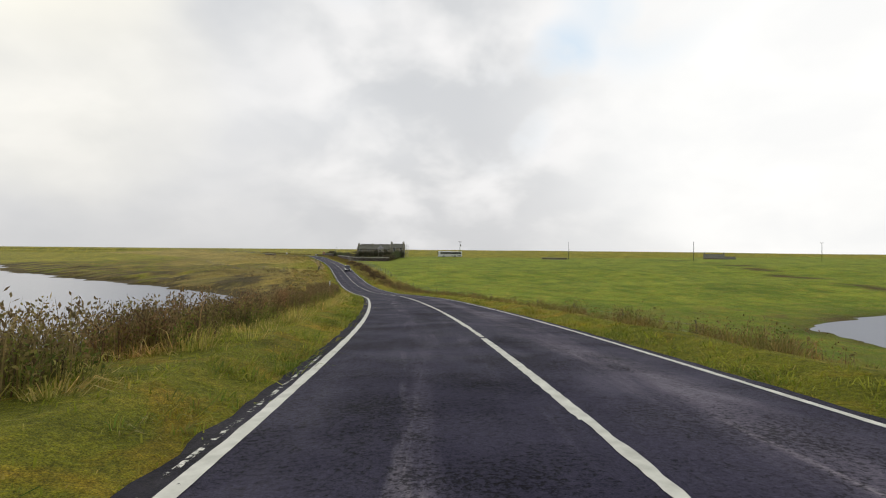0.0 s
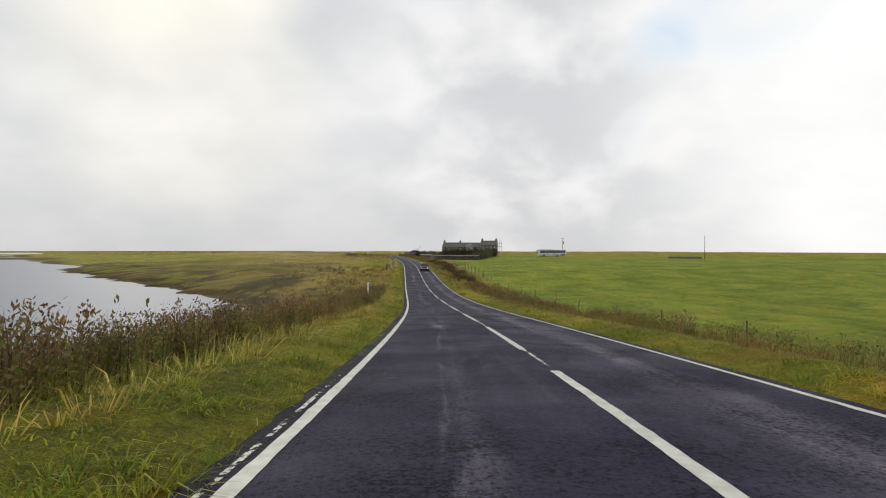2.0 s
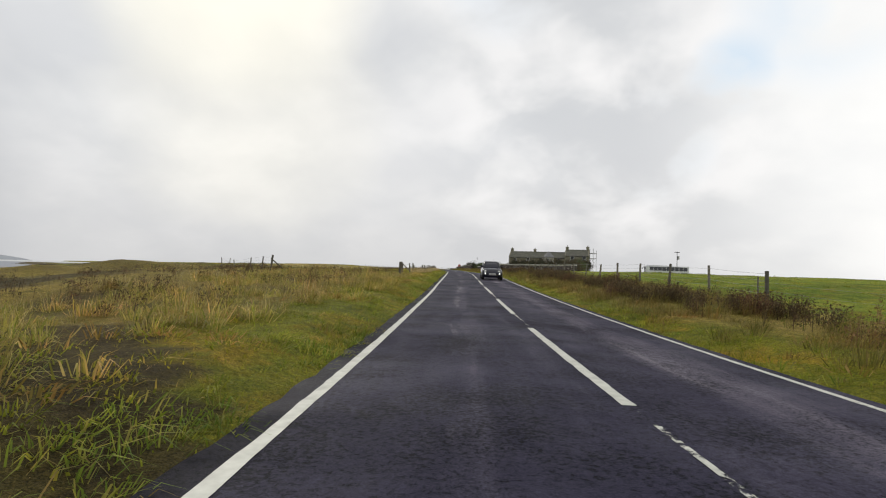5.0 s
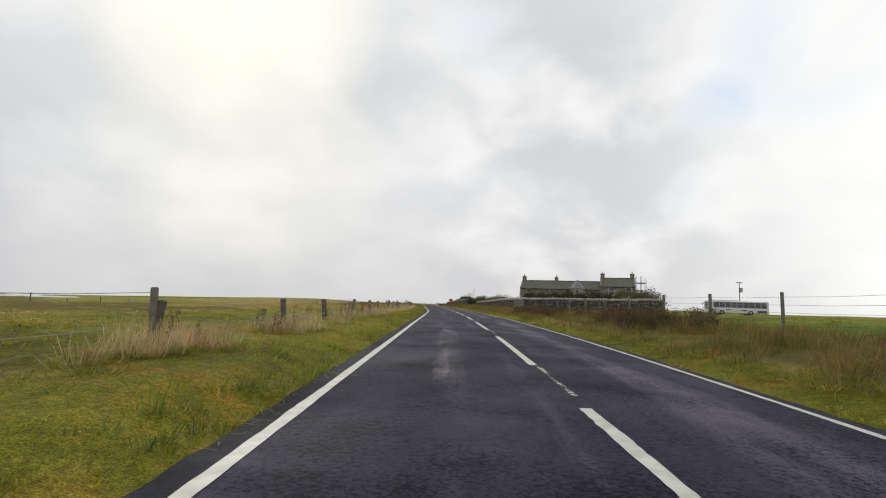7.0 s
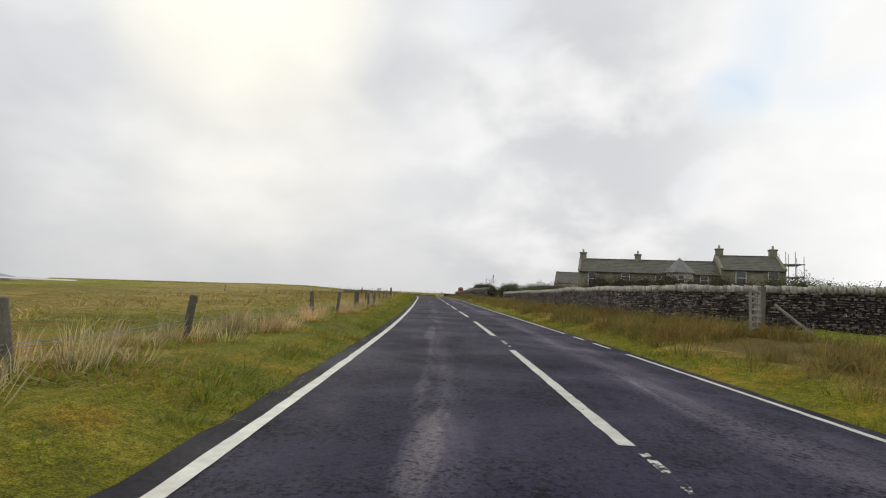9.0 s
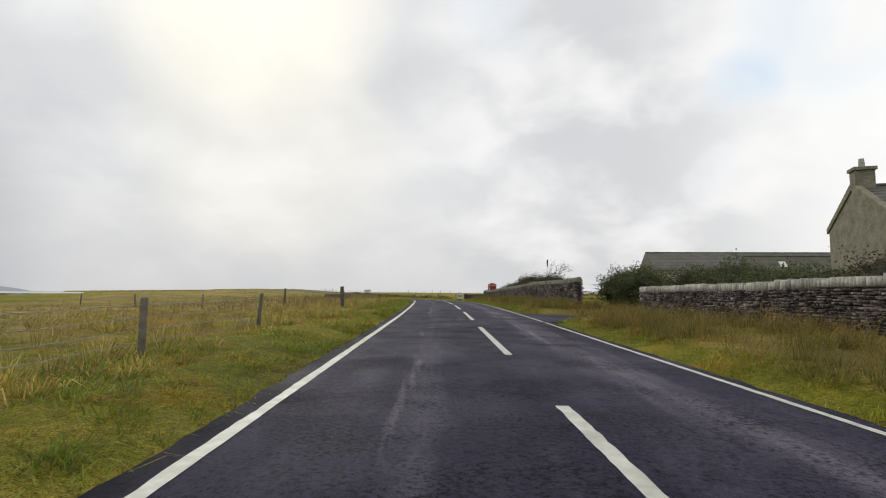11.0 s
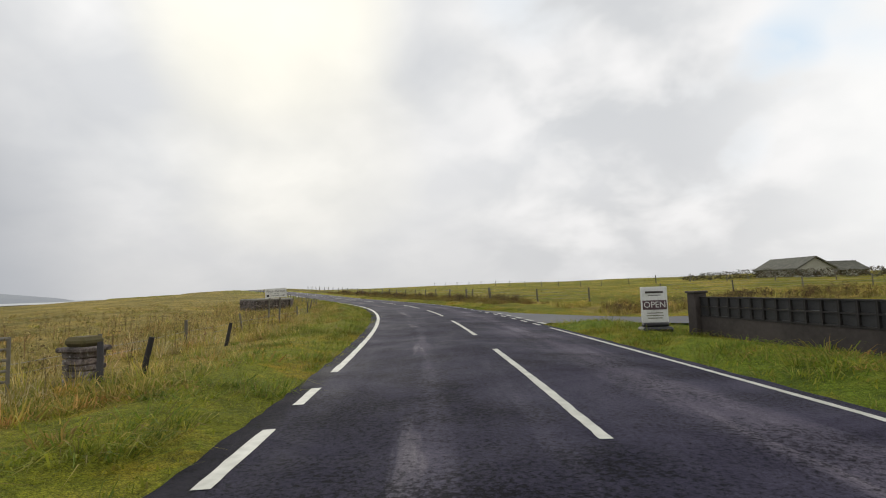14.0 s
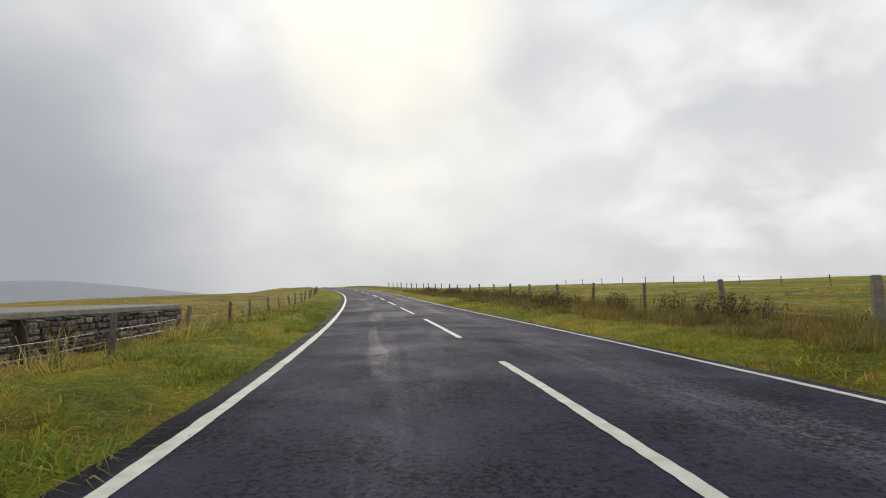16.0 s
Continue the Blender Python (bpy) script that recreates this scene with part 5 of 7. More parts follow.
def dry_wall(pts, height, label, single=None, thick=0.46, cope_h=0.26, cope_w=(0.12, 0.24)):
    """Courses of flat stones, rough and uneven, with a row of upright coping stones. single: the run whose stones are parts."""
    q, x, y, z = wall_line(pts)
    tx, ty = np.gradient(x, q), np.gradient(y, q)
    top = np.interp(q, np.linspace(0, q[-1], len(height)), height) if hasattr(height, "__len__") else np.full(len(q), float(height))
    wall = thing("stone_wall", Matrix.Identity(4), label, "wall", "dry-stone walls by the road")

    def at(l):
        c = np.array([np.interp(l, q, x), np.interp(l, q, y), np.interp(l, q, z)])
        t = np.array([np.interp(l, q, tx), np.interp(l, q, ty), 0.0])
        t /= np.linalg.norm(t)
        return c, t, np.array([-t[1], t[0], 0.0]), np.interp(l, q, top)

    # the dark core behind the joints
    cv, cf = [], []
    for i in range(0, len(q), 4):
        c, t, n, h = at(q[i])
        for a, b in ((-1, -0.3), (1, -0.3), (1, h - 0.03), (-1, h - 0.03)):
            cv.append(c + n * a * (thick / 2 - 0.11) + np.array([0, 0, b]))
    m = len(cv) // 4
    for i in range(m - 1):
        for k in range(4):
            cf.append((i * 4 + k, i * 4 + (k + 1) % 4, i * 4 + 4 + (k + 1) % 4, i * 4 + 4 + k))
    cf += [(0, 1, 2, 3), (m * 4 - 4, m * 4 - 1, m * 4 - 2, m * 4 - 3)]
    core = new("core", add_mesh("core", cv, cf, CORE))
    core.parent = wall
    verts, count, singles = [], 0, 0
    hz = -0.15
    while hz < max(top):
        ch = rng.uniform(0.04, 0.10)
        l = rng.uniform(-0.2, 0.1)
        while l < q[-1]:
            w = rng.uniform(0.08, 0.24) * (1.0 if rng.random() < 0.75 else 1.9)
            mid = l + w / 2
            if 0 <= mid <= q[-1]:
                c, t, n, h = at(mid)
                if hz + ch * 0.5 < h:
                    o = rng.uniform(-0.03, 0.04)
                    cc = c + np.array([0, 0, hz + ch / 2 + rng.uniform(-0.016, 0.016) + 0.045 * noise.noise((mid * 0.9, hz * 2, 1))])
                    ax = np.array([0, 0, 1.0]) + t * rng.uniform(-0.18, 0.18)
                    ch_ = ch * rng.uniform(0.62, 1.12)
                    if single and single[0] < mid < single[1] and singles < 300 and hz > 0.1:
                        st = new("stone", STONE_SHAPES[rng.randrange(8)])
                        st.parent = wall
                        rot_ = Matrix((t, n, ax)).transposed().to_4x4()
                        st.matrix_basis = Matrix.Translation(cc + n * o) @ rot_ @ Matrix.Diagonal((w * 0.97, thick, ch_ * 0.94, 1))
                        singles += 1
                    else:
                        verts.append(stone_verts(cc + n * o, t * w * 0.49, n * thick / 2, ax * ch_ * 0.48, 0.30))
            l += w + rng.uniform(0.008, 0.05)
        hz += ch
    v = np.concatenate(verts)
    k = np.arange(len(verts))[:, None, None] * 8
    joined = new("stonework", quick_mesh("stonework", v, (k + CUBE).reshape(-1, 4), np.empty((0, 3), int), STONE_JOINED))
    joined.parent = wall
    tagged(joined, "", "", "", "stuff")
    # coping
    l, i, far_cope = 0.0, 0, []
    while l < q[-1]:
        w = rng.uniform(*cope_w)
        c, t, n, h = at(l + w / 2)
        hh = cope_h * rng.uniform(0.8, 1.12)
        ax = np.array([0, 0, 1.0]) + t * rng.uniform(-0.12, 0.12)
        cc = c + np.array([0, 0, h + hh / 2 - 0.02])
        if i < 260 and single:
            st = new("coping_stone", COPE_SHAPES[rng.randrange(6)])
            st.parent = wall
            rot_ = Matrix((t, n, ax)).transposed().to_4x4()
            st.matrix_basis = Matrix.Translation(cc) @ rot_ @ Matrix.Diagonal((w * 0.96, thick * rng.uniform(0.85, 1.02), hh, 1))
        else:
            far_cope.append(stone_verts(cc, t * w * 0.48, n * thick * 0.45, ax * hh * 0.5, 0.25))
        l += w
        i += 1
    if far_cope:
        k = np.arange(len(far_cope))[:, None, None] * 8
        cp = new("coping", quick_mesh("coping", np.concatenate(far_cope), (k + CUBE).reshape(-1, 4), np.empty((0, 3), int), COPE_JOINED))
        cp.parent = wall
        tagged(cp, "row of pale lichen-covered coping stones", "", "", "stuff")
    return wall


dry_wall([(192.4, 20.5), (196.2, 15), (199.4, 11.2), (202.6, 8.8), (207, 7.8), (214, 8.0), (226, 8.3), (240.6, 8.2), (247.2, 8.2)], [1.25, 1.25, 1.2, 1.08, 0.86], "dark drystone garden wall with pale upright coping stones", cope_w=(0.08, 0.17))
dry_wall([(252.3, 6.9), (255, 6.4), (262, 6.3), (274, 6.2), (284.8, 6.0)], [1.42, 1.34, 1.26, 1.16, 1.05, 0.97], "dark drystone roadside wall with pale lichened coping", single=(6, 19))

# ---- fences ----
def fence_post(parent, p, h, r, lean=(0, 0), square=False):
    bm = bmesh.new()
    if square:
        box(bm, -r, r, -r, r, -0.35, h, None, 0.012)
    else:
        bmesh.ops.create_cone(bm, cap_ends=True, segments=9, radius1=r, radius2=r * 0.92, depth=h + 0.35, matrix=Matrix.Translation((0, 0, (h - 0.35) / 2)))
        bmesh.ops.bevel(bm, geom=[e for e in bm.edges if all(v.co.z > h - 0.01 for v in e.verts)], offset=r * 0.25, segments=1, affect="EDGES")
    ob = part("post", bm, POSTWOOD, parent)
    ob.matrix_basis = Matrix.Translation(p) @ pose(0, 0, 0, lean[0], lean[1], rng.uniform(0, 90))
    return ob


def wire(parent, pts, r=0.0045):
    """A wire that sags a little between the posts."""
    cu = bmesh.new()
    for a, b in zip(pts, pts[1:]):
        mid = (a + b) / 2 - Vector((0, 0, (b - a).length * 0.006))
        tube(cu, a, mid, r, r, 4)
        tube(cu, mid, b, r, r, 4)
    part("wire", cu, WIRE, parent)


def fence(spots, label, h=1.05, r=0.05, wires=(0.95, 0.72, 0.5, 0.28), thick=(), lean=2.5, wire_r=0.0045):
    """Posts at the (s, u) spots with strained wires between them."""
    f = thing("fence", Matrix.Identity(4), label, "fence", "post and wire fences")
    feet = []
    for i, (s, u) in enumerate(spots):
        p = foot(s, u)
        big = i in thick
        hh = h * (1.06 if big else rng.uniform(0.93, 1.05))
        fence_post(f, p, hh, r * (1.2 if big else rng.uniform(0.85, 1.15)), (rng.gauss(0, lean), rng.gauss(0, lean)), big)
        feet.append(p)
    for w in wires:
        wire(f, [p + Vector((0, 0, w * h / 1.05)) for p in feet], wire_r)
    return f


def run(s0, s1, step, u, jitter=0.25, slope=0.0):
    out, s = [], s0
    while s <= s1:
        out.append((s + rng.uniform(-0.3, 0.3), u + slope * (s - s0) + rng.uniform(-jitter, jitter) * 0.3))
        s += step
    return out


fence([(143.4, -6.2), (146.7, -5.85), (150.4, -5.9)], "weathered timber post and wire fence along the field", 0.9, 0.062, (0.95, 0.4))
fence([(150.4, -5.9), (154.6, -5.2), (158.7, -5.2), (162.9, -5.15), (167.4, -5.05), (171.5, -5.15), (174.5, -4.95), (177.5, -4.9), (180.4, -4.9), (183.7, -5.0), (187.6, -5.2), (191.4, -5.5), (199.3, -5.35), (201.2, -4.9), (205.8, -4.9), (208.8, -4.7), (211.6, -4.7)], "low leaning post and slack wire fence in the field edge", 0.74, 0.07, (0.42, 0.36), thick=(14,), lean=6)
fence(run(214.0, 238, 4.4, -5.5), "weathered timber post and wire fence along the field", 0.85, 0.05)
stump = thing("strainer_post", Matrix.Translation(foot(142.85, -6.22)), "stout weathered round strainer post with a mossy top", "post")
fence_post(stump, Vector((0, 0, 0)), 0.96, 0.18, (1, -1))
bm = bmesh.new()
bmesh.ops.create_cone(bm, cap_ends=True, segments=12, radius1=0.155, radius2=0.11, depth=0.05, matrix=Matrix.Translation((0, 0, 0.975)))
part("moss_cap", bm, MOSS, stump, "yellow-green moss on the post top")
fence([(136.2, -14.5), (141, -17), (146, -20), (152, -24), (158, -28), (165, -31), (172, -33), (180, -35), (188, -37), (196, -39), (205, -41), (215, -43), (226, -45)], "old post and wire fence crossing the seaward field", 1.05, 0.05, thick=(0,))
fence([(252.0, -6.35), (256.3, -10.7), (264, -19), (272, -28), (280, -37)], "leaning post and wire fence crossing the straw field", 1.12, 0.075, thick=(0,))
fence([(289.5, -8.6), (294, -8.4), (299, -8.6), (304, -8.2), (308, -7.4), (312.5, -7.0), (317, -6.6), (322, -6.4)], "short leaning wooden stakes with slack wire", 0.75, 0.045, (0.6, 0.35), lean=6)
fence([(327, -5.6), (330, -5.5)] + run(333.5, 400, 3.3, -5.6), "short wooden posts along the seaward verge", 0.7, 0.045, (0.6, 0.35), lean=4)
fence(run(24, 120, 6.0, 9.3), "thin leaning stakes and wire beside the green pasture", 0.85, 0.032, (0.8, 0.45), lean=5, wire_r=0.003)
fence([(118.9 + 3.85 * k, 8.95 - 0.016 * 3.85 * k) for k in range(19)], "grey timber post and wire fence above the heather bank", 1.05, 0.06)
fence([(312, 10.6), (316, 9.0), (320.75, 7.35), (325.0, 7.5), (327.0, 7.8), (329.2, 7.0), (333, 7.0)] + run(336.8, 410, 3.6, 7.1), "tall timber post and wire fence above the bank", 0.95, 0.06, thick=(2, 4, 5))
fence(run(306, 420, 5.5, 44, 0.5), "distant post and wire fence on the pasture rise", 1.1, 0.06, (0.95,), wire_r=0.006)
fence([(312.5, 16 + 5.5 * k) for k in range(8)], "post and wire fence beside the side road", 0.8, 0.045)

# a brace on the corner post, and the leaning rail by the wall
for (s, u), d, mat in (((143.2, -6.15), (-0.5, 1.0), POSTWOOD), ((136.2, -14.5), (1.8, 0.5), POSTWOOD), ((197.6, 8.3), (-1.3, 0.25), POSTWOOD)):
    a = foot(s, u) + Vector((0, 0, 0.85))
    b = foot(s + d[0], u + d[1])
    bm = bmesh.new()
    tube(bm, a, b, 0.045, 0.04, 7)
    tagged(part("fence_brace", bm, mat), "slanting timber brace against a corner fence post", "brace", "timber fence braces")


def field_gate(p, rz, length, height, bars, label, mat, tube_r=0.022):
    g = thing("field_gate", Matrix.Translation(p) @ pose(0, 0, 0, 0, 0, rz), label, "gate")
    for k in range(bars):
        z = 0.12 + (height - 0.12) * k / (bars - 1)
        bm = bmesh.new()
        tube(bm, (0, 0, z), (length, 0, z), tube_r * (1.4 if k == bars - 1 else 1.0), None, 8)
        part("bar", bm, mat, g)
    for x in (0, length * 0.5, length):
        bm = bmesh.new()
        tube(bm, (x, 0, 0.08), (x, 0, height + 0.03), tube_r * 1.15, None, 8)
        part("upright", bm, mat, g)
    bm = bmesh.new()
    tube(bm, (0.02, 0.02, height), (length * 0.5, 0.02, 0.15), tube_r * 0.8, None, 6)
    part("stay", bm, mat, g)
    return g


a, b = foot(286.9, -11.1), foot(290.2, -7.6)
field_gate(a, math.degrees(math.atan2(b.y - a.y, b.x - a.x)), (b - a).length, 0.92, 6, "dull grey tubular field gate, closed, in tall grass", GATEDULL)
a, b = foot(196.6, 7.2), foot(195.0, 5.9)
field_gate(a + Vector((0, 0, 0.12)), math.degrees(math.atan2(b.y - a.y, b.x - a.x)), 1.75, 1.05, 7, "grey slatted wooden gate standing open beside the wall", GATEWOOD, 0.03)
hang = thing("gate_post", Matrix.Translation(a), "tall weathered gate post with a slatted gate", "post")
fence_post(hang, Vector((0.05, 0.12, 0)), 1.35, 0.075, (1, 2), True)

# the old stone pier with a mossy cap, broken rails beside it
def pier(p, w, h, label):
    t_ = thing("stone_pier", Matrix.Translation(p), label, "pillar")
    z = -0.2
    while z < h - 0.16:
        dz = rng.uniform(0.09, 0.15)
        bm = bmesh.new()
        box(bm, -w / 2 + rng.uniform(-.02, .02), w / 2 + rng.uniform(-.02, .02), -w / 2 + rng.uniform(-.02, .02), w / 2 + rng.uniform(-.02, .02), z, z + dz - 0.012, None, 0.015)
        part("stone", bm, STONE, t_)
        z += dz
    bm = bmesh.new()
    box(bm, -w * 0.65, w * 0.65, -w * 0.65, w * 0.65, h - 0.18, h - 0.10, None, 0.02)
    part("cap_slab", bm, STONE_JOINED, t_)
    bm = bmesh.new()
    box(bm, -w * 0.5, w * 0.5, -w * 0.5, w * 0.5, h - 0.10, h + 0.06, None, 0.06)
    part("cap", bm, MOSS, t_, "cap stone grown over with moss")
    return t_


pier(foot(290.7, -6.8), 0.42, 0.72, "square stone gate pier with a mossy cap")
for s, u, d in ((290.1, -6.2, (-0.35, 0.3)), (290.9, -6.0, (0.1, 0.1)), (296.5, -6.6, (0.1, 0.1))):
    bm = bmesh.new()
    p = foot(s, u)
    tube(bm, p - Vector((0, 0, 0.1)), p + Vector((d[0], d[1], 0.62)), 0.05, 0.045, 7)
    tagged(part("broken_stake", bm, DARKWOOD), "broken dark wooden stake leaning in the grass", "stake", "broken stakes by the old pier")
# flat-topped stone byre foundation: a concrete roof slab on rubble walls
def slab():
    t_ = thing("stone_bunker", Matrix.Identity(4), "low rubble-stone building with a flat concrete roof slab", "building")
    cs = [(331.3, -7.6), (336.9, -7.0), (338.6, -9.0), (336.5, -11.6), (331.0, -10.2)]
    pts = [foot(s, u) for s, u in cs]
    z1 = float(road_z(333)) + 0.46
    for k in range(len(pts)):
        a_, b_ = pts[k], pts[(k + 1) % len(pts)]
        d_ = b_ - a_
        ln = math.hypot(d_.x, d_.y)
        bm = bmesh.new()
        mm = Matrix.Translation((a_.x, a_.y, 0)) @ pose(0, 0, 0, 0, 0, math.degrees(math.atan2(d_.y, d_.x)))
        near_side = k in (0, 4)
        z = z1 - (1.05 if near_side else 1.5)
        while z < z1 - 0.02:
            hgt = min(rng.uniform(0.05, 0.14), z1 - z)
            l = 0.0
            while l < ln:
                w_ = rng.uniform(0.12, 0.5)
                if l < ln - 0.05 and near_side:
                    e_ = min(l + w_, ln)
                    st = new("stone", STONE_SHAPES[rng.randrange(8)])
                    st.parent = t_
                    st.matrix_basis = mm @ pose((l + e_) / 2, rng.uniform(-.03, .03), z + hgt / 2, rng.uniform(-6, 6), rng.uniform(-7, 7), rng.uniform(-6, 6)) @ Matrix.Diagonal(((e_ - l) * rng.uniform(0.8, 0.98), 0.4 + rng.uniform(-.05, .05), hgt * rng.uniform(0.72, 0.98), 1))
                elif l < ln - 0.05:
                    box(bm, l + 0.01, min(l + w_, ln) - 0.01, -0.2 + rng.uniform(-.03, .03), 0.2 + rng.uniform(-.03, .03), z + 0.008, z + hgt - 0.008, mm)
                l += w_
            z += hgt
        if near_side:
            bm.free()
            bm = bmesh.new()
            box(bm, 0, ln, -0.12, 0.12, z1 - 1.5, z1 - 0.01, mm)
            part("wall_core", bm, CORE, t_)
        else:
            tagged(part("rubble_wall", bm, STONE_JOINED, t_), "", "", "", "stuff")
    bm = bmesh.new()
    cx = sum((p.x for p in pts)) / 5
    cy = sum((p.y for p in pts)) / 5
    vs = [bm.verts.new((cx + (p.x - cx) * 1.05, cy + (p.y - cy) * 1.05, z1)) for p in pts]
    f_ = bm.faces.new(vs)
    r_ = bmesh.ops.extrude_face_region(bm, geom=[f_])
    for v in (g for g in r_["geom"] if isinstance(g, bmesh.types.BMVert)):
        v.co.z += 0.13
    bmesh.ops.recalc_face_normals(bm, faces=bm.faces[:])
    bmesh.ops.bevel(bm, geom=bm.edges[:], offset=0.02, segments=1, affect="EDGES")
    part("roof_slab", bm, CONCRETE, t_, "weathered concrete roof slab")


slab()

# ---- the farmhouse ----
def window(parent, x, z, w, h, y, bars=(1, 1), frame_mat=WHITE, glass=GLASS):
    """A sash window in the front wall (front faces -y) at x, sill height z."""
    bm = bmesh.new()
    f = 0.07
    box(bm, x - w / 2, x - w / 2 + f, y - 0.05, y + 0.06, z, z + h)
    box(bm, x + w / 2 - f, x + w / 2, y - 0.05, y + 0.06, z, z + h)
    box(bm, x - w / 2 + f, x + w / 2 - f, y - 0.05, y + 0.06, z + h - f, z + h)
    box(bm, x - w / 2 + f, x + w / 2 - f, y - 0.05, y + 0.06, z, z + f)
    box(bm, x - w / 2 + f, x + w / 2 - f, y - 0.04, y + 0.05, z + h * 0.5 - 0.03, z + h * 0.5 + 0.03)
    win = part("window", bm, frame_mat, parent, "white painted sash window")
    for k in range(2):
        bm = bmesh.new()
        z0 = z + f + k * (h * 0.5 - f * 0.5)
        box(bm, x - w / 2 + f, x + w / 2 - f, y + 0.0, y + 0.02, z0, z0 + h * 0.5 - f * 1.0)
        part("pane", bm, glass, win)
    bm = bmesh.new()
    box(bm, x - w / 2 - 0.08, x + w / 2 + 0.08, y - 0.14, y + 0.02, z - 0.10, z - 0.002)
    part("sill", bm, CREAM, win)
    return win


def gabled_wall(bm, x0, x1, y0, y1, h, ridge):
    """Walls of a block with gables at its two ends."""
    m = (y0 + y1) / 2
    v = {}
    for i, x in enumerate((x0, x1)):
        v[i] = [bm.verts.new((x, *p)) for p in ((y0, -0.6), (y1, -0.6), (y1, h), (m, ridge), (y0, h))]
    bm.faces.new(v[0][::-1])
    bm.faces.new(v[1])
    for k in range(5):
        bm.faces.new((v[0][k], v[0][(k + 1) % 5], v[1][(k + 1) % 5], v[1][k]))
    bmesh.ops.recalc_face_normals(bm, faces=bm.faces[:])


def slate_roof(parent, x0, x1, y0, y1, h, ridge, mat, rows=9, over=0.18, label=""):
    """Two roof slopes laid in lapped courses, each a thin step."""
    m = (y0 + y1) / 2
    bm = bmesh.new()
    tri = [(y0 - over + 0.06, h - over * 0.5 - 0.03), (y1 + over - 0.06, h - over * 0.5 - 0.03), (m, ridge + 0.06)]
    ends = [[bm.verts.new((x, y, z)) for y, z in tri] for x in (x0 + 0.02, x1 - 0.02)]
    bm.faces.new(ends[0][::-1])
    bm.faces.new(ends[1])
    for i in range(3):
        bm.faces.new((ends[0][i], ends[0][(i + 1) % 3], ends[1][(i + 1) % 3], ends[1][i]))
    bmesh.ops.recalc_face_normals(bm, faces=bm.faces[:])
    roof = part("roof", bm, mat, parent, label)
    for sgn, ye in ((-1, y0), (1, y1)):
        run_, rise = abs(ye - m) + over, ridge - h
        for k in range(rows):
            a, b = k / rows, (k + 1) / rows + 0.02
            ya, yb = m + sgn * run_ * (1 - a), m + sgn * run_ * max(1 - b, 0)
            za = h + (rise + 0.1) * a - over * 0.5 * (1 - a)
            zb = h + (rise + 0.1) * min(b, 1.0) - over * 0.5 * max(1 - b, 0)
            t_ = 0.05
            q = [(x0, ya, za + t_), (x1, ya, za + t_), (x1, yb, zb + t_ * 0.4), (x0, yb, zb + t_ * 0.4)]
            lo = [(p[0], p[1], p[2] - t_ - 0.02) for p in q]
            bm = bmesh.new()
            vv = [bm.verts.new(p) for p in q + lo]
            for f in ((0, 1, 2, 3), (7, 6, 5, 4), (0, 4, 5, 1), (1, 5, 6, 2), (2, 6, 7, 3), (3, 7, 4, 0)):
                bm.faces.new([vv[i] for i in f])
            bmesh.ops.recalc_face_normals(bm, faces=bm.faces[:])
            part("slate_course", bm, mat, roof)
    bm = bmesh.new()
    box(bm, x0, x1, m - 0.12, m + 0.12, ridge + 0.08, ridge + 0.20, None, 0.03)
    part("ridge_cap", bm, mat, roof)
    return roof


def chimney(parent, x, z0, z1, w=0.75, d=0.6, pots=1, y=0.0):
    bm = bmesh.new()
    box(bm, x - w / 2, x + w / 2, y - d / 2, y + d / 2, z0, z1 - 0.16, None, 0.02)
    box(bm, x - w / 2 - 0.07, x + w / 2 + 0.07, y - d / 2 - 0.07, y + d / 2 + 0.07, z1 - 0.16, z1, None, 0.02)
    ch = part("chimney", bm, HOUSE_STONE, parent, "square stone chimney stack")
    for k in range(pots):
        bm = bmesh.new()
        tube(bm, (x + (k - (pots - 1) / 2) * 0.32, y, z1), (x + (k - (pots - 1) / 2) * 0.32, y, z1 + 0.42), 0.13, 0.10, 10)
        part("chimney_pot", bm, CREAM, ch)
    return ch


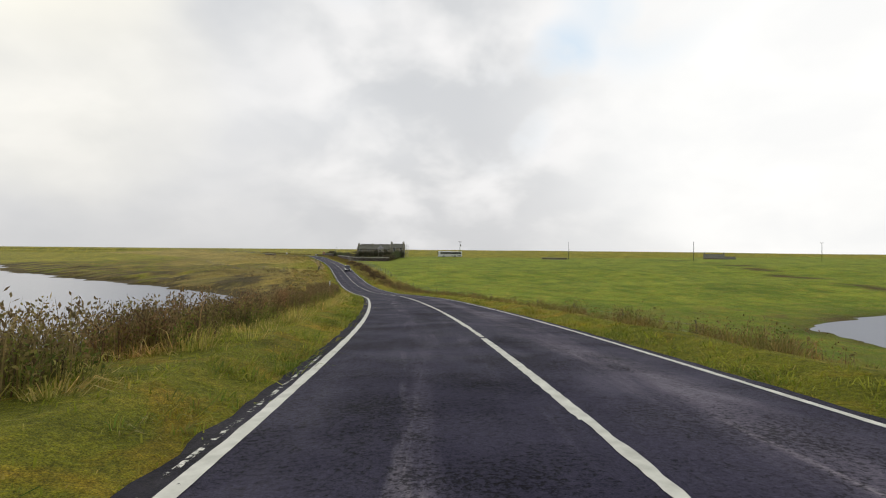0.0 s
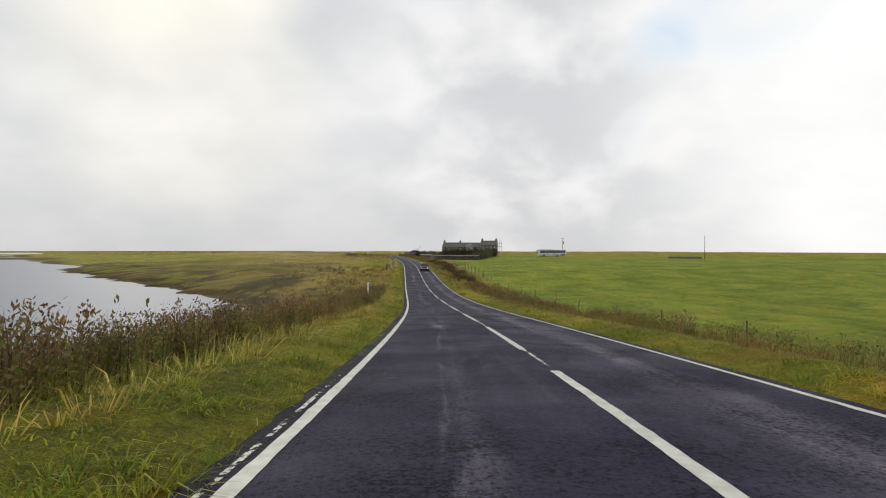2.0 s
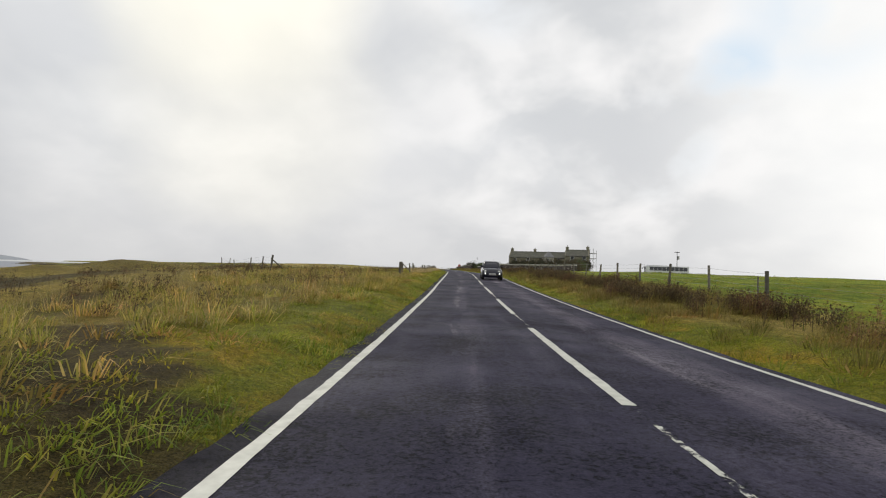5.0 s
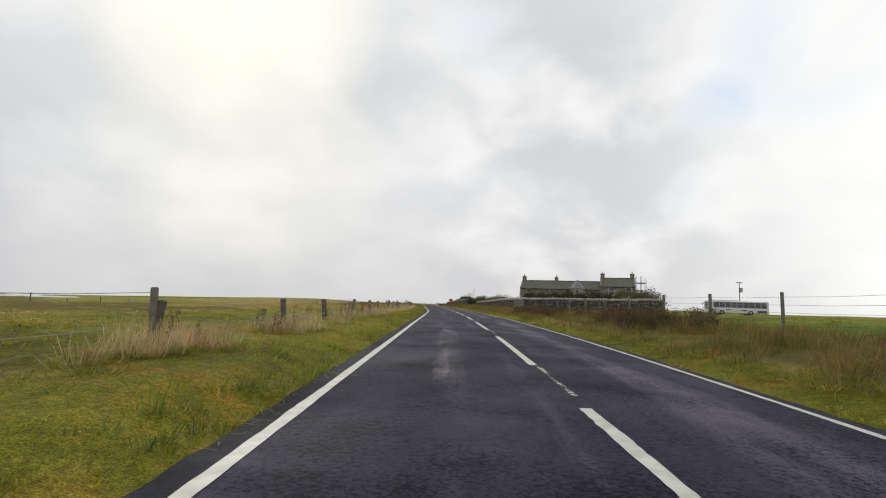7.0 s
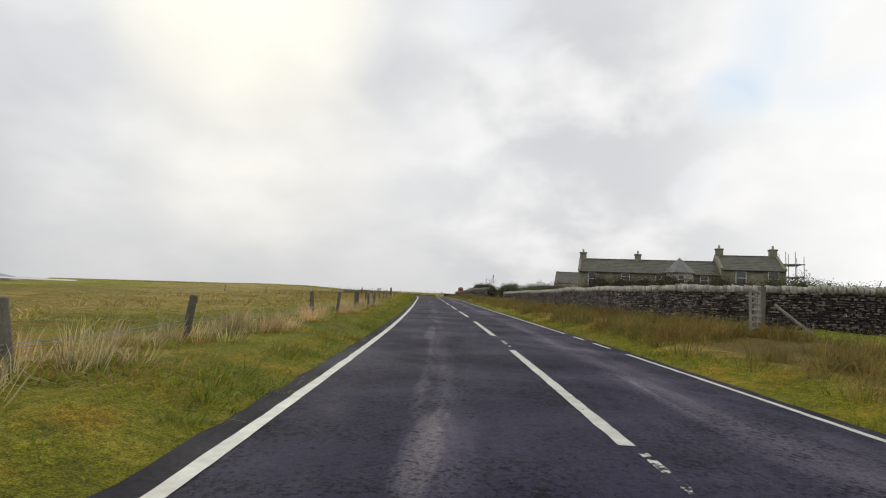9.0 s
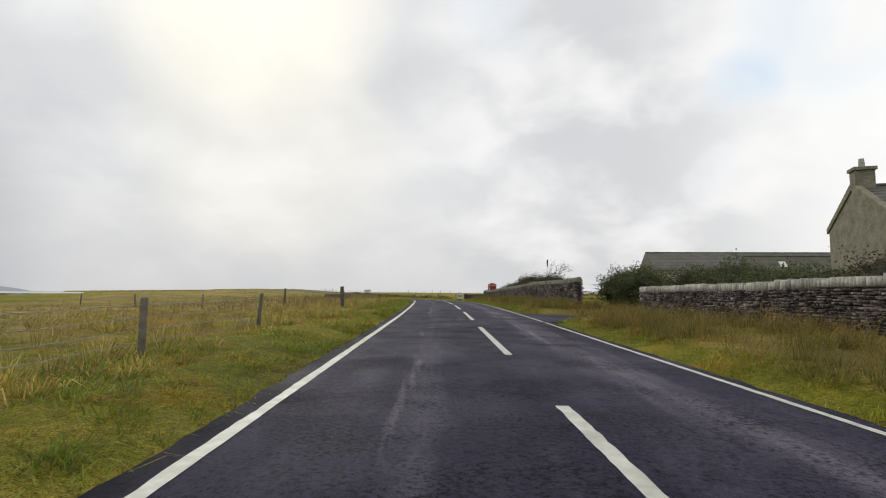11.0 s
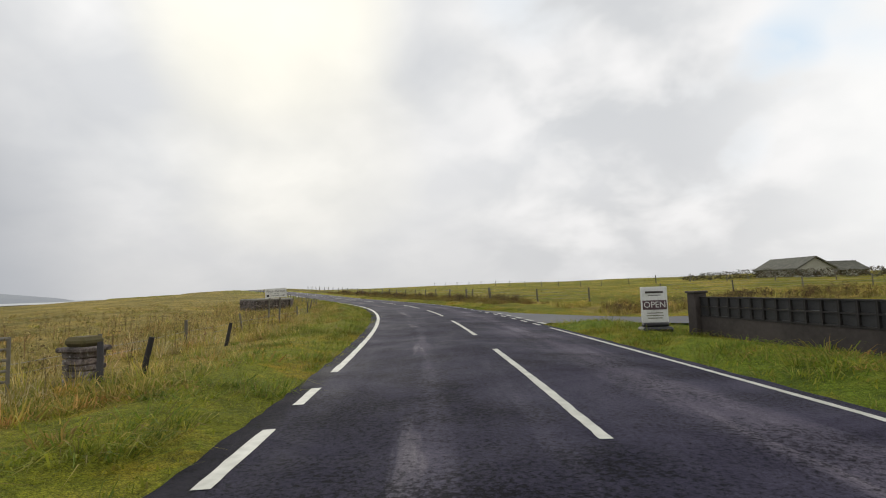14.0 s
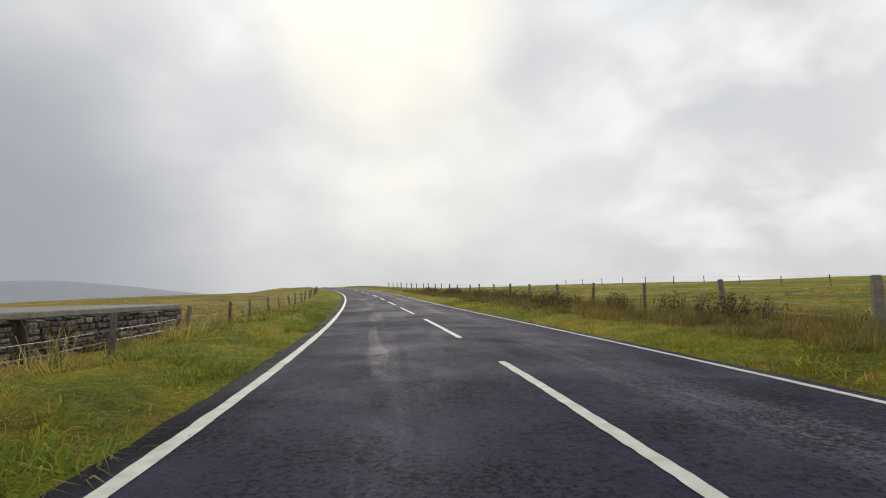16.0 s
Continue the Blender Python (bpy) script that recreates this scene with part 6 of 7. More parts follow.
def farmhouse():
    gz = -2.75
    h = thing("farmhouse", pose(-15.1, 247.0, gz, 0, 0, -7.2), "long grey stone farmhouse with slate roofs and chimneys", "house")
    rl, rr = 2.55 - gz, 3.30 - gz
    el, er = rl - 1.55, rr - 1.65
    d = 2.9
    bm = bmesh.new()
    gabled_wall(bm, -0.4, 14.85, -d, d, el, rl)
    part("wall", bm, HOUSE_STONE, h)
    bm = bmesh.new()
    gabled_wall(bm, 14.85, 21.1, -d - 0.15, d + 0.15, er, rr)
    part("wall", bm, HOUSE_STONE, h)
    slate_roof(h, -0.25, 14.85, -d, d, el, rl, SLATE, label="dark slate roof")
    slate_roof(h, 15.0, 20.95, -d - 0.15, d + 0.15, er, rr, SLATE, label="dark slate roof")
    # stone skews along the gables
    for x, e, r, dd in ((-0.32, el, rl, d), (14.93, er, rr, d + 0.15), (21.02, er, rr, d + 0.15)):
        bm = bmesh.new()
        prism(bm, [(-dd - 0.15, e - 0.1), (-dd - 0.15, e + 0.14), (0, r + 0.28), (dd + 0.15, e + 0.14), (dd + 0.15, e - 0.1), (0, r - 0.05)], -0.14, 0.14)
        o = part("skew", bm, HOUSE_STONE, h)
        o.matrix_basis = pose(x, 0, 0, 0, 0, 90)
    chimney(h, 0.0, rl - 0.5, 3.5 - gz, 0.75)
    chimney(h, 6.4, rl - 0.4, 3.4 - gz, 0.7)
    chimney(h, 15.25, rr - 0.8, 4.25 - gz, 0.75)
    chimney(h, 20.7, rr - 0.8, 4.25 - gz, 0.75)
    for x, w, hh in ((1.2, 0.95, 1.45), (4.9, 0.95, 0.8), (8.5, 0.7, 1.1), (13.2, 0.85, 1.1)):
        window(h, x, el - 0.16 - hh, w, hh, -d - 0.02)
    for x in (16.8, 19.9):
        window(h, x, er - 0.12 - 1.6, 1.05, 1.6, -d - 0.17)
    # eight-sided porch with a pointed slate roof
    bm = bmesh.new()
    bmesh.ops.create_cone(bm, cap_ends=True, segments=8, radius1=1.45, radius2=1.45, depth=el + 0.5, matrix=Matrix.Translation((10.6, -d - 0.6, (el - 0.5) / 2)) @ pose(0, 0, 0, 0, 0, 22.5))
    p = part("porch", bm, CREAM, h, "cream eight-sided porch")
    bm = bmesh.new()
    bmesh.ops.create_cone(bm, cap_ends=True, segments=8, radius1=1.75, radius2=0.03, depth=1.75, matrix=Matrix.Translation((10.6, -d - 0.6, el + 0.87)) @ pose(0, 0, 0, 0, 0, 22.5))
    part("porch_roof", bm, simple("porch_slate", (0.13, 0.13, 0.13), (0.20, 0.20, 0.20), 3.0, 0.7, 0.4), p, "pale grey pointed slate roof")
    window(h, 10.6, el - 1.25, 0.7, 1.0, -d - 0.6 - 1.36)
    # rear lean-to, gutter
    for x0, x1, e, dd in ((-0.3, 14.8, el, d), (15.0, 21.0, er, d + 0.15)):
        bm = bmesh.new()
        tube(bm, (x0, -dd - 0.22, e - 0.12), (x1, -dd - 0.22, e - 0.12), 0.06, None, 6)
        part("gutter", bm, BLACK, h)
    return h


farmhouse()


def scaffold():
    t_ = thing("scaffold", pose(5.75, 243.7, -2.8, 0, 0, -7.2), "steel scaffold tower with planks at the gable", "scaffold")
    for x in (0.2, 1.1, 1.9):
        for y in (-1.6, 0.6):
            bm = bmesh.new()
            tube(bm, (x, y, 0), (x, y, 6.6 - 0.5 * (x > 1.5)), 0.035, None, 6)
            part("pole", bm, STEEL, t_)
    for z in (1.9, 3.8, 5.2):
        bm = bmesh.new()
        tube(bm, (0.1, -1.6, z), (2.0, -1.6, z), 0.03, None, 6)
        part("ledger", bm, STEEL, t_)
        bm = bmesh.new()
        tube(bm, (0.1, 0.6, z), (2.0, 0.6, z), 0.03, None, 6)
        part("ledger", bm, STEEL, t_)
        bm = bmesh.new()
        box(bm, 0.1, 2.0, -1.6, 0.6, z + 0.04, z + 0.09)
        part("planks", bm, POSTWOOD, t_)


scaffold()


def visitor_barn():
    """The long low-pitched building with skylights behind the hedge."""
    b = thing("barn", pose(-16.6, 291.4, -2.65, 0, 0, 2.5), "long rendered barn with a low stone-flag roof and skylights", "barn")
    h, r, d, ln = 3.9, 6.2, 4.5, 24.0
    bm = bmesh.new()
    gabled_wall(bm, 0.1, ln - 0.1, -d, d, h, r - 0.05)
    part("wall", bm, CREAM, b)
    slate_roof(b, -0.15, ln + 0.15, -d, d, h, r, FLAGS, 12, 0.3, "weathered pale stone-flag roof")
    # lower front range with darker slates
    bm = bmesh.new()
    gabled_wall(bm, 9.0, 23.0, -d - 4.6, -d - 0.3, 3.0, 4.9)
    part("wall", bm, HOUSE_STONE, b)
    rf = slate_roof(b, 8.9, 23.1, -d - 4.6, -d - 0.3, 3.0, 5.2, SLATE, 10, 0.2, "dark slate roof")
    for x in (12.6, 18.6):
        bm = bmesh.new()
        sl = math.degrees(math.atan2(2.3, 2.35))
        m = Matrix.Translation((x, -d - 3.4, 4.30)) @ pose(0, 0, 0, sl, 0, 0)
        box(bm, -0.35, 0.35, -0.45, 0.45, 0, 0.08, m)
        part("skylight", bm, WHITE, b, "white-framed roof window")
        bm = bmesh.new()
        box(bm, -0.27, 0.27, -0.37, 0.37, 0.08, 0.10, m)
        part("skylight_pane", bm, LAMP_GLASS, b)


visitor_barn()

# ---- telephone box ----
def phone_box():
    base = foot(286.05, 6.95)
    base.z = -3.12
    t_ = thing("telephone_box", Matrix.Translation(base) @ pose(0, 0, 0.0, 0, 0, heading(287) + 8), "red cast-iron telephone box with a domed roof", "phone box")
    w = 0.36
    hgt = 2.4
    bm = bmesh.new()
    box(bm, -w - 0.02, w + 0.02, -w - 0.02, w + 0.02, -0.3, 0.14, None, 0.015)
    part("plinth", bm, BLACK, t_)
    for sx in (-1, 1):
        for sy in (-1, 1):
            bm = bmesh.new()
            box(bm, sx * w - 0.055, sx * w + 0.055, sy * w - 0.055, sy * w + 0.055, 0.14, 1.98, None, 0.012)
            part("corner_post", bm, RED, t_)
    # four sides: three glazed and a solid back towards the wall
    for k in range(4):
        ang = Matrix.Rotation(math.pi / 2 * k, 4, "Z")
        if k == 0:
            bm = bmesh.new()
            box(bm, -w + 0.05, w - 0.05, -w - 0.01, -w + 0.03, 0.14, 1.98, ang, 0.004)
            part("back_panel", bm, RED, t_)
        else:
            bm = bmesh.new()
            box(bm, -w + 0.05, w - 0.05, -w - 0.01, -w + 0.03, 0.14, 0.42, ang)
            box(bm, -w + 0.05, -w + 0.17, -w - 0.01, -w + 0.03, 0.42, 1.98, ang)
            box(bm, w - 0.17, w - 0.05, -w - 0.01, -w + 0.03, 0.42, 1.98, ang)
            box(bm, -w + 0.17, w - 0.17, -w - 0.01, -w + 0.03, 1.86, 1.98, ang)
            for j in range(1, 8):
                z = 0.42 + j * 0.18
                box(bm, -w + 0.17, w - 0.17, -w - 0.008, -w + 0.02, z - 0.012, z + 0.012, ang)
            for xx in (-0.13, 0.13):
                box(bm, xx - 0.012, xx + 0.012, -w - 0.006, -w + 0.018, 0.42, 1.86, ang)
            dr = part("glazed_side", bm, RED, t_)
            bm = bmesh.new()
            box(bm, -w + 0.17, w - 0.17, -w + 0.004, -w + 0.01, 0.42, 1.86, ang)
            part("pane", bm, LAMP_GLASS, dr)
    bm = bmesh.new()
    box(bm, -w - 0.05, w + 0.05, -w - 0.05, w + 0.05, 1.98, 2.22, None, 0.015)
    part("fascia", bm, RED, t_)
    for k in range(4):
        ang = Matrix.Rotation(math.pi / 2 * k, 4, "Z")
        bm = bmesh.new()
        box(bm, -0.31, 0.31, -w - 0.062, -w - 0.045, 2.04, 2.15, ang)
        part("name_panel", bm, CREAM, t_, "cream glass name panel")
    # domed roof: four curved pediments
    bm = bmesh.new()
    n = 10
    rows_ = []
    for i in range(n + 1):
        for j in range(n + 1):
            a, c = i / n * 2 - 1, j / n * 2 - 1
            z = 2.22 + 0.20 * (1 - max(abs(a), abs(c)) ** 2) + 0.05 * (1 - min(abs(a), abs(c)) ** 2) * max(abs(a), abs(c)) ** 8
            rows_.append(bm.verts.new((a * (w + 0.05), c * (w + 0.05), z)))
    for i in range(n):
        for j in range(n):
            k = i * (n + 1) + j
            bm.faces.new((rows_[k], rows_[k + n + 1], rows_[k + n + 2], rows_[k + 1]))
    r_ = bmesh.ops.extrude_face_region(bm, geom=bm.faces[:])
    for v in r_["geom"]:
        if isinstance(v, bmesh.types.BMVert):
            v.co.z = 2.215
    bmesh.ops.recalc_face_normals(bm, faces=bm.faces[:])
    part("roof", bm, RED, t_, "domed red roof", True)


phone_box()
pier(foot(285.25, 5.95), 0.36, 1.12, "square stone gate pillar at the wall's end")


def text_mesh(body, size, mat, name, parent, m, label=""):
    cu = bpy.data.curves.new(name, "FONT")
    cu.body = body
    cu.size = size
    cu.align_x = "CENTER"
    cu.align_y = "CENTER"
    cu.extrude = 0.002
    tmp = bpy.data.objects.new(name, cu)
    me = bpy.data.meshes.new_from_object(tmp)
    bpy.data.objects.remove(tmp)
    me.materials.clear()
    me.materials.append(mat)
    ob = new(name, me)
    ob.parent = parent
    ob.matrix_basis = m
    if label:
        ob["label"] = label
    return ob


# ---- dark slatted fence between pillar and post ----
def dark_fence():
    a, b = foot(285.3, 5.60), foot(293.0, 4.75)
    d = b - a
    ln = math.hypot(d.x, d.y)
    ang = math.degrees(math.atan2(d.y, d.x))
    t_ = thing("panel_fence", Matrix.Translation((a.x, a.y, (a.z + b.z) / 2 - 0.12)) @ pose(0, 0, 0, 0, 0, ang), "dark board fence with rows of black square panels", "fence")
    bm = bmesh.new()
    box(bm, 0, ln, -0.03, 0.03, -0.15, 0.45, None, 0.01)
    part("lower_board", bm, BROWNBOARD, t_, "dark brown lower board")
    for z in (0.46, 0.66, 0.86):
        bm = bmesh.new()
        box(bm, 0, ln, -0.04, 0.04, z - 0.015, z + 0.015)
        part("rail", bm, DARKWOOD, t_)
    n = 26
    for k in range(n + 1):
        bm = bmesh.new()
        x = k * ln / n
        box(bm, x - 0.018, x + 0.018, -0.05, 0.05, 0.45, 0.875)
        part("divider", bm, DARKWOOD, t_)
    for k in range(n):
        for z in (0.48, 0.68):
            bm = bmesh.new()
            box(bm, k * ln / n + 0.03, (k + 1) * ln / n - 0.03, -0.02, 0.02, z, z + 0.165, None, 0.006)
            part("panel", bm, BLACK, t_)
    bm = bmesh.new()
    box(bm, ln - 0.02, ln + 0.26, -0.14, 0.14, -0.3, 0.95, None, 0.012)
    box(bm, ln - 0.05, ln + 0.29, -0.17, 0.17, 0.95, 1.0, None, 0.012)
    part("end_post", bm, BROWNBOARD, t_, "square brown end post")


dark_fence()


def open_board():
    p = foot(294.0, 4.2)
    t_ = thing("pavement_sign", Matrix.Translation(p) @ pose(0, 0, 0, 0, 0, heading(294) - 6), "white swing sign with OPEN on a maroon panel", "sign")
    bm = bmesh.new()
    box(bm, -0.36, 0.36, -0.22, 0.22, -0.02, 0.10, None, 0.05)
    box(bm, -0.30, 0.30, -0.10, 0.10, 0.10, 0.19, None, 0.03)
    part("rubber_base", bm, BLACK, t_, "black moulded base")
    bm = bmesh.new()
    box(bm, -0.31, 0.31, -0.025, 0.025, 0.19, 1.04, None, 0.012)
    bd = part("board", bm, WHITE, t_, "white board")
    bm = bmesh.new()
    box(bm, -0.28, 0.28, -0.032, -0.026, 0.50, 0.72)
    part("panel", bm, MAROON, bd)
    text_mesh("OPEN", 0.20, WHITE, "lettering", bd, pose(0, -0.034, 0.61, 90, 0, 0), "white letters OPEN")
    for z, w_, hh in ((0.91, 0.42, 0.05), (0.84, 0.30, 0.018), (0.42, 0.36, 0.022), (0.36, 0.40, 0.022), (0.30, 0.34, 0.022)):
        bm = bmesh.new()
        box(bm, -w_ / 2, w_ / 2, -0.031, -0.026, z - hh / 2, z + hh / 2)
        part("print_bar", bm, COPE if z < 0.8 else BROWNBOARD, bd)


open_board()


def heritage_sign():
    a, b = Vector((-59.0, 301.35, 0)), Vector((-57.75, 302.4, 0))
    d = b - a
    ln = 1.1
    gz = -3.30
    m = Matrix.Translation((a.x, a.y, gz)) @ pose(0, 0, 0, 0, -2.5, math.degrees(math.atan2(d.y, d.x)))
    t_ = thing("road_sign", m, "white painted wooden sign on two leaning posts", "sign")
    z0, z1 = 1.28, 1.77
    for x, l in ((0.27, 0.12), (0.80, 0.1)):
        bm = bmesh.new()
        tube(bm, (x - l * 2, 0.06, -0.6), (x, 0.06, z1 - 0.1), 0.05, 0.045, 8)
        part("post", bm, POSTWOOD, t_)
    bm = bmesh.new()
    box(bm, 0, ln, -0.025, 0.02, z0, z1, None, 0.006)
    bd = part("board", bm, WHITE, t_, "white board")
    text_mesh("Fossil - Heritage", 0.145, INK, "lettering", bd, pose(ln / 2, -0.029, z0 + 0.345, 90, 0, 0), "black letters")
    text_mesh("CENTRE", 0.07, INK, "lettering", bd, pose(ln / 2, -0.029, z0 + 0.205, 90, 0, 0), "black letters")
    bm = bmesh.new()
    box(bm, 0.28, ln - 0.2, -0.030, -0.026, z0 + 0.10, z0 + 0.118)
    v = [bm.verts.new(q) for q in ((ln - 0.21, -0.03, z0 + 0.07), (ln - 0.08, -0.03, z0 + 0.109), (ln - 0.21, -0.03, z0 + 0.148))]
    bm.faces.new(v)
    part("arrow", bm, INK, bd)
    bm = bmesh.new()
    box(bm, 0.08, 0.19, -0.030, -0.026, z0 + 0.06, z0 + 0.17)
    part("pictogram", bm, INK, bd)


heritage_sign()

# ---- marker post, flagpole, telegraph poles ----
def marker_post(s, u, h):
    p = foot(s, u)
    bm = bmesh.new()
    box(bm, -0.05, 0.05, -0.05, 0.05, -0.3, h, None, 0.01)
    ob = part("marker_post", bm, WHITE)
    ob.matrix_basis = Matrix.Translation(p)
    tagged(ob, "white painted wooden marker post on the verge", "post")


marker_post(80.0, -5.6, 1.5)


def flagpole():
    x, y = -29.1, 282.0
    g = ground_z(x, y)
    t_ = thing("flagpole", Matrix.Translation((x, y, g)), "thin white flagpole with a limp dark flag", "flagpole")
    h = 2.2 - g
    bm = bmesh.new()
    tube(bm, (0, 0, -0.2), (0, 0, h), 0.035, 0.02, 8)
    part("pole", bm, WHITE, t_)
    bm = bmesh.new()
    n, k = 8, 5
    vs = [[bm.verts.new((-0.03 - 0.15 * j / k * (1 - 0.45 * i / n), 0.06 * math.sin(i * 1.1 + j * 1.7), h - 0.15 - 0.75 * i / n - 0.2 * (j / k))) for j in range(k + 1)] for i in range(n + 1)]
    for i in range(n):
        for j in range(k):
            bm.faces.new((vs[i][j], vs[i + 1][j], vs[i + 1][j + 1], vs[i][j + 1]))
    r_ = bmesh.ops.solidify(bm, geom=bm.faces[:], thickness=0.006)
    part("flag", bm, simple("dark_flag", (0.03, 0.03, 0.035), (0.08, 0.075, 0.08), 3.0, 0.9, 0.1), t_, "limp dark flag")


flagpole()


def telegraph_pole(x, y, top, arm=True, box_on=False):
    g = ground_z(x, y)
    t_ = thing("telegraph_pole", Matrix.Translation((x, y, g)), "dark wooden telegraph pole standing on the pasture", "pole", "telegraph poles on the skyline")
    h = top - g
    bm = bmesh.new()
    tube(bm, (0, 0, -0.3), (0, 0, h), 0.11, 0.08, 9)
    part("pole", bm, DARKWOOD, t_)
    if arm:
        bm = bmesh.new()
        box(bm, -0.8, 0.8, -0.06, 0.06, h - 0.35, h - 0.2)
        part("crossarm", bm, DARKWOOD, t_)
        for xx in (-0.7, 0, 0.7):
            bm = bmesh.new()
            tube(bm, (xx, 0, h - 0.2), (xx, 0, h - 0.02), 0.05, 0.035, 6)
            part("insulator", bm, CREAM, t_)
    if box_on:
        bm = bmesh.new()
        box(bm, 0.1, 0.65, -0.3, 0.3, h - 2.6, h - 1.5, None, 0.04)
        part("transformer", bm, STEEL, t_)


telegraph_pole(36.3, 275.7, 5.5, True, True)
telegraph_pole(84.1, 242.3, 5.4, False)
telegraph_pole(136.1, 224.5, 5.4, False)
telegraph_pole(188.0, 212.0, 5.6, True)

# ---- vehicles ----
def loft(bm, sections):
    """A closed skin through rings of equal length, capped at both ends."""
    rings = [[bm.verts.new(p) for p in sec] for sec in sections]
    n = len(rings[0])
    for a, b in zip(rings, rings[1:]):
        for i in range(n):
            bm.faces.new((a[i], a[(i + 1) % n], b[(i + 1) % n], b[i]))
    bm.faces.new(rings[0][::-1])
    bm.faces.new(rings[-1])
    bmesh.ops.recalc_face_normals(bm, faces=bm.faces[:])


def oval(y, hw, z0, z1, flat=0.5, crown=0.62, n=20):
    """A rounded section at y: flat sides, softly crowned top."""
    out = []
    zm, h = z0 + (z1 - z0) * 0.48, (z1 - z0)
    for i in range(n):
        a = 2 * math.pi * (i + 0.5) / n
        c, s_ = math.cos(a), math.sin(a)
        out.append((hw * math.copysign(abs(c) ** flat, c), y, zm + math.copysign(abs(s_) ** (crown if s_ > 0 else 0.3), s_) * h * (0.52 if s_ > 0 else 0.48)))
    return out


def ring(y, hw, z0, z1, top, n=5, low=0.8):
    """Half-width hw at the waist between z0 and z1; top: half-width of the upper edge. A rounded box section at y."""
    pts = [(hw * low, z0), (hw, z0 + (z1 - z0) * 0.25), (hw, z0 + (z1 - z0) * 0.6), (hw * 0.97, z0 + (z1 - z0) * 0.82), (top, z1)]
    return [(x, y, z) for x, z in pts] + [(-x, y, z) for x, z in pts[::-1]]


def wheel(parent, x, y, r, w, hub=STEEL):
    bm = bmesh.new()
    bmesh.ops.create_cone(bm, cap_ends=True, segments=24, radius1=r, radius2=r, depth=w, matrix=Matrix.Translation((x, y, r)) @ pose(0, 0, 0, 0, 90, 0))
    bmesh.ops.bevel(bm, geom=[e for e in bm.edges if e.is_boundary or len(e.link_faces) == 2 and abs(e.calc_face_angle(0)) > 1.0], offset=r * 0.12, segments=2, affect="EDGES")
    wh = part("wheel", bm, TYRE, parent)
    bm = bmesh.new()
    s = 1 if x > 0 else -1
    bmesh.ops.create_cone(bm, cap_ends=True, segments=18, radius1=r * 0.62, radius2=r * 0.5, depth=0.04, matrix=Matrix.Translation((x + s * w / 2, y, r)) @ pose(0, 0, 0, 0, 90 * s, 0))
    part("rim", bm, hub, wh)


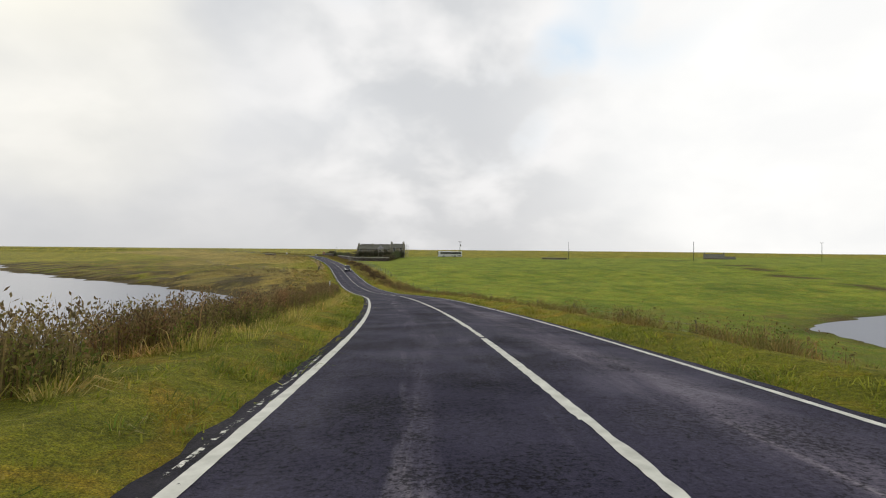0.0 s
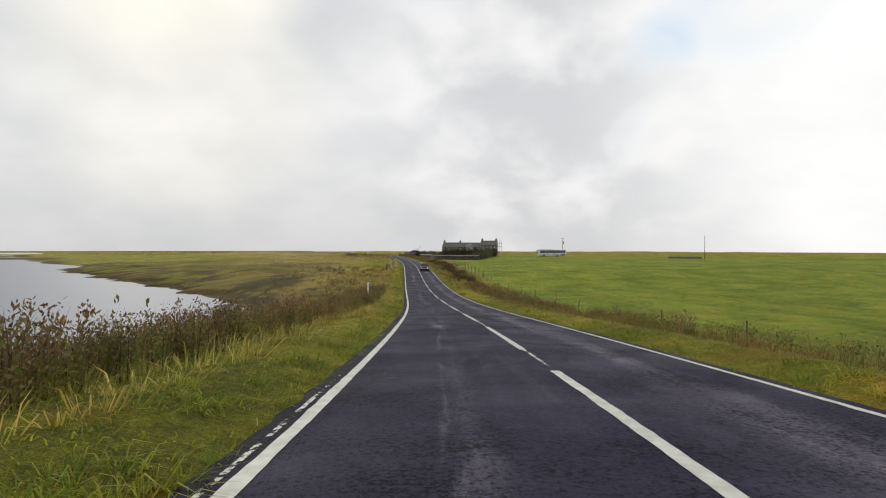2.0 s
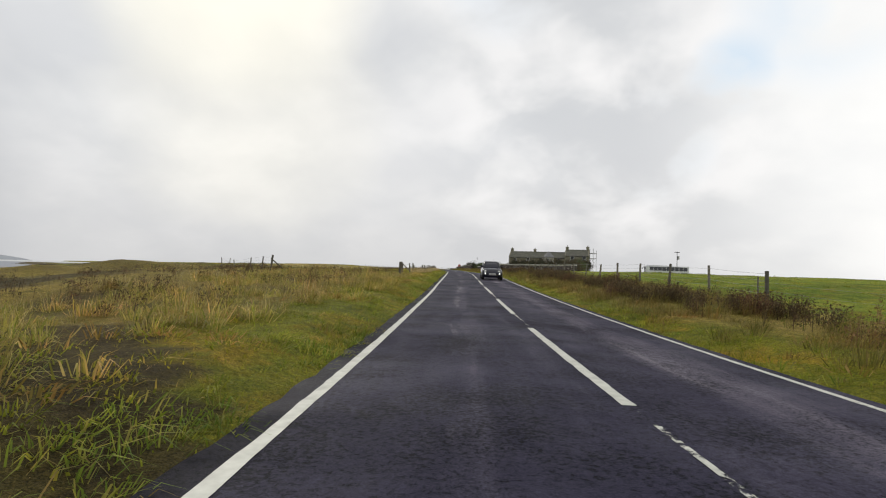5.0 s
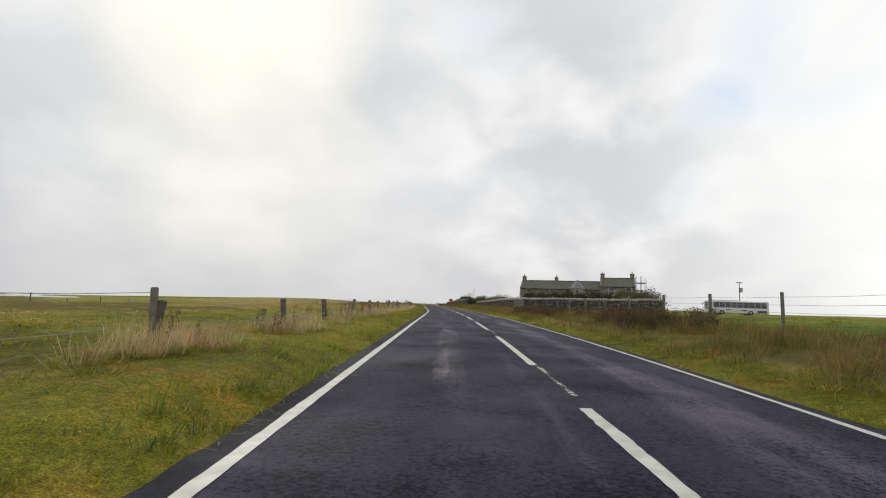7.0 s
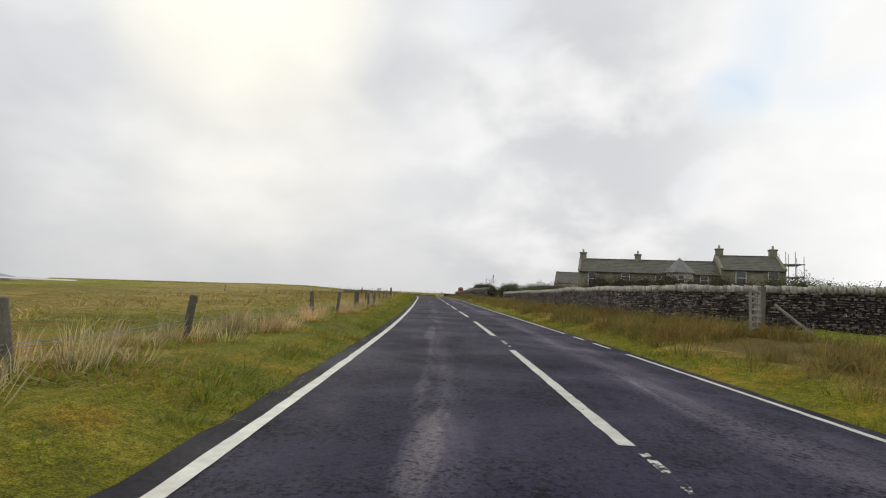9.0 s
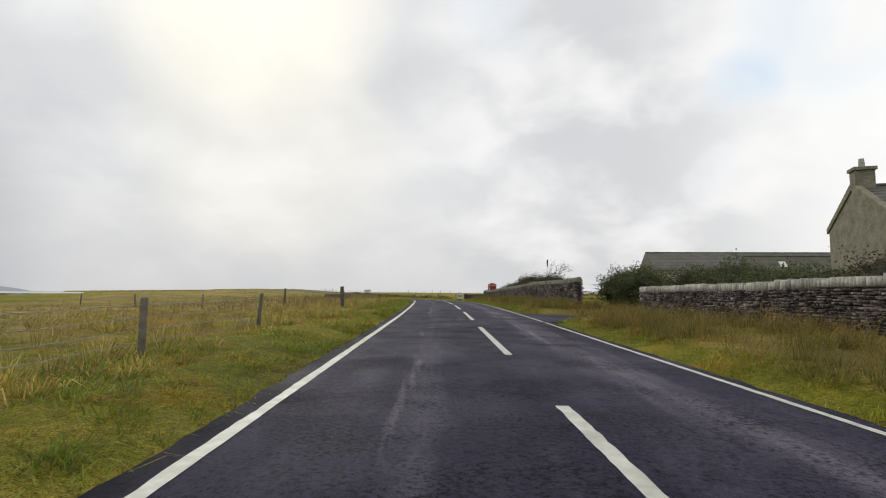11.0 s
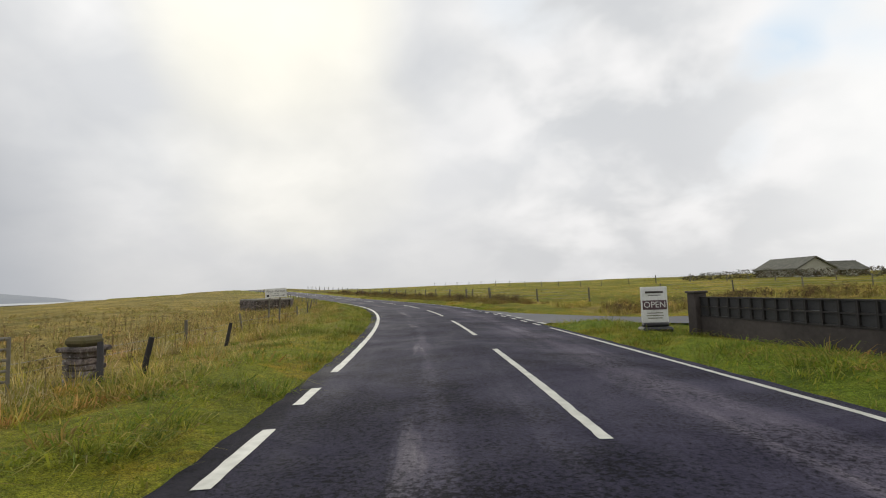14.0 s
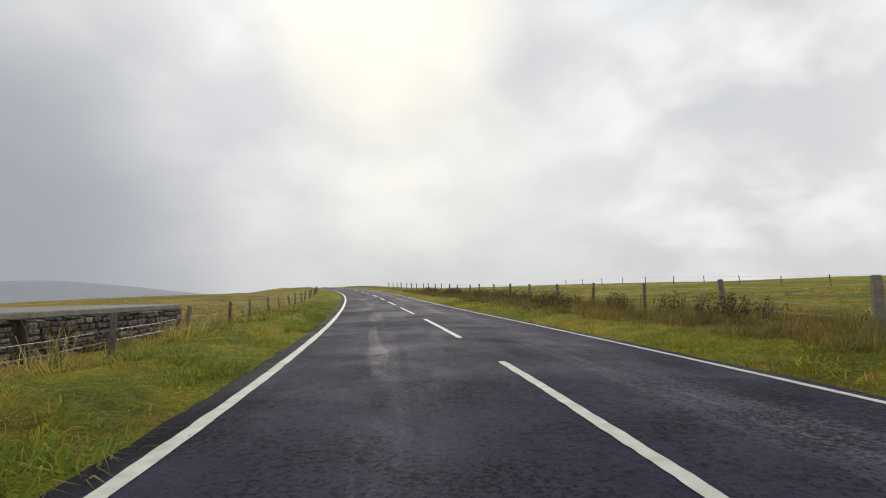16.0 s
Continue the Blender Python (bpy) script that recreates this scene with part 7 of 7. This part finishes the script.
def small_car():
    """A small rounded black hatchback; its front faces -y."""
    s0, u0 = 141.0, 1.15
    p = on_road(s0, u0)
    car = thing("car", Matrix.Translation(Vector(p)) @ pose(0, 0, 0, math.degrees(math.atan(0.025)), 0, heading(s0)), "small rounded black hatchback car with lit headlights", "car")
    bm = bmesh.new()
    secs = [oval(-0.02, 0.55, 0.28, 0.56), oval(0.03, 0.66, 0.23, 0.66), oval(0.12, 0.74, 0.20, 0.76), oval(0.35, 0.80, 0.18, 0.88), oval(0.7, 0.815, 0.17, 0.95),
            oval(1.1, 0.815, 0.17, 1.00), oval(2.0, 0.815, 0.18, 1.02), oval(2.8, 0.815, 0.20, 1.03), oval(3.25, 0.78, 0.26, 1.0), oval(3.48, 0.68, 0.34, 0.9)]
    loft(bm, secs)
    body = part("body", bm, CARPAINT, car, "glossy black body", True)
    bm = bmesh.new()
    cab = [[(x, y, z) for x, z in ((hw, zb), (hw * 0.97, zb + (zt - zb) * 0.5), (hw * 0.86, zt - 0.05), (hw * 0.6, zt), (-hw * 0.6, zt), (-hw * 0.86, zt - 0.05), (-hw * 0.97, zb + (zt - zb) * 0.5), (-hw, zb))]
           for y, hw, zb, zt in ((1.02, 0.68, 0.93, 0.97), (1.30, 0.69, 0.95, 1.20), (1.62, 0.69, 0.97, 1.44), (2.2, 0.69, 0.98, 1.49), (2.8, 0.67, 0.98, 1.45), (3.25, 0.64, 0.96, 1.20), (3.42, 0.60, 0.93, 0.98))]
    loft(bm, cab)
    part("roof", bm, CARPAINT, car, "rounded black roof", True)
    bm = bmesh.new()
    v = [bm.verts.new(q) for q in ((-0.60, 1.075, 0.99), (0.60, 1.075, 0.99), (0.54, 1.565, 1.405), (-0.54, 1.565, 1.405))]
    bm.faces.new(v)
    bmesh.ops.solidify(bm, geom=bm.faces[:], thickness=-0.03)
    part("windscreen", bm, GLASS, car)
    for sx in (-1, 1):
        bm = bmesh.new()
        v = [bm.verts.new(q) for q in ((sx * 0.705, 1.30, 1.02), (sx * 0.705, 2.25, 1.02), (sx * 0.645, 2.25, 1.37), (sx * 0.645, 1.62, 1.37))]
        bm.faces.new(v if sx > 0 else v[::-1])
        bmesh.ops.solidify(bm, geom=bm.faces[:], thickness=0.02)
        part("side_window", bm, GLASS, car)
        bm = bmesh.new()
        box(bm, sx * 0.80 - 0.10, sx * 0.80 + 0.10, 1.18, 1.32, 0.98, 1.12, None, 0.04)
        part("mirror", bm, CARPAINT, car)
        bm = bmesh.new()
        bmesh.ops.create_uvsphere(bm, u_segments=16, v_segments=10, radius=0.095, matrix=Matrix.Translation((sx * 0.53, 0.10, 0.655)) @ Matrix.Diagonal((1, 0.6, 1.0, 1)))
        hl = part("headlight", bm, LAMP_GLASS, car, "round clear headlight", True)
        bm = bmesh.new()
        bmesh.ops.create_uvsphere(bm, u_segments=12, v_segments=8, radius=0.055, matrix=Matrix.Translation((sx * 0.55, 0.0, 0.50)))
        part("running_light", bm, LIT, car, "lit white running light", True)
        bm = bmesh.new()
        bmesh.ops.create_cone(bm, cap_ends=True, segments=14, radius1=0.05, radius2=0.05, depth=0.04, matrix=Matrix.Translation((sx * 0.50, 0.02, 0.36)) @ pose(0, 0, 0, 90, 0, 0))
        part("fog_light", bm, CHROME, car)
    bm = bmesh.new()
    box(bm, -0.26, 0.26, -0.035, -0.005, 0.42, 0.53, None, 0.006)
    pl = part("number_plate", bm, WHITE, car)
    bm = bmesh.new()
    box(bm, -0.22, 0.22, -0.041, -0.036, 0.452, 0.498)
    part("plate_bar", bm, INK, pl)
    bm = bmesh.new()
    box(bm, -0.45, 0.45, -0.01, 0.06, 0.27, 0.36, None, 0.02)
    part("lower_grille", bm, BLACK, car)
    bm = bmesh.new()
    box(bm, -0.40, 0.40, -0.022, 0.02, 0.365, 0.38)
    part("chrome_strip", bm, CHROME, car)
    bm = bmesh.new()
    bmesh.ops.create_cone(bm, cap_ends=True, segments=16, radius1=0.055, radius2=0.055, depth=0.03, matrix=Matrix.Translation((0, 0.085, 0.66)) @ pose(0, 0, 0, 90, 0, 0))
    part("badge", bm, CHROME, car, "plain round chrome badge")
    for x in (-0.72, 0.72):
        for y in (0.62, 2.85):
            wheel(car, x, y, 0.29, 0.19, RIM)
    bm = bmesh.new()
    tube(bm, (0.25, 2.7, 1.46), (0.25, 2.95, 1.70), 0.008, 0.004, 5)
    part("aerial", bm, BLACK, car)


LIT, _t, _b = material("running_lamp", 0.3)
_b.inputs["Base Color"].default_value = (0.9, 0.9, 0.88, 1)
_b.inputs["Emission Color"].default_value = (1.0, 0.97, 0.9, 1)
_b.inputs["Emission Strength"].default_value = 1.5
small_car()


def coach():
    """A touring coach, side on; its front faces -x."""
    a, b = Vector((23.0, 256.5, 0)), Vector((34.4, 256.8, 0))
    d = b - a
    ln = d.length + 0.4
    g = ground_z(28.5, 256.6)
    c = thing("coach", Matrix.Translation((a.x, a.y, g + 0.0)) @ pose(0, 0, 0, 0, 0, math.degrees(math.atan2(d.y, d.x))), "silver touring coach parked on the pasture edge", "coach")
    bm = bmesh.new()
    H = max(0.1 - g, 2.9)
    box(bm, 0.0, ln, 0, 2.5, 0.32, H, None, 0.16)
    part("body", bm, COACH, c)
    bm = bmesh.new()
    box(bm, 0.5, 6.0, 0.25, 2.25, H - 0.005, H + 0.16, None, 0.06)
    part("roof_pod", bm, COACH, c)
    n = 9
    for k in range(n):
        x0 = 1.0 + k * (ln - 1.4) / n
        bm = bmesh.new()
        box(bm, x0, x0 + (ln - 1.4) / n - 0.07, -0.012, 0.03, H * 0.52, H - 0.28, None, 0.01)
        part("side_window", bm, GLASS, c)
    bm = bmesh.new()
    box(bm, -0.012, 0.03, 0.15, 2.35, H * 0.38, H - 0.3, None, 0.01)
    part("windscreen", bm, GLASS, c)
    for x in (2.6, ln - 3.6, ):
        for y in (0.12, 2.38):
            bm = bmesh.new()
            bmesh.ops.create_cone(bm, cap_ends=True, segments=20, radius1=0.5, radius2=0.5, depth=0.3, matrix=Matrix.Translation((x, y, 0.5)) @ pose(0, 0, 0, 90, 0, 0))
            w_ = part("wheel", bm, TYRE, c)
            bm = bmesh.new()
            bmesh.ops.create_cone(bm, cap_ends=True, segments=14, radius1=0.27, radius2=0.22, depth=0.05, matrix=Matrix.Translation((x, -0.05 if y < 1 else 2.55, 0.5)) @ pose(0, 0, 0, 90, 0, 0))
            part("rim", bm, STEEL, w_)
    for x0, x1, z0, z1 in ((3.4, 4.4, 0.95, 1.15), (6.4, 7.4, 0.9, 1.12)):
        bm = bmesh.new()
        box(bm, x0, x1, -0.008, 0.02, z0, z1)
        part("livery_stripe", bm, MAROON, c)
    bm = bmesh.new()
    box(bm, ln - 2.3, ln - 0.5, -0.008, 0.02, 0.55, 1.0)
    part("engine_grille", bm, BLACK, c)
    for y in (0.0, 2.5):
        bm = bmesh.new()
        tube(bm, (0.05, y, H - 0.35), (-0.35, y, H - 0.5), 0.03, 0.03, 6)
        box(bm, -0.45, -0.3, y - 0.1, y + 0.1, H - 1.0, H - 0.5, None, 0.03)
        part("mirror", bm, BLACK, c)


coach()

# ---- hedges, bushes and the bare tree ----
for i, s in enumerate(np.arange(265.8, 286, 1.55)):
    rz = float(np.interp(s, [265, 268, 272, 277, 281, 286], [2.0, 2.35, 2.6, 2.55, 2.25, 1.85])) + rng.uniform(-0.06, 0.08)
    p = foot(float(s), 9.0 + rng.uniform(-0.2, 0.5))
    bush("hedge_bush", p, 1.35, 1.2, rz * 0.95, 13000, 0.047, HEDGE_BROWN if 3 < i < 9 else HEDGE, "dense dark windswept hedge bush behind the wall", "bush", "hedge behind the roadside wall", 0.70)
for s, u, r, h in ((250.0, 9.4, 1.5, 2.0), (252.3, 10.0, 1.6, 2.2), (249.4, 12.0, 1.6, 2.1), (252.4, 9.1, 1.2, 1.9), (247.5, 13.0, 1.8, 2.2), (243.5, 11.5, 1.8, 1.7), (240.0, 11.0, 1.8, 1.6)):
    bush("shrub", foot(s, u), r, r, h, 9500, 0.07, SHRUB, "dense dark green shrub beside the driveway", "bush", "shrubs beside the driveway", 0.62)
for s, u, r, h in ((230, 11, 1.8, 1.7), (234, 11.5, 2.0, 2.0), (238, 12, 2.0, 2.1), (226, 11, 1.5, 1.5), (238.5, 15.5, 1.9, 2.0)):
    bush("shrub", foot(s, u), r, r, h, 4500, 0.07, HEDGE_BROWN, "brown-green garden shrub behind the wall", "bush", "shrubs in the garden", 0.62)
for k in range(9):
    x = -14 + k * 2.3
    y = 239.5 - k * 0.45
    bush("shrub", Vector((x, y, ground_z(x, y))), 1.7, 1.1, rng.uniform(2.9, 3.7), 4200, 0.09, HEDGE_BROWN, "low garden shrub before the farmhouse", "bush", "shrubs in the garden", 0.62)
# a ragged shelter belt runs from the wall's corner to the house
for k in range(10):
    y = 198.3 + 4.1 * k
    x = -1.7 + 0.115 * (y - 198.3) + rng.uniform(-0.3, 0.3)
    g = ground_z(x, y)
    top = float(np.interp(y, [197, 200, 203, 207, 212, 226, 231, 236], [-0.8, -0.55, -0.7, -1.1, -1.0, -0.4, 1.0, 0.5])) + rng.uniform(-0.1, 0.1)
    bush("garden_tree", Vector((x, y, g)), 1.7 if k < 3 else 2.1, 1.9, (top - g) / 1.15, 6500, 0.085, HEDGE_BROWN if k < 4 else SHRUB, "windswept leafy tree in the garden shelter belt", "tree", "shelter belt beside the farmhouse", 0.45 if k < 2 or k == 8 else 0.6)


def bare_tree(place, h, label, seed, lean):
    """A wind-bent tree without leaves: each limb forks into thinner ones."""
    t_ = thing("bare_tree", Matrix.Translation(place), label, "tree")
    r = random.Random(seed)
    trunk = bmesh.new()
    limbs = bmesh.new()

    def grow(bm, p, d, length, rad, depth):
        q = p
        for k in range(3):
            d = (d + Vector((r.gauss(0, .16), r.gauss(0, .16), r.gauss(0, .12))) + lean * 0.10).normalized()
            n_ = q + d * length / 3
            tube(bm, q, n_, rad * (1 - 0.18 * k), rad * (1 - 0.18 * (k + 1)), 6 if depth > 2 else 4)
            q = n_
        if depth:
            for _ in range(r.choice((2, 3, 3))):
                dd = (d + Vector((r.gauss(0, .55), r.gauss(0, .55), r.gauss(0.1, .4)))).normalized()
                grow(limbs, q, dd, length * r.uniform(0.58, 0.8), rad * 0.60, depth - 1)

    grow(trunk, Vector((0, 0, -0.15)), Vector((0.15, 0, 1)), h * 0.34, 0.060, 6)
    part("trunk", trunk, BARK, t_)
    part("limbs", limbs, BARK, t_, "bare grey twisted limbs")


bare_tree(foot(266.1, 8.7), 4.1, "leafless grey wind-bent tree behind the wall", 5, Vector((0.9, -0.9, -0.15)))

# ---- far buildings ----
def gable_house():
    x, y = -9.8, 365.7
    g = ground_z(x, y) - 0.3
    t_ = thing("bungalow", pose(x, y, g, 0, 0, 20), "cream bungalow with a dark roof behind bushes", "house")
    r = 1.4 - g
    bm = bmesh.new()
    # gable end to the road
    v = [(-2.9, -0.5), (2.9, -0.5), (2.9, r - 1.55), (0, r - 0.15), (-2.9, r - 1.55)]
    prism(bm, v, 0, 9)
    part("wall", bm, CREAM, t_)
    bm = bmesh.new()
    prism(bm, [(-3.2, r - 1.85), (0, r - 0.12), (3.2, r - 1.85), (3.2, r - 1.65), (0, r + 0.1), (-3.2, r - 1.65)], -0.35, 9.3)
    part("roof", bm, SLATE, t_)
    bm = bmesh.new()
    gabled_wall(bm, 2.95, 10.5, 2.0, 7.0, r - 2.0, r - 0.75)
    part("wall", bm, CREAM, t_)
    slate_roof(t_, 2.95, 10.7, 2.0, 7.0, r - 2.0, r - 0.75, SLATE, 7)
    window(t_, 0.0, r - 3.4, 1.2, 1.1, -0.02)


gable_house()
for k in range(12):
    x = -26 + k * 2.3
    y = 368 - k * 0.9 + rng.uniform(-1, 1)
    bush("shrub", Vector((x, y, ground_z(x, y))), 1.9, 1.4, rng.uniform(0.8, 1.4), 600, 0.16, HEDGE_BROWN, "low wind-clipped bush on the rise", "bush", "bushes by the bungalow")


def ruin():
    x, y = 175.0, 264.0
    g = ground_z(x, y) - 1.9
    t_ = thing("far_croft", pose(x, y, g, 0, 0, -35), "distant stone croft house on the skyline", "house")
    bm = bmesh.new()
    gabled_wall(bm, -7, 3, -3, 3, 2.4, 4.4)
    part("wall", bm, HOUSE_STONE, t_)
    slate_roof(t_, -7.1, 3.1, -3, 3, 2.4, 4.4, SLATE, 6)
    bm = bmesh.new()
    gabled_wall(bm, 3, 8, -2.6, 2.6, 1.8, 3.2)
    part("wall", bm, HOUSE_STONE, t_)
    slate_roof(t_, 3.1, 8.1, -2.6, 2.6, 1.8, 3.2, SLATE, 5)
    chimney(t_, -6.6, 3.8, 5.4)
    chimney(t_, 2.6, 3.8, 5.4)


ruin()
bm = bmesh.new()
box(bm, -6, 6, -1.5, 1.5, -0.5, 1.6, None, 0.08)
box(bm, -6.2, 6.2, -1.7, 1.7, 1.6, 1.75, None, 0.05)
lw = part("far_shed", bm, HOUSE_STONE)
lw.matrix_basis = pose(80.0, 251.0, ground_z(80.0, 251.0) - 0.8, 0, 0, -15)
tagged(lw, "low dark stone shed far across the pasture", "shed")

# parked cars in front of the farmhouse wall, seen far off
for x, y, col, rz in ((-16.6, 229.0, WHITE, 70),):
    g = ground_z(x, y)
    c = thing("parked_car", pose(x, y, g, 0, 0, rz), "white car parked before the garden wall", "car")
    bm = bmesh.new()
    loft(bm, [ring(0.0, 0.7, 0.3, 0.75, 0.6), ring(0.5, 0.85, 0.22, 0.92, 0.75), ring(3.6, 0.85, 0.22, 1.0, 0.75), ring(4.1, 0.72, 0.3, 0.9, 0.6)])
    part("body", bm, col, c, "", True)
    bm = bmesh.new()
    loft(bm, [[(px, yy, z) for px, z in ((0.74, 0.95), (0.66, zt - 0.04), (0.5, zt), (-0.5, zt), (-0.66, zt - 0.04), (-0.74, 0.95))] for yy, zt in ((1.0, 1.0), (1.6, 1.42), (2.8, 1.46), (3.7, 1.02))])
    part("cabin", bm, GLASS, c, "", True)
    for px in (-0.76, 0.76):
        for yy in (0.8, 3.2):
            wheel(c, px, yy, 0.31, 0.19)


# ---- far hills across the water ----
def far_hills(name, az0, az1, dist, height, seed, label, mat):
    """A hill range as a solid ridge, az in degrees left of north."""
    n, rows_ = 90, 10
    vs, fs = [], []
    for i in range(n + 1):
        f = i / n
        a = radians(az0 + (az1 - az0) * f)
        env = math.sin(math.pi * min(max(f, 0), 1)) ** 0.7
        hh = height * env * (0.75 + 0.35 * noise.noise((f * 5, seed, 0)) + 0.12 * noise.noise((f * 19, seed, 3)))
        for j in range(rows_ + 1):
            g = j / rows_
            rr = dist * (1 + 0.55 * g)
            z = SEA - 2 + (hh + 3) * math.sin(math.pi * min(g * 1.1, 1)) ** 0.8 * (1 + 0.2 * noise.noise((f * 9, g * 5, seed)))
            vs.append((-math.sin(a) * rr, 150 + math.cos(a) * rr, z))
    for i in range(n):
        for j in range(rows_):
            k = i * (rows_ + 1) + j
            fs.append((k, k + rows_ + 1, k + rows_ + 2, k + 1))
    ob = new(name, add_mesh(name, vs, fs, mat, True))
    return tagged(ob, label, "hills", "", "structure")


# blue-grey of the distance haze is put straight into the hills' colour
FARLAND = simple("hazed_hills", (0.25, 0.27, 0.30), (0.29, 0.31, 0.335), 0.004, 1.0, 0.0)
# sea haze over the coast is a pale base colour plus a faint glow
HAZE_GLOW = simple("haze_glow_coast", (0.30, 0.31, 0.31), (0.36, 0.37, 0.37), 0.01, 1.0, 0.0)
_b = HAZE_GLOW.node_tree.nodes["Principled BSDF"]
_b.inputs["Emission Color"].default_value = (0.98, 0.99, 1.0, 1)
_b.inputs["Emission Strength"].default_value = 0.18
far_hills("backdrop_hills", 50, 140, 2300, 150, 1, "hills across the sound, distance haze painted in blue-grey", FARLAND)
far_hills("backdrop_coast", -5, 56, 1100, 6.0, 4, "low coast across the bay, haze given by its pale glowing colour", HAZE_GLOW)
